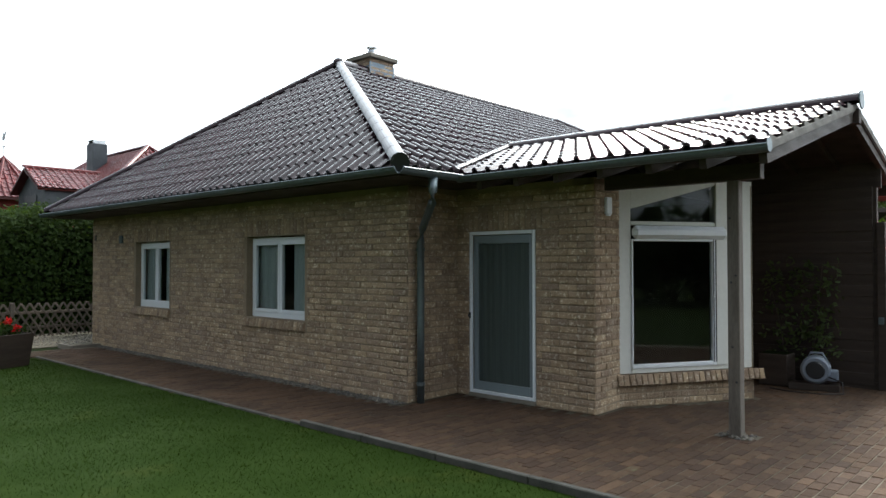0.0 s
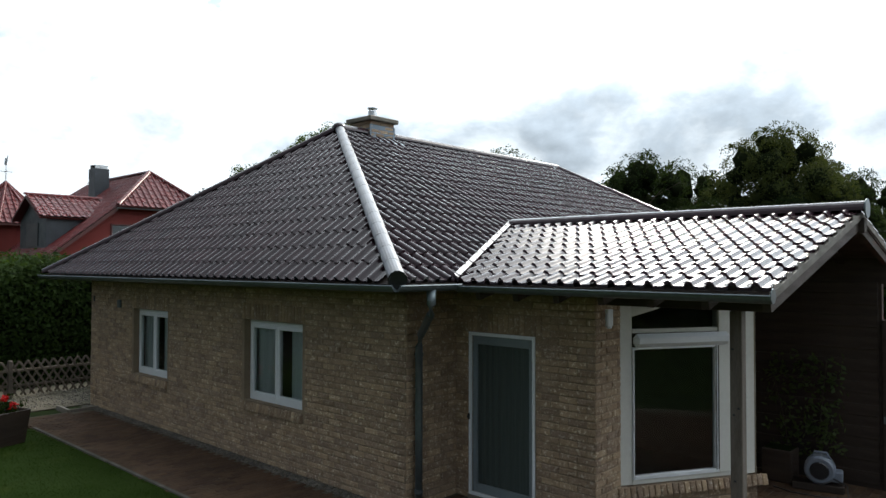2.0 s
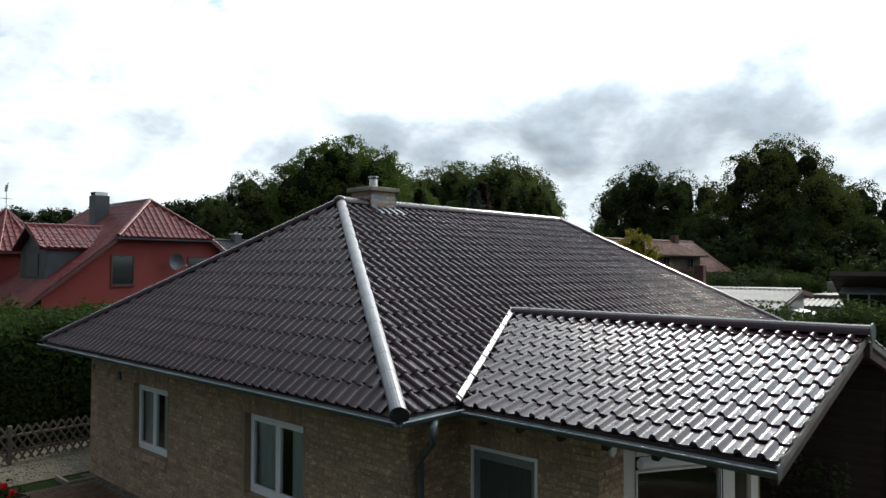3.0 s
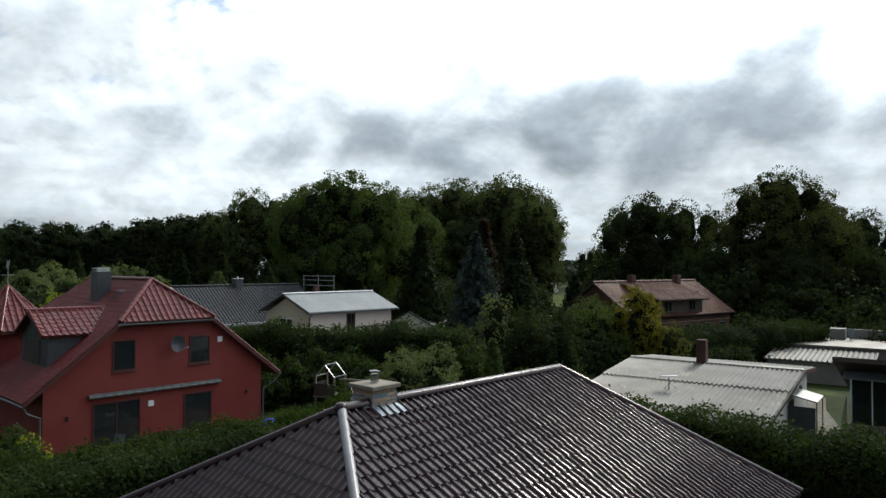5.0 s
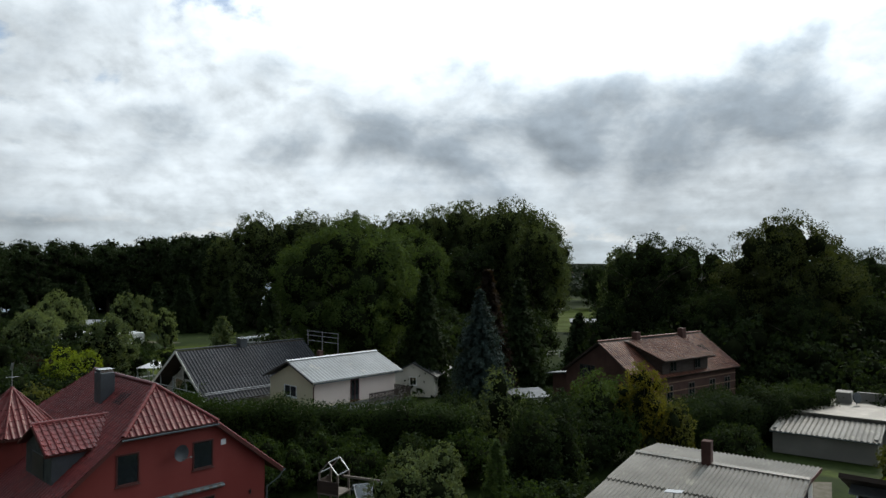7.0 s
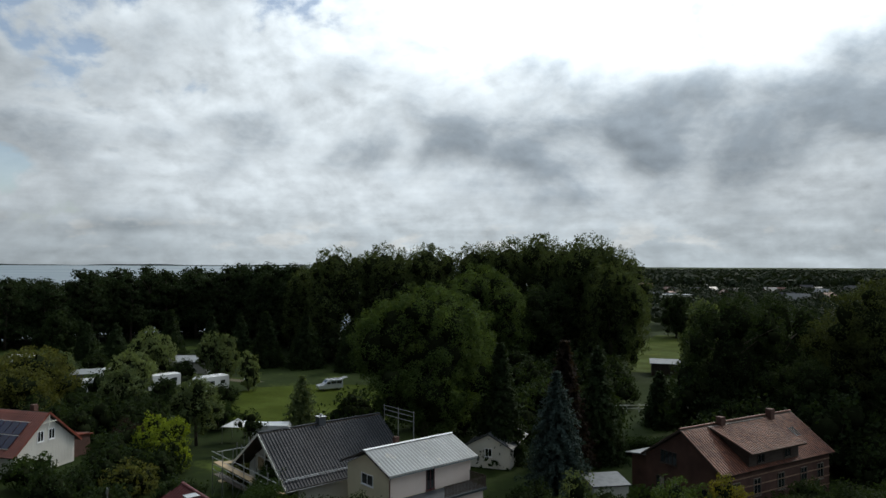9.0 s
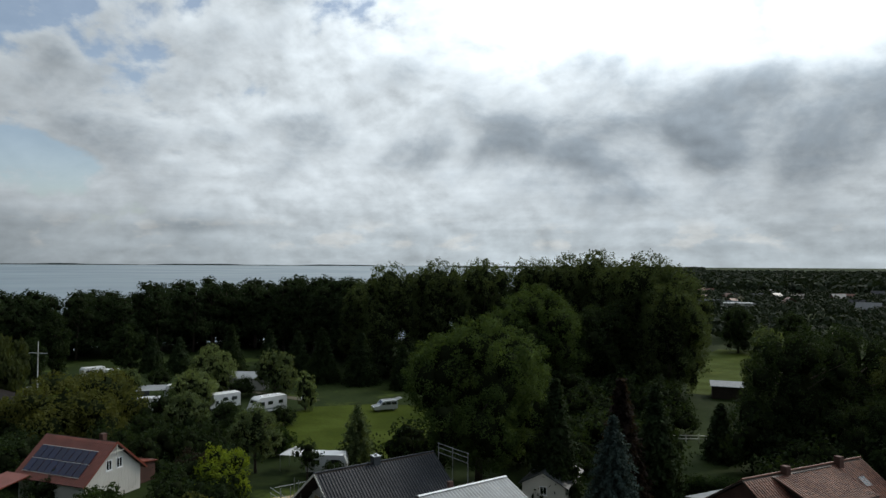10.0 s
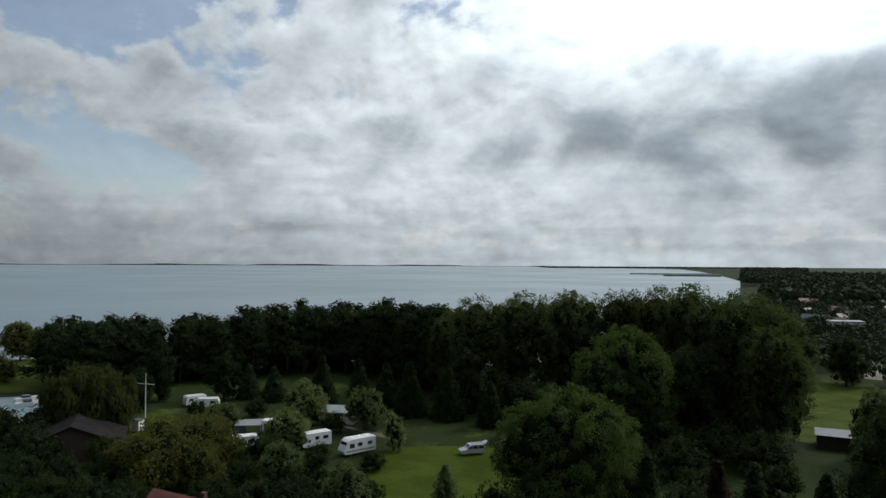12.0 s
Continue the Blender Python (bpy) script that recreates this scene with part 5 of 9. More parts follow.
def broad_tree(name, m, h, r, seed, leaf, material, label, puff=0.8, per=18, bark=BARK, base=0.22, lobes=14, category="tree", group="", tall=1.0, upright=0.0, droop=0.0):
    """A broad-leaved tree: a crown of many lobes, uneven and with gaps; upright: how far it keeps its width to the top."""
    rng, rnd = np.random.default_rng(seed), random.Random(seed)
    ob = thing(name, m, label, category, group)
    limbs(ob, rnd, bark, h * 0.9, max(0.05, h * 0.02), r)
    ch = h * (1 - base)
    mid = h * base + ch * 0.46
    masses = [((0, 0, mid), r * 0.68, ch * 0.40), ((0, 0, h - ch * 0.24), r * (0.42 + 0.2 * upright), ch * 0.23)]
    for k in range(lobes):
        a = k * 2.4 + rnd.uniform(-0.35, 0.35)
        t = -0.92 + 1.80 * (k + rnd.uniform(0.1, 0.9)) / lobes
        wide = math.sqrt(max(0.06, 1 - t * t * (0.95 - 0.6 * upright)))
        out = r * 0.70 * wide * rnd.uniform(0.72, 1.12)
        lr = r * rnd.uniform(0.17, 0.34)
        up = min(lr * rnd.uniform(0.8, 1.2) * tall, ch * 0.32)
        masses.append(((out * math.cos(a), out * math.sin(a), mid + t * (ch * 0.5 - up * 0.7)), lr, up))
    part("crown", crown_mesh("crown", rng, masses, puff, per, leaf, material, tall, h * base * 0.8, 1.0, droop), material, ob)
    return ob


def pine(name, m, h, r, seed, leaf, material, label, puff=0.9, per=12, base=0.35, group=""):
    """A pine: a bare stem and flat, ragged shelves of needles under a rounded top."""
    rng, rnd = np.random.default_rng(seed), random.Random(seed)
    ob = thing(name, m, label, "tree", group)
    limbs(ob, rnd, BARK, h * 0.98, h * 0.014, r * 0.8, 4, 0.45)
    masses = []
    for k in range(15):
        t = (k + rnd.uniform(0, 0.8)) / 15
        a = k * 2.4 + rnd.uniform(-0.5, 0.5)
        reach = r * (0.75 - 0.55 * t ** 2) * rnd.uniform(0.5, 1.0)
        lr = r * (0.50 - 0.16 * t) * rnd.uniform(0.75, 1.2)
        masses.append(((math.cos(a) * reach, math.sin(a) * reach, h * (base + (0.93 - base) * t)), lr, lr * rnd.uniform(0.55, 0.8)))
    part("crown", crown_mesh("crown", rng, masses, puff, per, leaf, material, 0.8, h * 0.1), material, ob)
    return ob


def spruce(name, m, h, r, seed, leaf, material, label, per=7, base=0.02, whorl=0.42):
    """A conifer of drooping whorls under a pointed leader."""
    rng, rnd = np.random.default_rng(seed), random.Random(seed)
    ob = thing(name, m, label, "tree")
    wood = Geo().tube([(0, 0, 0), (0, 0, h * 0.5), (0, 0, h)], [h * 0.02, h * 0.011, 0.01], 8)
    pts = []
    z = h * base
    while z < h * 0.98:
        reach = r * (1 - (z / h)) ** 0.85 * rnd.uniform(0.85, 1.1) + 0.08
        arms = max(5, int(6 + reach * 3))
        for k in range(arms):
            a = k * math.tau / arms + rnd.uniform(-0.25, 0.25)
            long = reach * rnd.uniform(0.75, 1.12)
            steps = max(3, int(long / (leaf * 0.9)))
            for s in range(1, steps + 1):
                t = s / steps
                pts.append((math.cos(a) * long * t, math.sin(a) * long * t, z - 0.22 * long * t * t + 0.10 * long * t))
        if rnd.random() < 0.6:
            a = rnd.uniform(0, math.tau)
            wood.tube([(0, 0, z), (math.cos(a) * reach * 0.9, math.sin(a) * reach * 0.9, z - 0.1 * reach)], [0.03, 0.008], 4)
        z += whorl * rnd.uniform(0.85, 1.15) * (0.6 + 0.4 * (1 - z / h))
    part("trunk", wood, BARK, ob)
    part("crown", leaf_mesh("crown", rng, np.array(pts), per, leaf * 0.55, leaf, material, 0.4), material, ob)
    return ob


def shrub(name, m, h, r, seed, leaf, material, label, puff=0.0, per=13, category="bush", group="", fill=1.0, droop=0.0):
    """A rounded bush that starts near the ground, with loose tips."""
    rng, rnd = np.random.default_rng(seed), random.Random(seed)
    ob = thing(name, m, label, category, group)
    for k in range(4):
        a = k * 1.6 + rnd.uniform(-0.2, 0.2)
        part("stem", Geo().tube([(0, 0, 0), (math.cos(a) * r * 0.35, math.sin(a) * r * 0.35, h * 0.4), (math.cos(a) * r * 0.6, math.sin(a) * r * 0.6, h * 0.8)], [0.05 + h * 0.008, 0.03, 0.01], 5), BARK, ob)
    masses = [((0, 0, h * 0.45), r * 0.66, h * 0.43)]
    for k in range(10):
        a, t = k * 2.4 + rnd.uniform(-0.3, 0.3), -0.6 + 1.5 * (k + rnd.random()) / 10
        out = r * 0.66 * math.sqrt(max(0.1, 1 - t * t)) * rnd.uniform(0.8, 1.1)
        lr = r * rnd.uniform(0.24, 0.42)
        masses.append(((out * math.cos(a), out * math.sin(a), h * (0.45 + 0.36 * t)), lr, min(lr * h / (2 * r) * 1.5, h * 0.3)))
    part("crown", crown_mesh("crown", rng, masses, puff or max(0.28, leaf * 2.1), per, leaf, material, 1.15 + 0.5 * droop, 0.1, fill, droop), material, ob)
    return ob


AT = lambda x, y, turn=0.0, s=1.0, z=0.0: Matrix.Translation((x, y, z)) @ pose(0, 0, 0, 0, 0, turn) @ Matrix.Diagonal((s, s, s, 1))
UV = lambda u, v, turn=0.0: HOUSE @ Matrix.Translation((u, v, 0)) @ pose(0, 0, 0, 0, 0, turn)

# the high trees, nearest first
broad_tree("oak", AT(-11.8, 80.5), 19.3, 9.2, 5, 0.21, LEAF_OAK, "tall broad green oak behind the houses", 0.9, 60, base=0.16, lobes=38)
broad_tree("lime_tree", AT(-9.0, 136), 21.5, 11.0, 6, 0.30, LEAF_OAK, "tall broad green tree before the poplars", 1.1, 38, base=0.06, lobes=40)
broad_tree("lime_tree", AT(3.5, 142), 18.5, 8.5, 61, 0.40, LEAF_DARK, "dark broad tree before the poplars", 1.0, 14, base=0.06, lobes=22)
poplar = broad_tree("poplar", AT(-44, 158), 25.9, 8.5, 7, 0.34, LEAF_POPLAR, "tall dark poplar of the row by the lake", 1.0, 22, base=0.08, lobes=30, group="poplars", tall=1.25, upright=0.75)
poplar_b = broad_tree("poplar", AT(-34, 164), 26.5, 8.5, 8, 0.34, LEAF_POPLAR, "tall dark poplar of the row by the lake", 1.0, 22, base=0.08, lobes=30, group="poplars", tall=1.25, upright=0.75)
poplar_c = broad_tree("poplar", AT(-24, 170), 26.9, 9.0, 9, 0.34, LEAF_POPLAR, "tall dark poplar of the row by the lake", 1.0, 22, base=0.08, lobes=30, group="poplars", tall=1.25, upright=0.75)
for k, (x, y, turn, s, src) in enumerate(((-13, 173, 40, 1.07, 0), (-4, 170, 130, 1.08, 1), (3, 165, 200, 1.10, 2), (8, 155, 75, 1.06, 0), (12.5, 150, 10, 1.08, 1), (17.4, 149, 160, 0.97, 2), (16, 140, 250, 0.88, 0),
                                          (-40, 178, 300, 0.93, 1), (-28, 184, 20, 0.96, 2), (-8, 182, 95, 0.98, 0), (10, 170, 330, 0.95, 1), (-52, 166, 222, 0.86, 0))):
    copy_thing((poplar, poplar_b, poplar_c)[src], AT(x, y, turn, s * 0.98))
# the pine wood along the shore
pines = [pine("pine", AT(-150 + 7 * k, 160 + 9 * k), 19, 6.0, 20 + k, 0.48, LEAF_PINE, "dark pine of the shore wood", 1.1, 10, 0.22, "pines") for k in range(4)]
rnd = random.Random(31)
line = [(-157, 148), (-150, 158), (-141, 166), (-131, 174), (-122, 185), (-112, 198), (-102, 205), (-91, 203), (-80, 197), (-70, 190), (-60, 183), (-51, 174)]
for row in range(4):
    for i in range(len(line) * 2 - 2):
        a, b = line[i // 2], line[i // 2 + 1]
        t = (i % 2) / 2 + rnd.uniform(-0.15, 0.15)
        x, y = a[0] + (b[0] - a[0]) * t, a[1] + (b[1] - a[1]) * t
        k = 1 + (row * 8 - 10) / math.hypot(x, y)
        x, y = x * k + rnd.uniform(-2, 2), y * k + rnd.uniform(-2, 2)
        b_deg = math.degrees(math.atan2(x, y))
        tall = np.interp(b_deg, [-47, -38, -30, -20], [17.5, 18.0, 20.5, 21.5]) * rnd.uniform(0.88, 1.04)
        copy_thing(rnd.choice(pines), AT(x, y, rnd.uniform(0, 360), tall / 19.0))
for ob, p in zip(pines, ((-146, 150), (-118, 182), (-96, 196), (-66, 180))):
    ob.matrix_world = AT(*p, 0, 0.95)
# trees on the other side
dark = broad_tree("maple", AT(25.5, 93), 18.3, 7.4, 41, 0.24, LEAF_DARK, "dark maple in a dense group", 0.85, 22, base=0.04, lobes=24)
broad_tree("maple", AT(41, 86.5), 20.9, 8.9, 42, 0.21, LEAF_MAPLE, "large rounded maple with sunlit top", 0.9, 46, base=0.05, lobes=34)
copy_thing(dark, AT(48.5, 92, 100, 0.95))
copy_thing(dark, AT(33, 99, 200, 0.98))
copy_thing(dark, AT(44, 219, 40, 0.76))
copy_thing(dark, AT(58, 216, 170, 0.70))
copy_thing(dark, AT(57, 97, 300, 0.9))
copy_thing(dark, AT(31, 84, 20, 0.62))
copy_thing(dark, AT(38, 78, 250, 0.60))
copy_thing(dark, AT(47, 80, 140, 0.58))
broad_tree("birch", AT(25.6, 110), 16.4, 3.6, 43, 0.4, LEAF_APPLE, "slender light green birch with pale trunk", 0.6, 12, BIRCH, 0.12, 14, tall=1.5, upright=0.3)
spruce("spruce", AT(2.6, 66.0), 11.8, 3.9, 44, 0.24, LEAF_BLUE, "blue spruce in a garden")
spruce("spruce", AT(3.8, 76), 13.5, 3.2, 45, 0.36, LEAF_PURPLE, "dark reddish conifer behind the blue spruce")
spruce("spruce", AT(-3.0, 78), 13.0, 3.4, 46, 0.36, LEAF_PINE, "dark conifer beside the oak")
spruce("spruce", AT(7.6, 80), 12.5, 3.4, 47, 0.36, LEAF_PINE, "dark conifer by the meadow")
spruce("spruce", AT(17.5, 98), 7.2, 2.8, 48, 0.4, LEAF_PINE, "dark conifer at the edge of the meadow")

# ---- the neighbouring houses ----
def slope_pair(parent, y0, y1, half_l, half_r, ze_l, ze_r, zr, material, seed, course=0.345, wide=0.30, tiles=True, deck_mat=DARKWOOD, label=""):
    """Two slopes under a ridge along y at x = 0."""
    for side, half, ze in ((1, half_r, ze_r), (-1, half_l, ze_l)):
        slab = part("roof_slope", Geo().slab([(side * half, y0, ze), (side * half, y1, ze), (0, y1, zr), (0, y0, zr)], 0.14), deck_mat, parent, label)
        if tiles:
            start = (half, y0, ze) if side > 0 else (-half, y1, ze)
            m = slope_matrix(start, (side, 0), zr - ze, half)
            length = math.hypot(zr - ze, half)
            tiled(slab, m, int(length / course), lambda t: [(0, y1 - y0)], seed + side, material=material, course=course, wide=wide, scale=wide / 0.20)


def gable_walls(parent, x0, x1, y0, y1, zl, zr_side, zr, material, label=""):
    """Outer walls with pointed gables at both ends, 0.3 thick, hollow."""
    for a, b in ((y0, y0 + 0.3), (y1 - 0.3, y1)):
        part("gable", Geo().prism([(x0, 0), (x1, 0), (x1, zr_side), (0, zr), (x0, zl)], a, b), material, parent, label)
    part("wall", Geo().box(x0, x0 + 0.3, y0 + 0.3, y1 - 0.3, 0, zl), material, parent)
    part("wall", Geo().box(x1 - 0.3, x1, y0 + 0.3, y1 - 0.3, 0, zr_side), material, parent)


def small_window(parent, m, w, h, frame_mat=WHITE, pane_mat=AUTOGLASS, bars=1, label="window with dark panes"):
    """A window laid on a wall: x across, z up, its face towards -y."""
    geo = Geo()
    t = 0.07
    for x0, x1, z0, z1 in ((0, t, 0, h), (w - t, w, 0, h), (t, w - t, 0, t), (t, w - t, h - t, h)):
        geo.box(x0, x1, -0.05, 0.03, z0, z1, 0.008, m)
    win = part("window", geo, frame_mat, parent, label)
    for k in range(bars + 1):
        a, b = t + (w - 2 * t) * k / (bars + 1), t + (w - 2 * t) * (k + 1) / (bars + 1)
        part("pane", Geo().box(a + 0.012, b - 0.012, -0.012, 0.02, t + 0.01, h - t - 0.01, 0, m), pane_mat, win)
        if k:
            part("bar", Geo().box(a - 0.025, a + 0.025, -0.04, 0.02, t, h - t, 0, m), frame_mat, win)
    part("sill", Geo().box(-0.05, w + 0.05, -0.10, 0.02, -0.05, 0.0, 0.006, m), frame_mat, win)
    return win


# red house: x is its depth, y along its garden front
red = thing("house", UV(-28.0, 10.4), "red rendered house with half-hipped dark red tile roof", "house")
FX = Matrix.Rotation(radians(90), 4, "Z")
front_m = lambda y, z: Matrix.Translation((0, y, z)) @ FX
profile = [(-5.6, 0), (5.5, 0), (5.5, 3.2), (2.5, 5.75), (-2.5, 5.75), (-5.6, 3.15)]
for x0, x1 in ((0.0, -0.3), (-11.0, -10.7)):
    n = len(profile)
    geo = Geo()
    geo.add([(x0, y, z) for y, z in profile] + [(x1, y, z) for y, z in profile], [tuple(range(n)), tuple(range(n, 2 * n))[::-1]] + [(i, (i + 1) % n, (i + 1) % n + n, i + n) for i in range(n)])
    part("gable", geo, PLASTER_RED, red, "red rendered gable wall")
for y0, y1 in ((-5.6, -5.3), (5.2, 5.5)):
    part("wall", Geo().box(-10.7, -0.3, y0, y1, 0, 3.1), PLASTER_RED, red, "red rendered wall")
for side in (1, -1):
    y_e, z_e = side * 6.5, 2.55
    y_h, z_h = side * 2.45, 5.79
    slab = part("roof_slope", Geo().slab([(0.35, y_e, z_e), (-11.3, y_e, z_e), (-9.6, 0, 7.75), (-1.7, 0, 7.75), (0.35, y_h, z_h)], 0.16), SILLRED, red, "dark red tiled slope")
    length = math.hypot(6.5, 5.2)
    if side < 0:
        m = slope_matrix((-11.3, y_e, z_e), (0, -1), 5.2, 6.5)
        tiled(slab, m, int(length / 0.345), lambda t: [(max(0, (t - 5.2) * 0.54), 11.65 - max(0, (t / length - 0.623)) * 5.4)], 71, material=TILE_RED, course=0.345, wide=0.30, scale=1.5)
    else:
        m = slope_matrix((0.35, y_e, z_e), (0, 1), 5.2, 6.5)
        tiled(slab, m, int(length / 0.345), lambda t: [(max(0, (t / length - 0.623)) * 5.4, 11.65 - max(0, (t - 5.2) * 0.54))], 72, material=TILE_RED, course=0.345, wide=0.30, scale=1.5)
hip = part("roof_slope", Geo().slab([(0.4, -2.45, 5.79), (0.4, 2.45, 5.79), (-1.7, 0, 7.75)], 0.12), SILLRED, red, "small hipped end of red tiles")
lh = math.hypot(2.1, 1.96)
tiled(hip, slope_matrix((0.42, -2.45, 5.82), (1, 0), 1.96, 2.12), int(lh / 0.345) + 1, lambda t: [(2.45 * t / lh, 4.9 - 2.45 * t / lh)] if t < lh else [], 73, material=TILE_RED, course=0.345, wide=0.30, scale=1.5)
caps("hip_cap", (0.42, -2.45, 5.86), (-1.7, 0, 7.82), 0.11, TILE_RED, red, "red hip tiles")
caps("hip_cap", (0.42, 2.45, 5.86), (-1.7, 0, 7.82), 0.11, TILE_RED, red, "red hip tiles")
caps("ridge_cap", (-1.7, 0, 7.82), (-9.6, 0, 7.82), 0.11, TILE_RED, red, "red ridge tiles")
part("gutter", gutter([(0.48, 2.5, 5.74), (0.48, -2.5, 5.74)]), ZINC, red)
part("gutter", gutter([(-11.3, -6.57, 2.5), (0.35, -6.57, 2.5)]), ZINC, red)
part("gutter", gutter([(0.35, 6.57, 2.5), (-11.3, 6.57, 2.5)]), ZINC, red)
part("downpipe", Geo().tube([(0.3, 6.5, 2.45), (0.2, 6.3, 2.1), (0.05, 5.62, 1.7), (0.05, 5.6, 0)], 0.045, 8), ZINC, red)
part("downpipe", Geo().tube([(0.3, -6.5, 2.45), (0.2, -6.3, 2.1), (0.05, -5.72, 1.8), (0.05, -5.7, 0)], 0.045, 8), ZINC, red)
for y, z, w, h, bars in ((-2.62, 3.48, 1.11, 1.5, 0), (1.23, 3.47, 1.15, 1.45, 0), (0.96, 0.05, 1.55, 1.95, 0)):
    small_window(red, front_m(y, z), w, h, SILLRED, AUTOGLASS, bars, "window with dark glass in a brown frame")
small_window(red, front_m(-3.5, 0.05), 2.25, 2.05, SILLRED, AUTOGLASS, 1, "sliding glass door to the patio")
awning = part("awning", Geo().tube([(0.16, -3.7, 2.42), (0.16, 2.95, 2.42)], 0.085, 10).box(0.0, 0.12, -3.7, 2.95, 2.44, 2.54, 0.01), ZINC, red, "rolled-up awning in its grey case")
for k in range(14):
    part("stripe", Geo().tube([(0.16, -3.6 + k * 0.47, 2.42), (0.16, -3.4 + k * 0.47, 2.42)], 0.089, 10), GREYWOOD, awning)
for y, z in ((2.95, 4.64), (-0.74, 1.76)):
    part("vent_plate", Geo().box(0.0, 0.05, y - 0.14, y + 0.14, z - 0.14, z + 0.14, 0.01), WHITE, red)
for y, z in ((-4.6, 1.6), (4.55, 1.65)):
    part("wall_lamp", Geo().tube([(0.0, y, z), (0.1, y, z)], 0.035, 8).tube([(0.1, y, z - 0.1), (0.1, y, z + 0.12)], 0.05, 8), BLACK, red)
dish = Geo()
rings_d = [(0.0, 0.0), (0.14, 0.015), (0.28, 0.06), (0.42, 0.13)]
verts = [(0.5, 0.33, 4.65)]
for r, d in rings_d[1:]:
    verts += [(0.5 + d, 0.33 + r * 0.9 * math.cos(a * math.tau / 16), 4.65 + r * math.sin(a * math.tau / 16)) for a in range(16)]
faces = [(0, 1 + k, 1 + (k + 1) % 16) for k in range(16)]
for i in range(2):
    faces += [(1 + i * 16 + k, 1 + i * 16 + (k + 1) % 16, 17 + i * 16 + (k + 1) % 16, 17 + i * 16 + k) for k in range(16)]
dish_ob = part("satellite_dish", Geo().add(verts, faces), SLATE, red, "grey satellite dish", smooth=True)
part("dish_arm", Geo().tube([(0.0, 0.33, 4.55), (0.5, 0.33, 4.6)], 0.03, 6).tube([(0.5, 0.33, 4.3), (0.95, 0.62, 4.45)], 0.015, 6).box(0.93, 1.0, 0.6, 0.7, 4.42, 4.5), PIPE, dish_ob)
ch = part("chimney", Geo().box(-5.7, -4.85, -1.5, -0.75, 6.2, 8.2, 0.01), SLATE, red, "slate-clad chimney with a metal cowl")
part("cowl", Geo().tube([(-5.3, -1.12, 8.2), (-5.3, -1.12, 8.32)], 0.16, 12).box(-5.62, -4.95, -1.5, -0.76, 8.36, 8.39, 0.004).box(-5.6, -5.57, -1.45, -0.8, 8.2, 8.37).box(-5.0, -4.97, -1.45, -0.8, 8.2, 8.37), STEEL, ch)
part("skylight", Geo().slab([(-3.9, -1.3, 6.78), (-3.0, -1.3, 6.78), (-3.0, -0.7, 7.26), (-3.9, -0.7, 7.26)], 0.03), AUTOGLASS, red)
# its dormer
dorm = part("dormer", Geo().prism([(-4.9, 3.0), (-1.3, 3.0), (-1.3, 5.15), (-3.1, 6.15), (-4.9, 5.15)], -5.0, -2.0), SLATE, red, "dormer clad in dark grey slate")
lenr = math.hypot(2.0, 1.1)
for side in (1, -1):
    slab = part("dormer_slope", Geo().slab([(-3.1 + side * 2.0, -5.35, 5.22), (-3.1 + side * 2.0, -3.1 + 0.0, 5.22), (-3.1, -1.75, 6.32), (-3.1, -5.35, 6.32)], 0.08), SILLRED, dorm)
m = slope_matrix((-1.1, -5.35, 5.26), (1, 0), 1.1, 2.0)
tiled(dorm, m, int(lenr / 0.345) + 1, lambda t: [(0, 2.25 + 1.35 * t / lenr)] if t < lenr else [], 75, material=TILE_RED, course=0.345, wide=0.30, scale=1.5)
caps("ridge_cap", (-3.1, -5.4, 6.38), (-3.1, -1.8, 6.38), 0.10, TILE_RED, dorm, "red ridge tiles")
part("window", Geo().box(-3.9, -2.3, -5.04, -5.0, 3.9, 5.0, 0.01), DARKPANE, dorm)
# its turret
tur = part("turret", Geo().tube([(-8.4, -4.7, 0), (-8.4, -4.7, 5.2)], 1.9, 8), PLASTER_RED, red, "red turret with a pointed roof")
apex = (-8.4, -4.7, 7.4)
ring = [(-8.4 + 2.3 * math.cos((k + 0.5) * math.tau / 8), -4.7 + 2.3 * math.sin((k + 0.5) * math.tau / 8), 5.15) for k in range(8)]
for k in range(8):
    a, b = Vector(ring[k]), Vector(ring[(k + 1) % 8])
    mid = (a + b) / 2
    out = Vector((mid.x + 8.4, mid.y + 4.7, 0)).normalized()
    slab = part("roof_facet", Geo().add([a, b, Vector(apex), a - Vector((0, 0, 0.12)), b - Vector((0, 0, 0.12))], [(0, 1, 2), (0, 1, 4, 3)]), SILLRED, tur)
    run = math.hypot(mid.x + 8.4, mid.y + 4.7)
    m = slope_matrix(a, (out.x, out.y), 2.25, run)
    width, lt = (b - a).length, math.hypot(2.25, run)
    tiled(slab, m, int(lt / 0.345), lambda t: [(width / 2 * t / lt, width - width / 2 * t / lt)], 80 + k, material=TILE_RED, course=0.345, wide=0.30, scale=1.5)
    caps("hip_cap", a + Vector((0, 0, 0.05)), Vector(apex) + Vector((0, 0, 0.05)), 0.07, TILE_RED, slab, "")
vane = Geo().tube([(-8.4, -4.7, 7.4), (-8.4, -4.7, 8.5)], 0.02, 6).tube([(-8.7, -4.7, 8.0), (-8.1, -4.7, 8.0)], 0.015, 5).tube([(-8.4, -5.0, 8.0), (-8.4, -4.4, 8.0)], 0.015, 5)
vane.prism([(-8.7, 8.4), (-8.35, 8.35), (-8.2, 8.55), (-8.1, 8.85), (-8.3, 8.7), (-8.55, 8.75)], -4.71, -4.69)
part("weather_vane", vane, PIPE, tur, "weather vane on the turret")

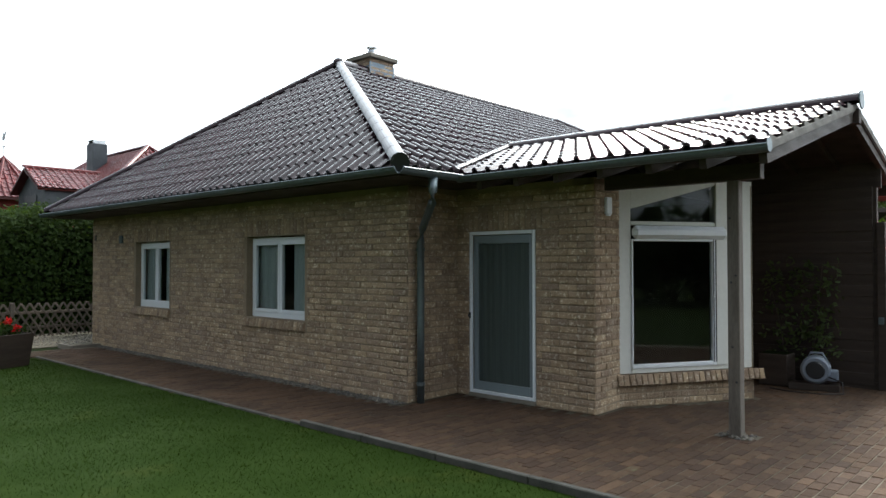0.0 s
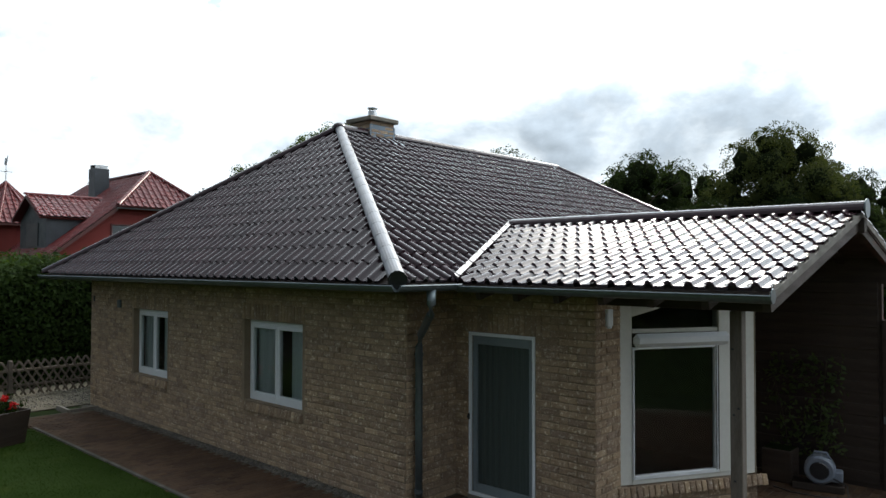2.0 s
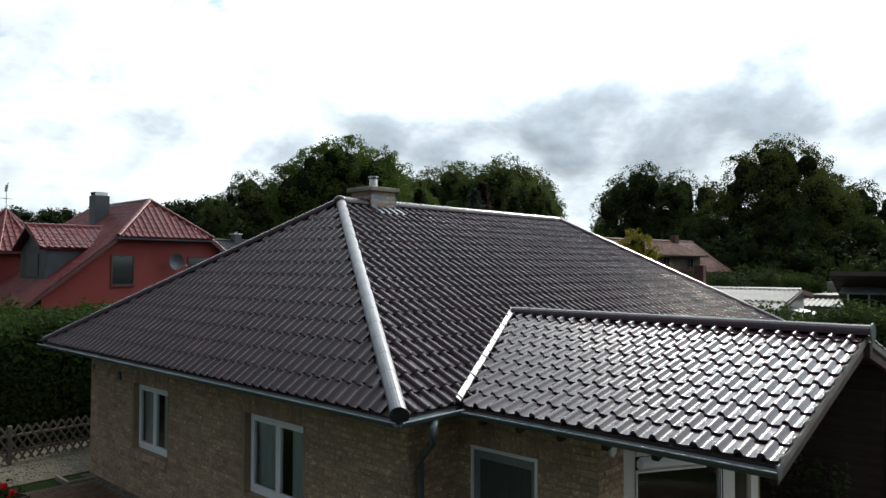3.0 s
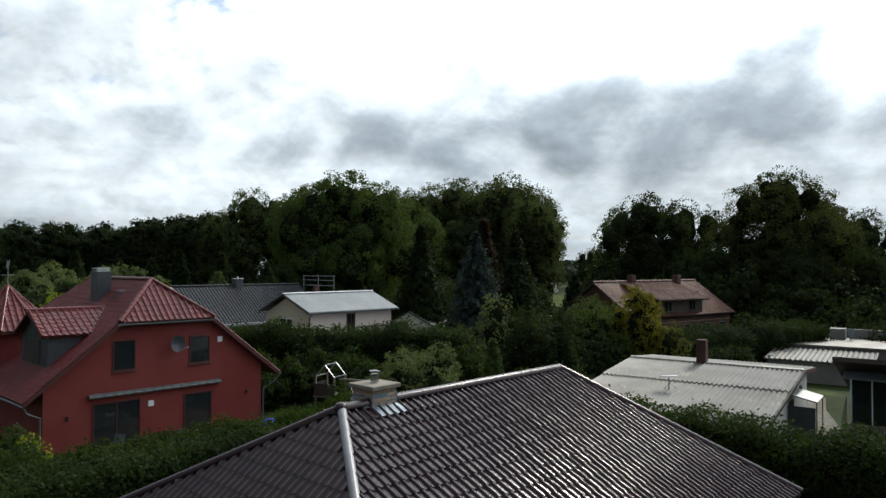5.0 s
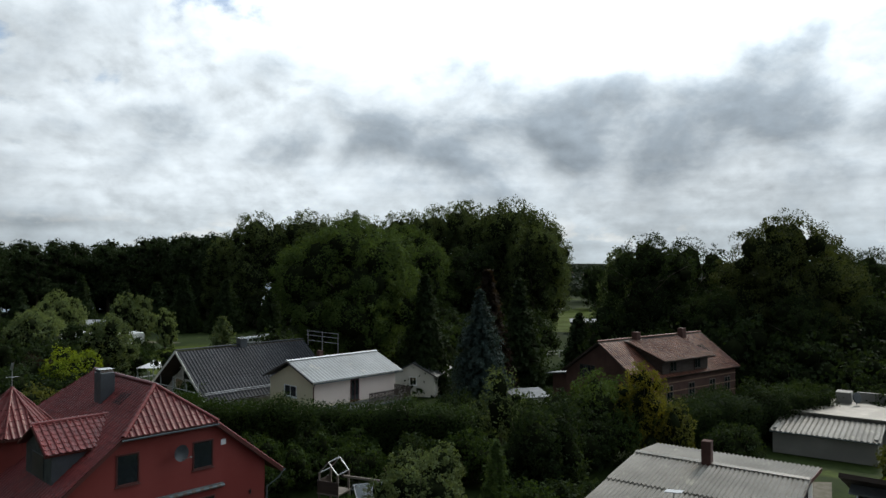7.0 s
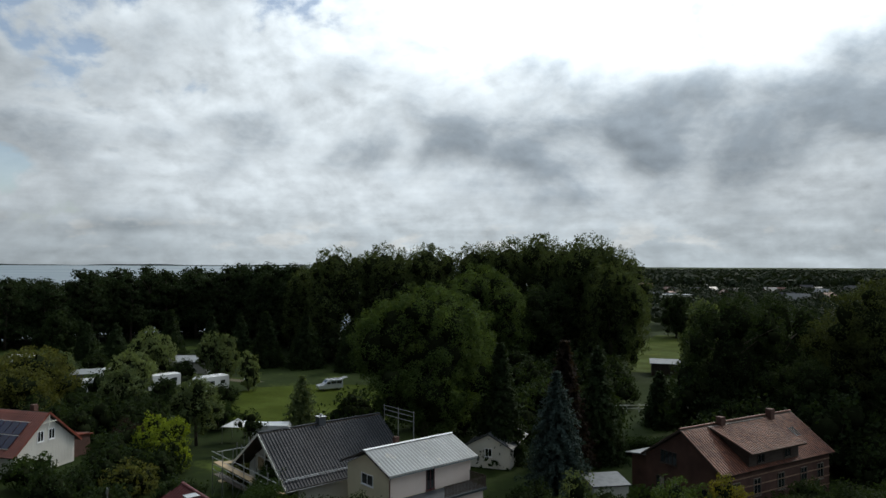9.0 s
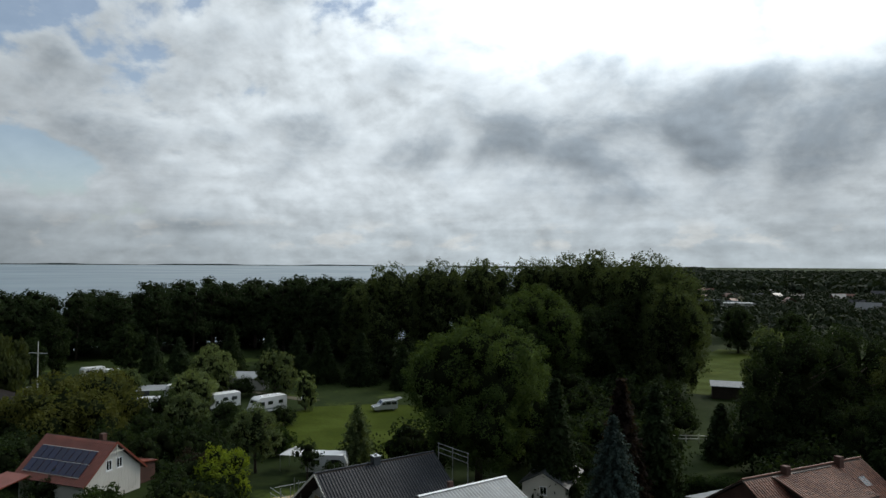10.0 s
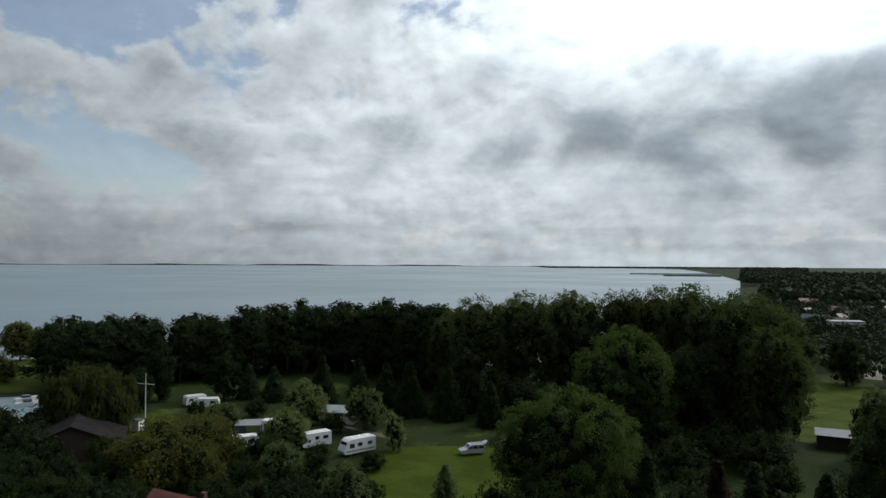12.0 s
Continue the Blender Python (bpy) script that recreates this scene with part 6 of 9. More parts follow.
# white two-storey house with a sheet roof and a balcony
white = thing("house", UV(-42.0, 27.3), "cream house with grey corrugated roof and balcony", "house")
gable_walls(white, -3.0, 3.0, 0, 8.7, 4.55, 4.7, 5.95, PLASTER_CREAM, "cream gable wall")
part("wall", Geo().box(3.0, 3.02, 0.02, 8.68, 2.8, 4.68), PLASTER_PINK, white, "pale side wall")
for side, ze in ((1, 4.86), (-1, 4.7)):
    half = 3.5
    geo = Geo()
    n = 58
    verts, faces = [], []
    for i in range(n + 1):
        y = -0.45 + 9.6 * i / n
        dz = 0.035 * (i % 2)
        verts += [(side * half, y, ze + dz), (0, y, 6.22 + dz), (side * half, y, ze + dz - 0.05), (0, y, 6.22 + dz - 0.05)]
    for i in range(n):
        a = 4 * i
        faces += [(a, a + 4, a + 5, a + 1), (a + 2, a + 6, a + 7, a + 3), (a, a + 4, a + 6, a + 2)]
    faces += [(0, 1, 3, 2), (4 * n, 4 * n + 1, 4 * n + 3, 4 * n + 2)]
    part("roof_slope", geo.add(verts, faces), SHEET, white, "grey corrugated metal roof")
part("ridge_cap", Geo().slab([(-0.18, -0.45, 6.26), (-0.18, 9.15, 6.26), (0.0, 9.15, 6.31), (0.0, -0.45, 6.31)], 0.02).slab([(0.18, -0.45, 6.26), (0.18, 9.15, 6.26), (0.0, 9.15, 6.31), (0.0, -0.45, 6.31)], 0.02), WHITE, white)
part("bargeboard", Geo().beam((3.5, -0.42, 4.8), (0, -0.42, 6.15), 0.03, 0.16).beam((-3.5, -0.42, 4.65), (0, -0.42, 6.15), 0.03, 0.16), DARKWOOD, white)
part("gutter", gutter([(3.58, -0.4, 4.78), (3.58, 9.1, 4.78)]), ZINC, white)
part("downpipe", Geo().tube([(3.5, -0.2, 4.7), (3.1, -0.05, 4.4), (3.1, -0.05, 0)], 0.05, 8), SILLRED, white)
small_window(white, Matrix.Translation((-0.9, 0, 3.3)), 1.7, 0.95, WHITE, AUTOGLASS, 1)
SX = Matrix.Rotation(radians(90), 4, "Z")
side_m = lambda y, z, x=3.03: Matrix.Translation((x, y, z)) @ SX
small_window(white, side_m(3.7, 2.85), 0.9, 1.75, SILLRED, AUTOGLASS, 1, "narrow balcony door")
small_window(white, side_m(4.6, 0.3, 3.02), 1.3, 1.8, WHITE, AUTOGLASS, 1)
part("chimney", Geo().box(-0.5, -0.1, 2.9, 3.3, 5.6, 6.75, 0.01), OLD_BRICK, white)
part("extension", Geo().box(3.02, 5.0, 4.0, 8.3, 0, 2.45), PLASTER_PINK, white)
part("balcony_deck", Geo().box(3.03, 5.3, 0.2, 8.5, 2.55, 2.75, 0.01), SLATE, white, "flat roof used as balcony")
rail = part("balcony_railing", Geo().box(3.2, 5.25, 8.38, 8.42, 3.60, 3.66).box(5.21, 5.25, 3.8, 8.4, 3.60, 3.66).box(5.21, 5.25, 3.8, 8.4, 2.95, 3.0), DARKWOOD, white, "dark wooden balcony railing")
slat = mesh_of("slat", Geo().box(-0.045, 0.045, -0.012, 0.012, 0, 0.95), DARKWOOD)
for k in range(30):
    ob = new("slat", slat)
    ob.parent = rail
    ob.matrix_local = Matrix.Translation((5.265, 3.85 + k * 0.155, 2.78)) @ pose(0, 0, 0, 0, 0, 90)
for k in range(13):
    ob = new("slat", slat)
    ob.parent = rail
    ob.matrix_local = Matrix.Translation((3.25 + k * 0.155, 8.44, 2.78))

# house under construction with scaffold
build = thing("house", UV(-51.2, 22.4), "unfinished house with anthracite tile roof", "house")
slope_pair(build, -0.4, 12.6, 5.2, 5.2, 2.9, 2.9, 6.65, TILE_GREY, 91, label="anthracite tiled slope")
gable_walls(build, -4.6, 4.6, 1.1, 12.3, 2.9, 2.9, 6.2, PLASTER_WHITE, "bare wall")
caps("ridge_cap", (0, -0.4, 6.7), (0, 12.6, 6.7), 0.11, TILE_GREY, build, "anthracite ridge tiles")
ch = part("chimney", Geo().box(-0.4, 0.3, 5.6, 6.3, 5.8, 7.25, 0.01), SLATE, build)
part("chimney_cap", Geo().box(-0.45, 0.35, 5.55, 6.35, 7.25, 7.33, 0.01).tube([(-0.05, 5.95, 7.3), (-0.05, 5.95, 7.5)], 0.12, 10), STEEL, ch)
part("gutter", gutter([(5.3, -0.4, 2.85), (5.3, 12.6, 2.85)]), PIPE, build)
part("snow_guard", Geo().tube([(4.6, -0.2, 3.5), (4.6, 12.4, 3.5)], 0.03, 6).tube([(4.6, -0.2, 3.62), (4.6, 12.4, 3.62)], 0.03, 6), PIPE, build, "pale snow guard rail")
part("bargeboard", Geo().beam((5.2, -0.4, 2.85), (0, -0.4, 6.6), 0.04, 0.2).beam((-5.2, -0.4, 2.85), (0, -0.4, 6.6), 0.04, 0.2), CREAM, build)
for x in (-2.9, -1.5, -0.1, 1.3, 2.7):
    part("timber_post", Geo().box(x, x + 0.12, 1.0, 1.12, 2.6, 6.25 - abs(x + 0.06) * 0.72, 0.006), CREAM, build)
part("timber_beam", Geo().box(-3.2, 3.4, 0.98, 1.08, 3.9, 4.02, 0.005).box(-2.0, 2.0, 0.98, 1.08, 4.9, 5.0, 0.005), CREAM, build)
for x0, x1, z0, z1, mt in ((-1.3, -0.1, 2.7, 4.7, AUTOGLASS), (0.05, 1.25, 2.7, 4.7, AUTOGLASS), (1.45, 2.6, 2.7, 3.9, AUTOGLASS), (-2.75, -1.5, 2.7, 3.9, TIMBER)):
    part("gable_panel", Geo().box(x0, x1, 1.04, 1.07, z0, z1), mt, build)
scaffold = thing("scaffold", UV(-51.2, 20.6), "metal scaffold with timber decks round a building site", "scaffold")
for x in (-6.2, -4.0, -1.8, 0.4, 2.6, 4.8, 6.0):
    for y in (0.0, 1.0):
        part("standard", Geo().tube([(x, y, 0), (x, y, 4.6 if abs(x) < 5 else 3.6)], 0.035, 6), PIPE, scaffold)
for z in (2.0, 3.1):
    part("deck", Geo().box(-6.3, 6.1, 0.1, 0.9, z - 0.05, z, 0.005), TIMBER if z > 3 else GREYWOOD, scaffold, "plank deck")
    part("ledger", Geo().tube([(-6.4, 0, z + 1.0), (6.2, 0, z + 1.0)], 0.028, 6), PIPE, scaffold)
    part("ledger", Geo().tube([(-6.4, 0, z + 0.5), (6.2, 0, z + 0.5)], 0.028, 6), PIPE, scaffold)
for x in (-6.2, -1.8, 2.6):
    part("brace", Geo().tube([(x, 0, 0.2), (x + 2.2, 0, 3.0)], 0.025, 6), PIPE, scaffold)
for y in (3.0, 6.5, 10.0, 13.5):
    for x in (-7.6, -6.6):
        part("standard", Geo().tube([(x, y, 0), (x, y, 4.2)], 0.035, 6), PIPE, scaffold)
part("deck", Geo().box(-7.5, -6.7, 1.0, 14, 2.55, 2.6).box(-7.5, -6.7, 1.0, 14, 0.9, 0.95), TIMBER, scaffold, "plank deck")
part("ledger", Geo().tube([(-7.6, 1, 3.6), (-7.6, 14, 3.6)], 0.028, 6), PIPE, scaffold)
for x in (0.3, 2.6, 5.0):
    part("standard", Geo().tube([(x, 14.8, 0), (x, 14.8, 7.6)], 0.035, 6), PIPE, scaffold)
for z in (6.6, 7.1, 7.5):
    part("ledger", Geo().tube([(0.2, 14.8, z), (5.1, 14.8, z)], 0.028, 6), PIPE, scaffold)

# old brick house with a long dormer
old = thing("house", UV(-27.5, 50.7, -9.5), "old red brick house with brown tile roof", "house")
slope_pair(old, -0.3, 15.9, 4.5, 4.5, 3.95, 3.95, 7.0, TILE_BROWN, 95, label="brown tiled slope")
gable_walls(old, -4.1, 4.1, 0, 15.6, 4.0, 4.0, 6.75, OLD_BRICK, "dark red brick wall")
caps("ridge_cap", (0, -0.3, 7.05), (0, 15.9, 7.05), 0.11, TILE_BROWN, old, "brown ridge tiles")
band = Geo()
for z in (0.9, 1.7, 2.5, 3.3):
    band.box(4.1, 4.14, 0, 15.6, z, z + 0.10)
part("brick_band", band, surf("pale_brick_band", (0.24, 0.15, 0.10), (0.15, 0.09, 0.06), rough=0.9, big=1, fine=20), old)
for x, z, w, h in ((-2.4, 3.6, 1.9, 1.2),):
    small_window(old, Matrix.Translation((x, 0, z)), w, h, DARKWOOD, AUTOGLASS, 3, "wide dark gable window with bars")
for x in (-2.9, -1.2, 1.9):
    small_window(old, Matrix.Translation((x, 0, 0.7)), 1.0, 1.7, DARKWOOD, AUTOGLASS, 0, "tall dark window")
for y, w in ((1.4, 1.0), (4.2, 1.0), (7.6, 1.0), (11.0, 1.0), (13.6, 1.0)):
    small_window(old, Matrix.Translation((4.12, y, 1.6)) @ SX, w, 1.5, GREYWOOD, AUTOGLASS, 1)
dorm = part("dormer", Geo().add([(x, y, z) for y in (3.5, 10.6) for x, z in ((0.6, 6.4), (4.2, 4.0), (4.2, 5.45))], [(0, 1, 2), (3, 4, 5), (1, 4, 5, 2), (0, 3, 5, 2)]), DARKWOOD, old, "long dormer with dark boarding")
slab = part("dormer_slope", Geo().slab([(4.8, 3.1, 5.45), (4.8, 11.0, 5.45), (0.3, 11.0, 6.95), (0.3, 3.1, 6.95)], 0.12), DARKWOOD, dorm)
tiled(slab, slope_matrix((4.8, 3.1, 5.47), (1, 0), 1.5, 4.5), 13, lambda t: [(0, 7.9)], 97, material=TILE_BROWN, course=0.345, wide=0.30, scale=1.5)
for y in (4.6, 8.4):
    small_window(dorm, Matrix.Translation((4.22, y, 4.35)) @ SX, 1.0, 0.95, DARKWOOD, AUTOGLASS, 1)
for y in (4.6, 11.9):
    part("chimney", Geo().box(0.0, 0.6, y, y + 0.6, 6.4, 7.65, 0.01), OLD_BRICK, old)
grate = Geo().tube([(0.6, 5.5, 6.98), (0.6, 10.4, 6.98)], 0.03, 5)
for k in range(14):
    grate.tube([(0.45, 5.6 + k * 0.36, 6.95), (0.75, 5.7 + k * 0.36, 7.02)], 0.03, 5)
part("roof_grate", grate, BLACK, old)
part("skylight", Geo().slab([(1.6, 12.9, 6.0), (1.6, 13.8, 6.0), (2.5, 13.8, 5.38), (2.5, 12.9, 5.38)], 0.03), AUTOGLASS, old)
part("annexe", Geo().box(-7.3, -4.12, 1.5, 8, 0, 3.2), OLD_BRICK, old)
part("annexe_roof", Geo().slab([(-7.7, 1.0, 3.2), (-4.1, 1.0, 3.7), (-4.1, 8.4, 3.7), (-7.7, 8.4, 3.2)], 0.1), SHEET, old)

# long shed with a corrugated fibre-cement roof
shed = thing("shed", UV(-13.6, 31.3, 7.8), "low shed with pale corrugated fibre-cement roof", "shed")


def corrugated(y0, z0, y1, z1, x0, x1, pitch=0.23):
    n = int((x1 - x0) / pitch * 4)
    verts, faces = [], []
    for i in range(n + 1):
        x = x0 + (x1 - x0) * i / n
        dz = 0.05 * math.sin(i * math.pi / 2)
        for y, z in ((y0, z0), (y1, z1)):
            verts += [(x, y, z + dz), (x, y, z + dz - 0.02)]
    for i in range(n):
        a = 4 * i
        faces += [(a, a + 4, a + 6, a + 2), (a + 1, a + 5, a + 7, a + 3), (a, a + 4, a + 5, a + 1), (a + 2, a + 6, a + 7, a + 3)]
    faces += [(0, 2, 3, 1), (4 * n, 4 * n + 2, 4 * n + 3, 4 * n + 1)]
    return Geo().add(verts, faces)


for k, (a, za, b, zb) in enumerate(((-11.6, 1.98, -8.3, 2.38), (-8.5, 2.42, -4.2, 2.86), (-4.4, 2.90, 0.0, 3.32))):
    part("roof_sheet", corrugated(a, za, b, zb, 0, 9.0), FIBRE, shed, "weathered corrugated sheets")
part("roof_sheet", corrugated(0.0, 3.32, 3.8, 3.02, 0, 9.0), FIBRE, shed, "weathered corrugated sheets")
part("ridge_cap", Geo().slab([(0, -0.25, 3.36), (9.0, -0.25, 3.36), (9.0, 0, 3.41), (0, 0, 3.41)], 0.02).slab([(0, 0.25, 3.36), (9.0, 0.25, 3.36), (9.0, 0, 3.41), (0, 0, 3.41)], 0.02), FIBRE, shed)
for k in range(50):
    part("screw", Geo().tube([(0.1 + k * 0.178, -0.30, 3.33), (0.1 + k * 0.178, -0.30, 3.38)], 0.025, 5), ZINC, shed) if k % 2 else None
part("wall", Geo().add([(8.6, -11.2, 0), (8.6, 3.5, 0), (8.6, 3.5, 2.95), (8.6, 0, 3.22), (8.6, -11.2, 1.92), (8.3, -11.2, 0), (8.3, 3.5, 0), (8.3, 3.5, 2.95), (8.3, 0, 3.22), (8.3, -11.2, 1.92)],
                       [(0, 1, 2, 3, 4), (5, 6, 7, 8, 9), (0, 1, 6, 5), (1, 2, 7, 6), (2, 3, 8, 7), (3, 4, 9, 8), (4, 0, 5, 9)]), PLASTER_WHITE, shed, "white rendered gable wall")
part("wall", Geo().box(0.3, 8.3, -11.2, -10.9, 0, 1.9).box(0.3, 8.3, 3.2, 3.5, 0, 2.9).box(0.3, 0.6, -10.9, 3.2, 0, 2.0), PLASTER_WHITE, shed)
part("fascia", Geo().beam((9.02, 0, 3.2), (9.02, 3.8, 2.92), 0.03, 0.22), SILLRED, shed, "red-brown fascia board")
part("fascia", Geo().beam((9.02, -11.6, 1.9), (9.02, 0, 3.2), 0.03, 0.16), DARKWOOD, shed)
part("chimney", Geo().box(3.75, 4.25, -0.35, 0.15, 3.0, 4.55, 0.01), OLD_BRICK, shed, "square red brick chimney")
can = part("canopy", Geo().slab([(8.6, -2.6, 2.5), (9.9, -2.6, 2.2), (9.9, -0.4, 2.2), (8.6, -0.4, 2.5)], 0.06), SHEET, shed, "small sheet-metal canopy over a door")
for y in (-2.5, -0.5):
    part("canopy_post", Geo().tube([(9.85, y, 2.15), (9.85, y, 0)], 0.03, 6), SLATE, can)
part("canopy_side", Geo().box(8.62, 9.8, -2.52, -2.48, 0.1, 1.9), SLATE, can)
part("door", Geo().box(8.6, 8.66, -2.0, -1.0, 0.0, 2.0, 0.01), DARKWOOD, shed)
small_window(shed, Matrix.Translation((8.62, 0.9, 1.9)) @ SX, 0.6, 0.45, SLATE, AUTOGLASS, 0)
part("antenna", Geo().tube([(4.0, -5.9, 2.7), (4.0, -5.9, 3.25)], 0.03, 6).slab([(3.6, -6.1, 3.28), (4.4, -6.1, 3.36), (4.4, -5.6, 3.36), (3.6, -5.6, 3.28)], 0.03).tube([(3.8, -5.9, 2.7), (4.0, -5.9, 3.0), (4.3, -5.7, 2.75)], 0.02, 5), PIPE, shed, "flat aerial on a tripod")

# flat garages
gar = thing("garage", Matrix.Translation((1.6, 3.2, -0.62)) @ UV(-11.3, 46.6, 8), "grey flat-roofed garages with corrugated roofs", "garage")
part("roof_sheet", corrugated(-0.2, 2.25, 5.0, 2.6, -0.2, 7.0, 0.35), FIBRE, gar, "corrugated garage roof")
part("wall", Geo().box(0, 6.8, 0, 0.25, 0, 2.2).box(0, 0.25, 0.25, 5, 0, 2.4).box(6.55, 6.8, 0.25, 5, 0, 2.4).box(0.25, 6.55, 4.75, 5, 0, 2.5), PLASTER_GREY, gar, "grey rendered wall")
part("flat_roof", Geo().box(-0.3, 14, 5.0, 13, 2.75, 2.9, 0.01), FIBRE, gar, "pale flat roof")
part("wall", Geo().box(0, 13.7, 5.2, 12.8, 0, 2.75), PLASTER_GREY, gar)
part("parapet", Geo().box(4.5, 14, 12.5, 12.8, 2.9, 3.7).box(3.0, 4.2, 11.0, 12.4, 2.9, 3.8), PLASTER_GREY, gar)
part("satellite_dish", Geo().tube([(4.6, 10.6, 3.5), (4.68, 10.55, 3.52)], 0.45, 14).tube([(4.6, 10.7, 2.9), (4.6, 10.7, 3.5)], 0.03, 6), SLATE, gar, "grey satellite dish")
part("gutter", gutter([(-0.2, -0.27, 2.2), (7.0, -0.27, 2.2)]), ZINC, gar)

# brick building with steps
bb = thing("house", UV(-2.6, 31.6, 4) @ Matrix.Diagonal((1, 1, 1.38, 1)), "small dark brick building with steps and glazed porch", "house")
part("wall", Geo().box(0, 7, 2.2, 4.0, 0, 1.65).box(1.9, 7, 0.25, 2.2, 0, 2.2).box(1.9, 7, 0, 0.25, 0, 2.85), OLD_BRICK, bb, "dark red brick wall")
part("roof_slope", Geo().slab([(-0.5, -0.4, 3.1), (7.4, -0.4, 3.1), (7.4, 4.3, 1.65), (-0.5, 4.3, 1.65)], 0.16), DARKWOOD, bb, "low dark roof")
canopy = part("porch_roof", Geo().slab([(2.4, -1.5, 2.35), (7.4, -1.5, 2.35), (7.4, -0.02, 2.95), (2.4, -0.02, 2.95)], 0.1), DARKWOOD, bb, "brown tiled porch roof")
tiled(canopy, slope_matrix((2.4, -1.5, 2.37), (0, -1), 0.6, 1.48), 4, lambda t: [(0, 5.0)], 102, material=TILE_BROWN, course=0.345, wide=0.30, scale=1.5)
part("awning", Geo().slab([(-0.2, 0.2, 2.35), (1.95, 0.2, 2.35), (1.95, 1.05, 2.6), (-0.2, 1.05, 2.6)], 0.05), SHEET, bb, "pale flat awning over the steps")
part("porch_frame", Geo().box(0.0, 0.08, 1.0, 1.08, 0.7, 2.7).box(1.8, 1.88, 1.0, 1.08, 0.7, 2.7).box(0.0, 1.88, 1.0, 1.08, 2.6, 2.7).box(0.9, 0.96, 1.0, 1.08, 0.7, 2.6), WHITE, bb)
part("pane", Geo().box(0.08, 0.9, 1.03, 1.05, 0.7, 2.6).box(0.96, 1.8, 1.03, 1.05, 0.7, 2.6), AUTOGLASS, bb)
for k in range(4):
    part("step", Geo().box(-0.1, 1.9, 1.0 - (k + 1) * 0.3, 1.0 - k * 0.3, 0, 0.7 - k * 0.175, 0.01), CONCRETE, bb)
rail = Geo().tube([(-0.15, -0.3, 0.9), (-0.15, 1.0, 1.6)], 0.02, 6)
for k in range(5):
    rail.tube([(-0.15, -0.3 + k * 0.32, 0), (-0.15, -0.3 + k * 0.32, 0.9 + k * 0.17)], 0.014, 5)
part("handrail", rail, BLACK, bb)

# white cottage and low sheds further back
cot = thing("cottage", UV(-47.5, 46.5, 30), "small white cottage with grey roof behind trees", "house")
gable_walls(cot, -2.3, 2.3, 0, 7, 2.3, 2.3, 3.5, PLASTER_WHITE, "white gable wall")
slope_pair(cot, -0.2, 7.2, 2.7, 2.7, 2.2, 2.2, 3.65, TILE_GREY, 98, tiles=False, deck_mat=SLATE)
small_window(cot, Matrix.Translation((-0.4, 0, 1.2)), 0.8, 0.9, WHITE, AUTOGLASS, 1)
copy_thing(cot, AT(33.5, 221, 60))
hut = thing("garden_shed", UV(-32.3, 44.6, 60), "grey garden shed with felt roof", "shed")
part("wall", Geo().box(0, 3.2, 0, 2.6, 0, 2.1), PLASTER_WHITE, hut)
part("roof_slope", Geo().slab([(-0.2, -0.2, 2.1), (3.4, -0.2, 2.1), (3.4, 2.8, 2.45), (-0.2, 2.8, 2.45)], 0.08), SLATE, hut)

# wooden house with solar panels
sol = thing("house", Matrix.Translation((-49.6, 68.2, 0)) @ pose(0, 0, 0, 0, 0, 80), "white boarded house with solar panels on its roof", "house")
slope_pair(sol, -0.4, 10.0, 4.3, 4.3, 2.3, 2.3, 6.0, ORANGE_TILE, 99, label="red-brown tiled slope")
gable_walls(sol, -3.7, 3.7, 0, 9.6, 2.6, 2.6, 5.7, PLASTER_WHITE, "white boarded gable")
for k in range(36):
    x = -3.6 + k * 0.2
    part("cover_strip", Geo().box(x, x + 0.02, -0.03, 0.0, 0.3, 5.5 - abs(x) * 0.83), CREAM, sol)
part("bargeboard", Geo().beam((4.3, -0.42, 2.25), (0, -0.42, 5.98), 0.04, 0.2).beam((-4.3, -0.42, 2.25), (0, -0.42, 5.98), 0.04, 0.2), ORANGE_TILE, sol)
part("gable_truss", Geo().beam((-1.0, -0.36, 5.0), (1.0, -0.36, 5.0), 0.06, 0.1).beam((0, -0.36, 4.6), (0, -0.36, 5.8), 0.06, 0.1), CREAM, sol)
for x in (-1.15, 0.25):
    small_window(sol, Matrix.Translation((x, -0.02, 3.1)), 0.8, 1.1, WHITE, AUTOGLASS, 1)
part("chimney", Geo().box(0.3, 0.85, 2.0, 2.55, 5.2, 6.55, 0.01), OLD_BRICK, sol)
nrm = Vector((-3.7, 0, 4.3)).normalized()
panel = mesh_of("solar_panel", Geo().box(-0.46, 0.46, -0.77, 0.77, 0.0, 0.04), SOLAR)
slope_m = slope_matrix((-4.3, 10.0, 2.3), (-1, 0), 3.7, 4.3)
for r in range(2):
    for k in range(8):
        ob = new("solar_panel", panel)
        ob.parent, ob.matrix_local = sol, slope_m @ Matrix.Translation((1.4 + k * 1.02, 1.7 + r * 1.66, 0.13))
part("panel_frame", Geo().box(0.9, 9.1, 0.87, 0.91, 0.09, 0.14, 0, slope_m).box(0.9, 9.1, 2.51, 2.55, 0.09, 0.14, 0, slope_m).box(0.9, 9.1, 4.17, 4.21, 0.09, 0.14, 0, slope_m), CREAM, sol)
part("porch_roof", Geo().slab([(-7.6, 7.5, 2.2), (-4.0, 7.5, 2.7), (-4.0, 11, 2.7), (-7.6, 11, 2.2)], 0.12), ORANGE_TILE, sol, "orange tiled porch roof")
part("annexe", Geo().box(4.0, 7.0, 1, 6, 0, 2.3), OLD_BRICK, sol)
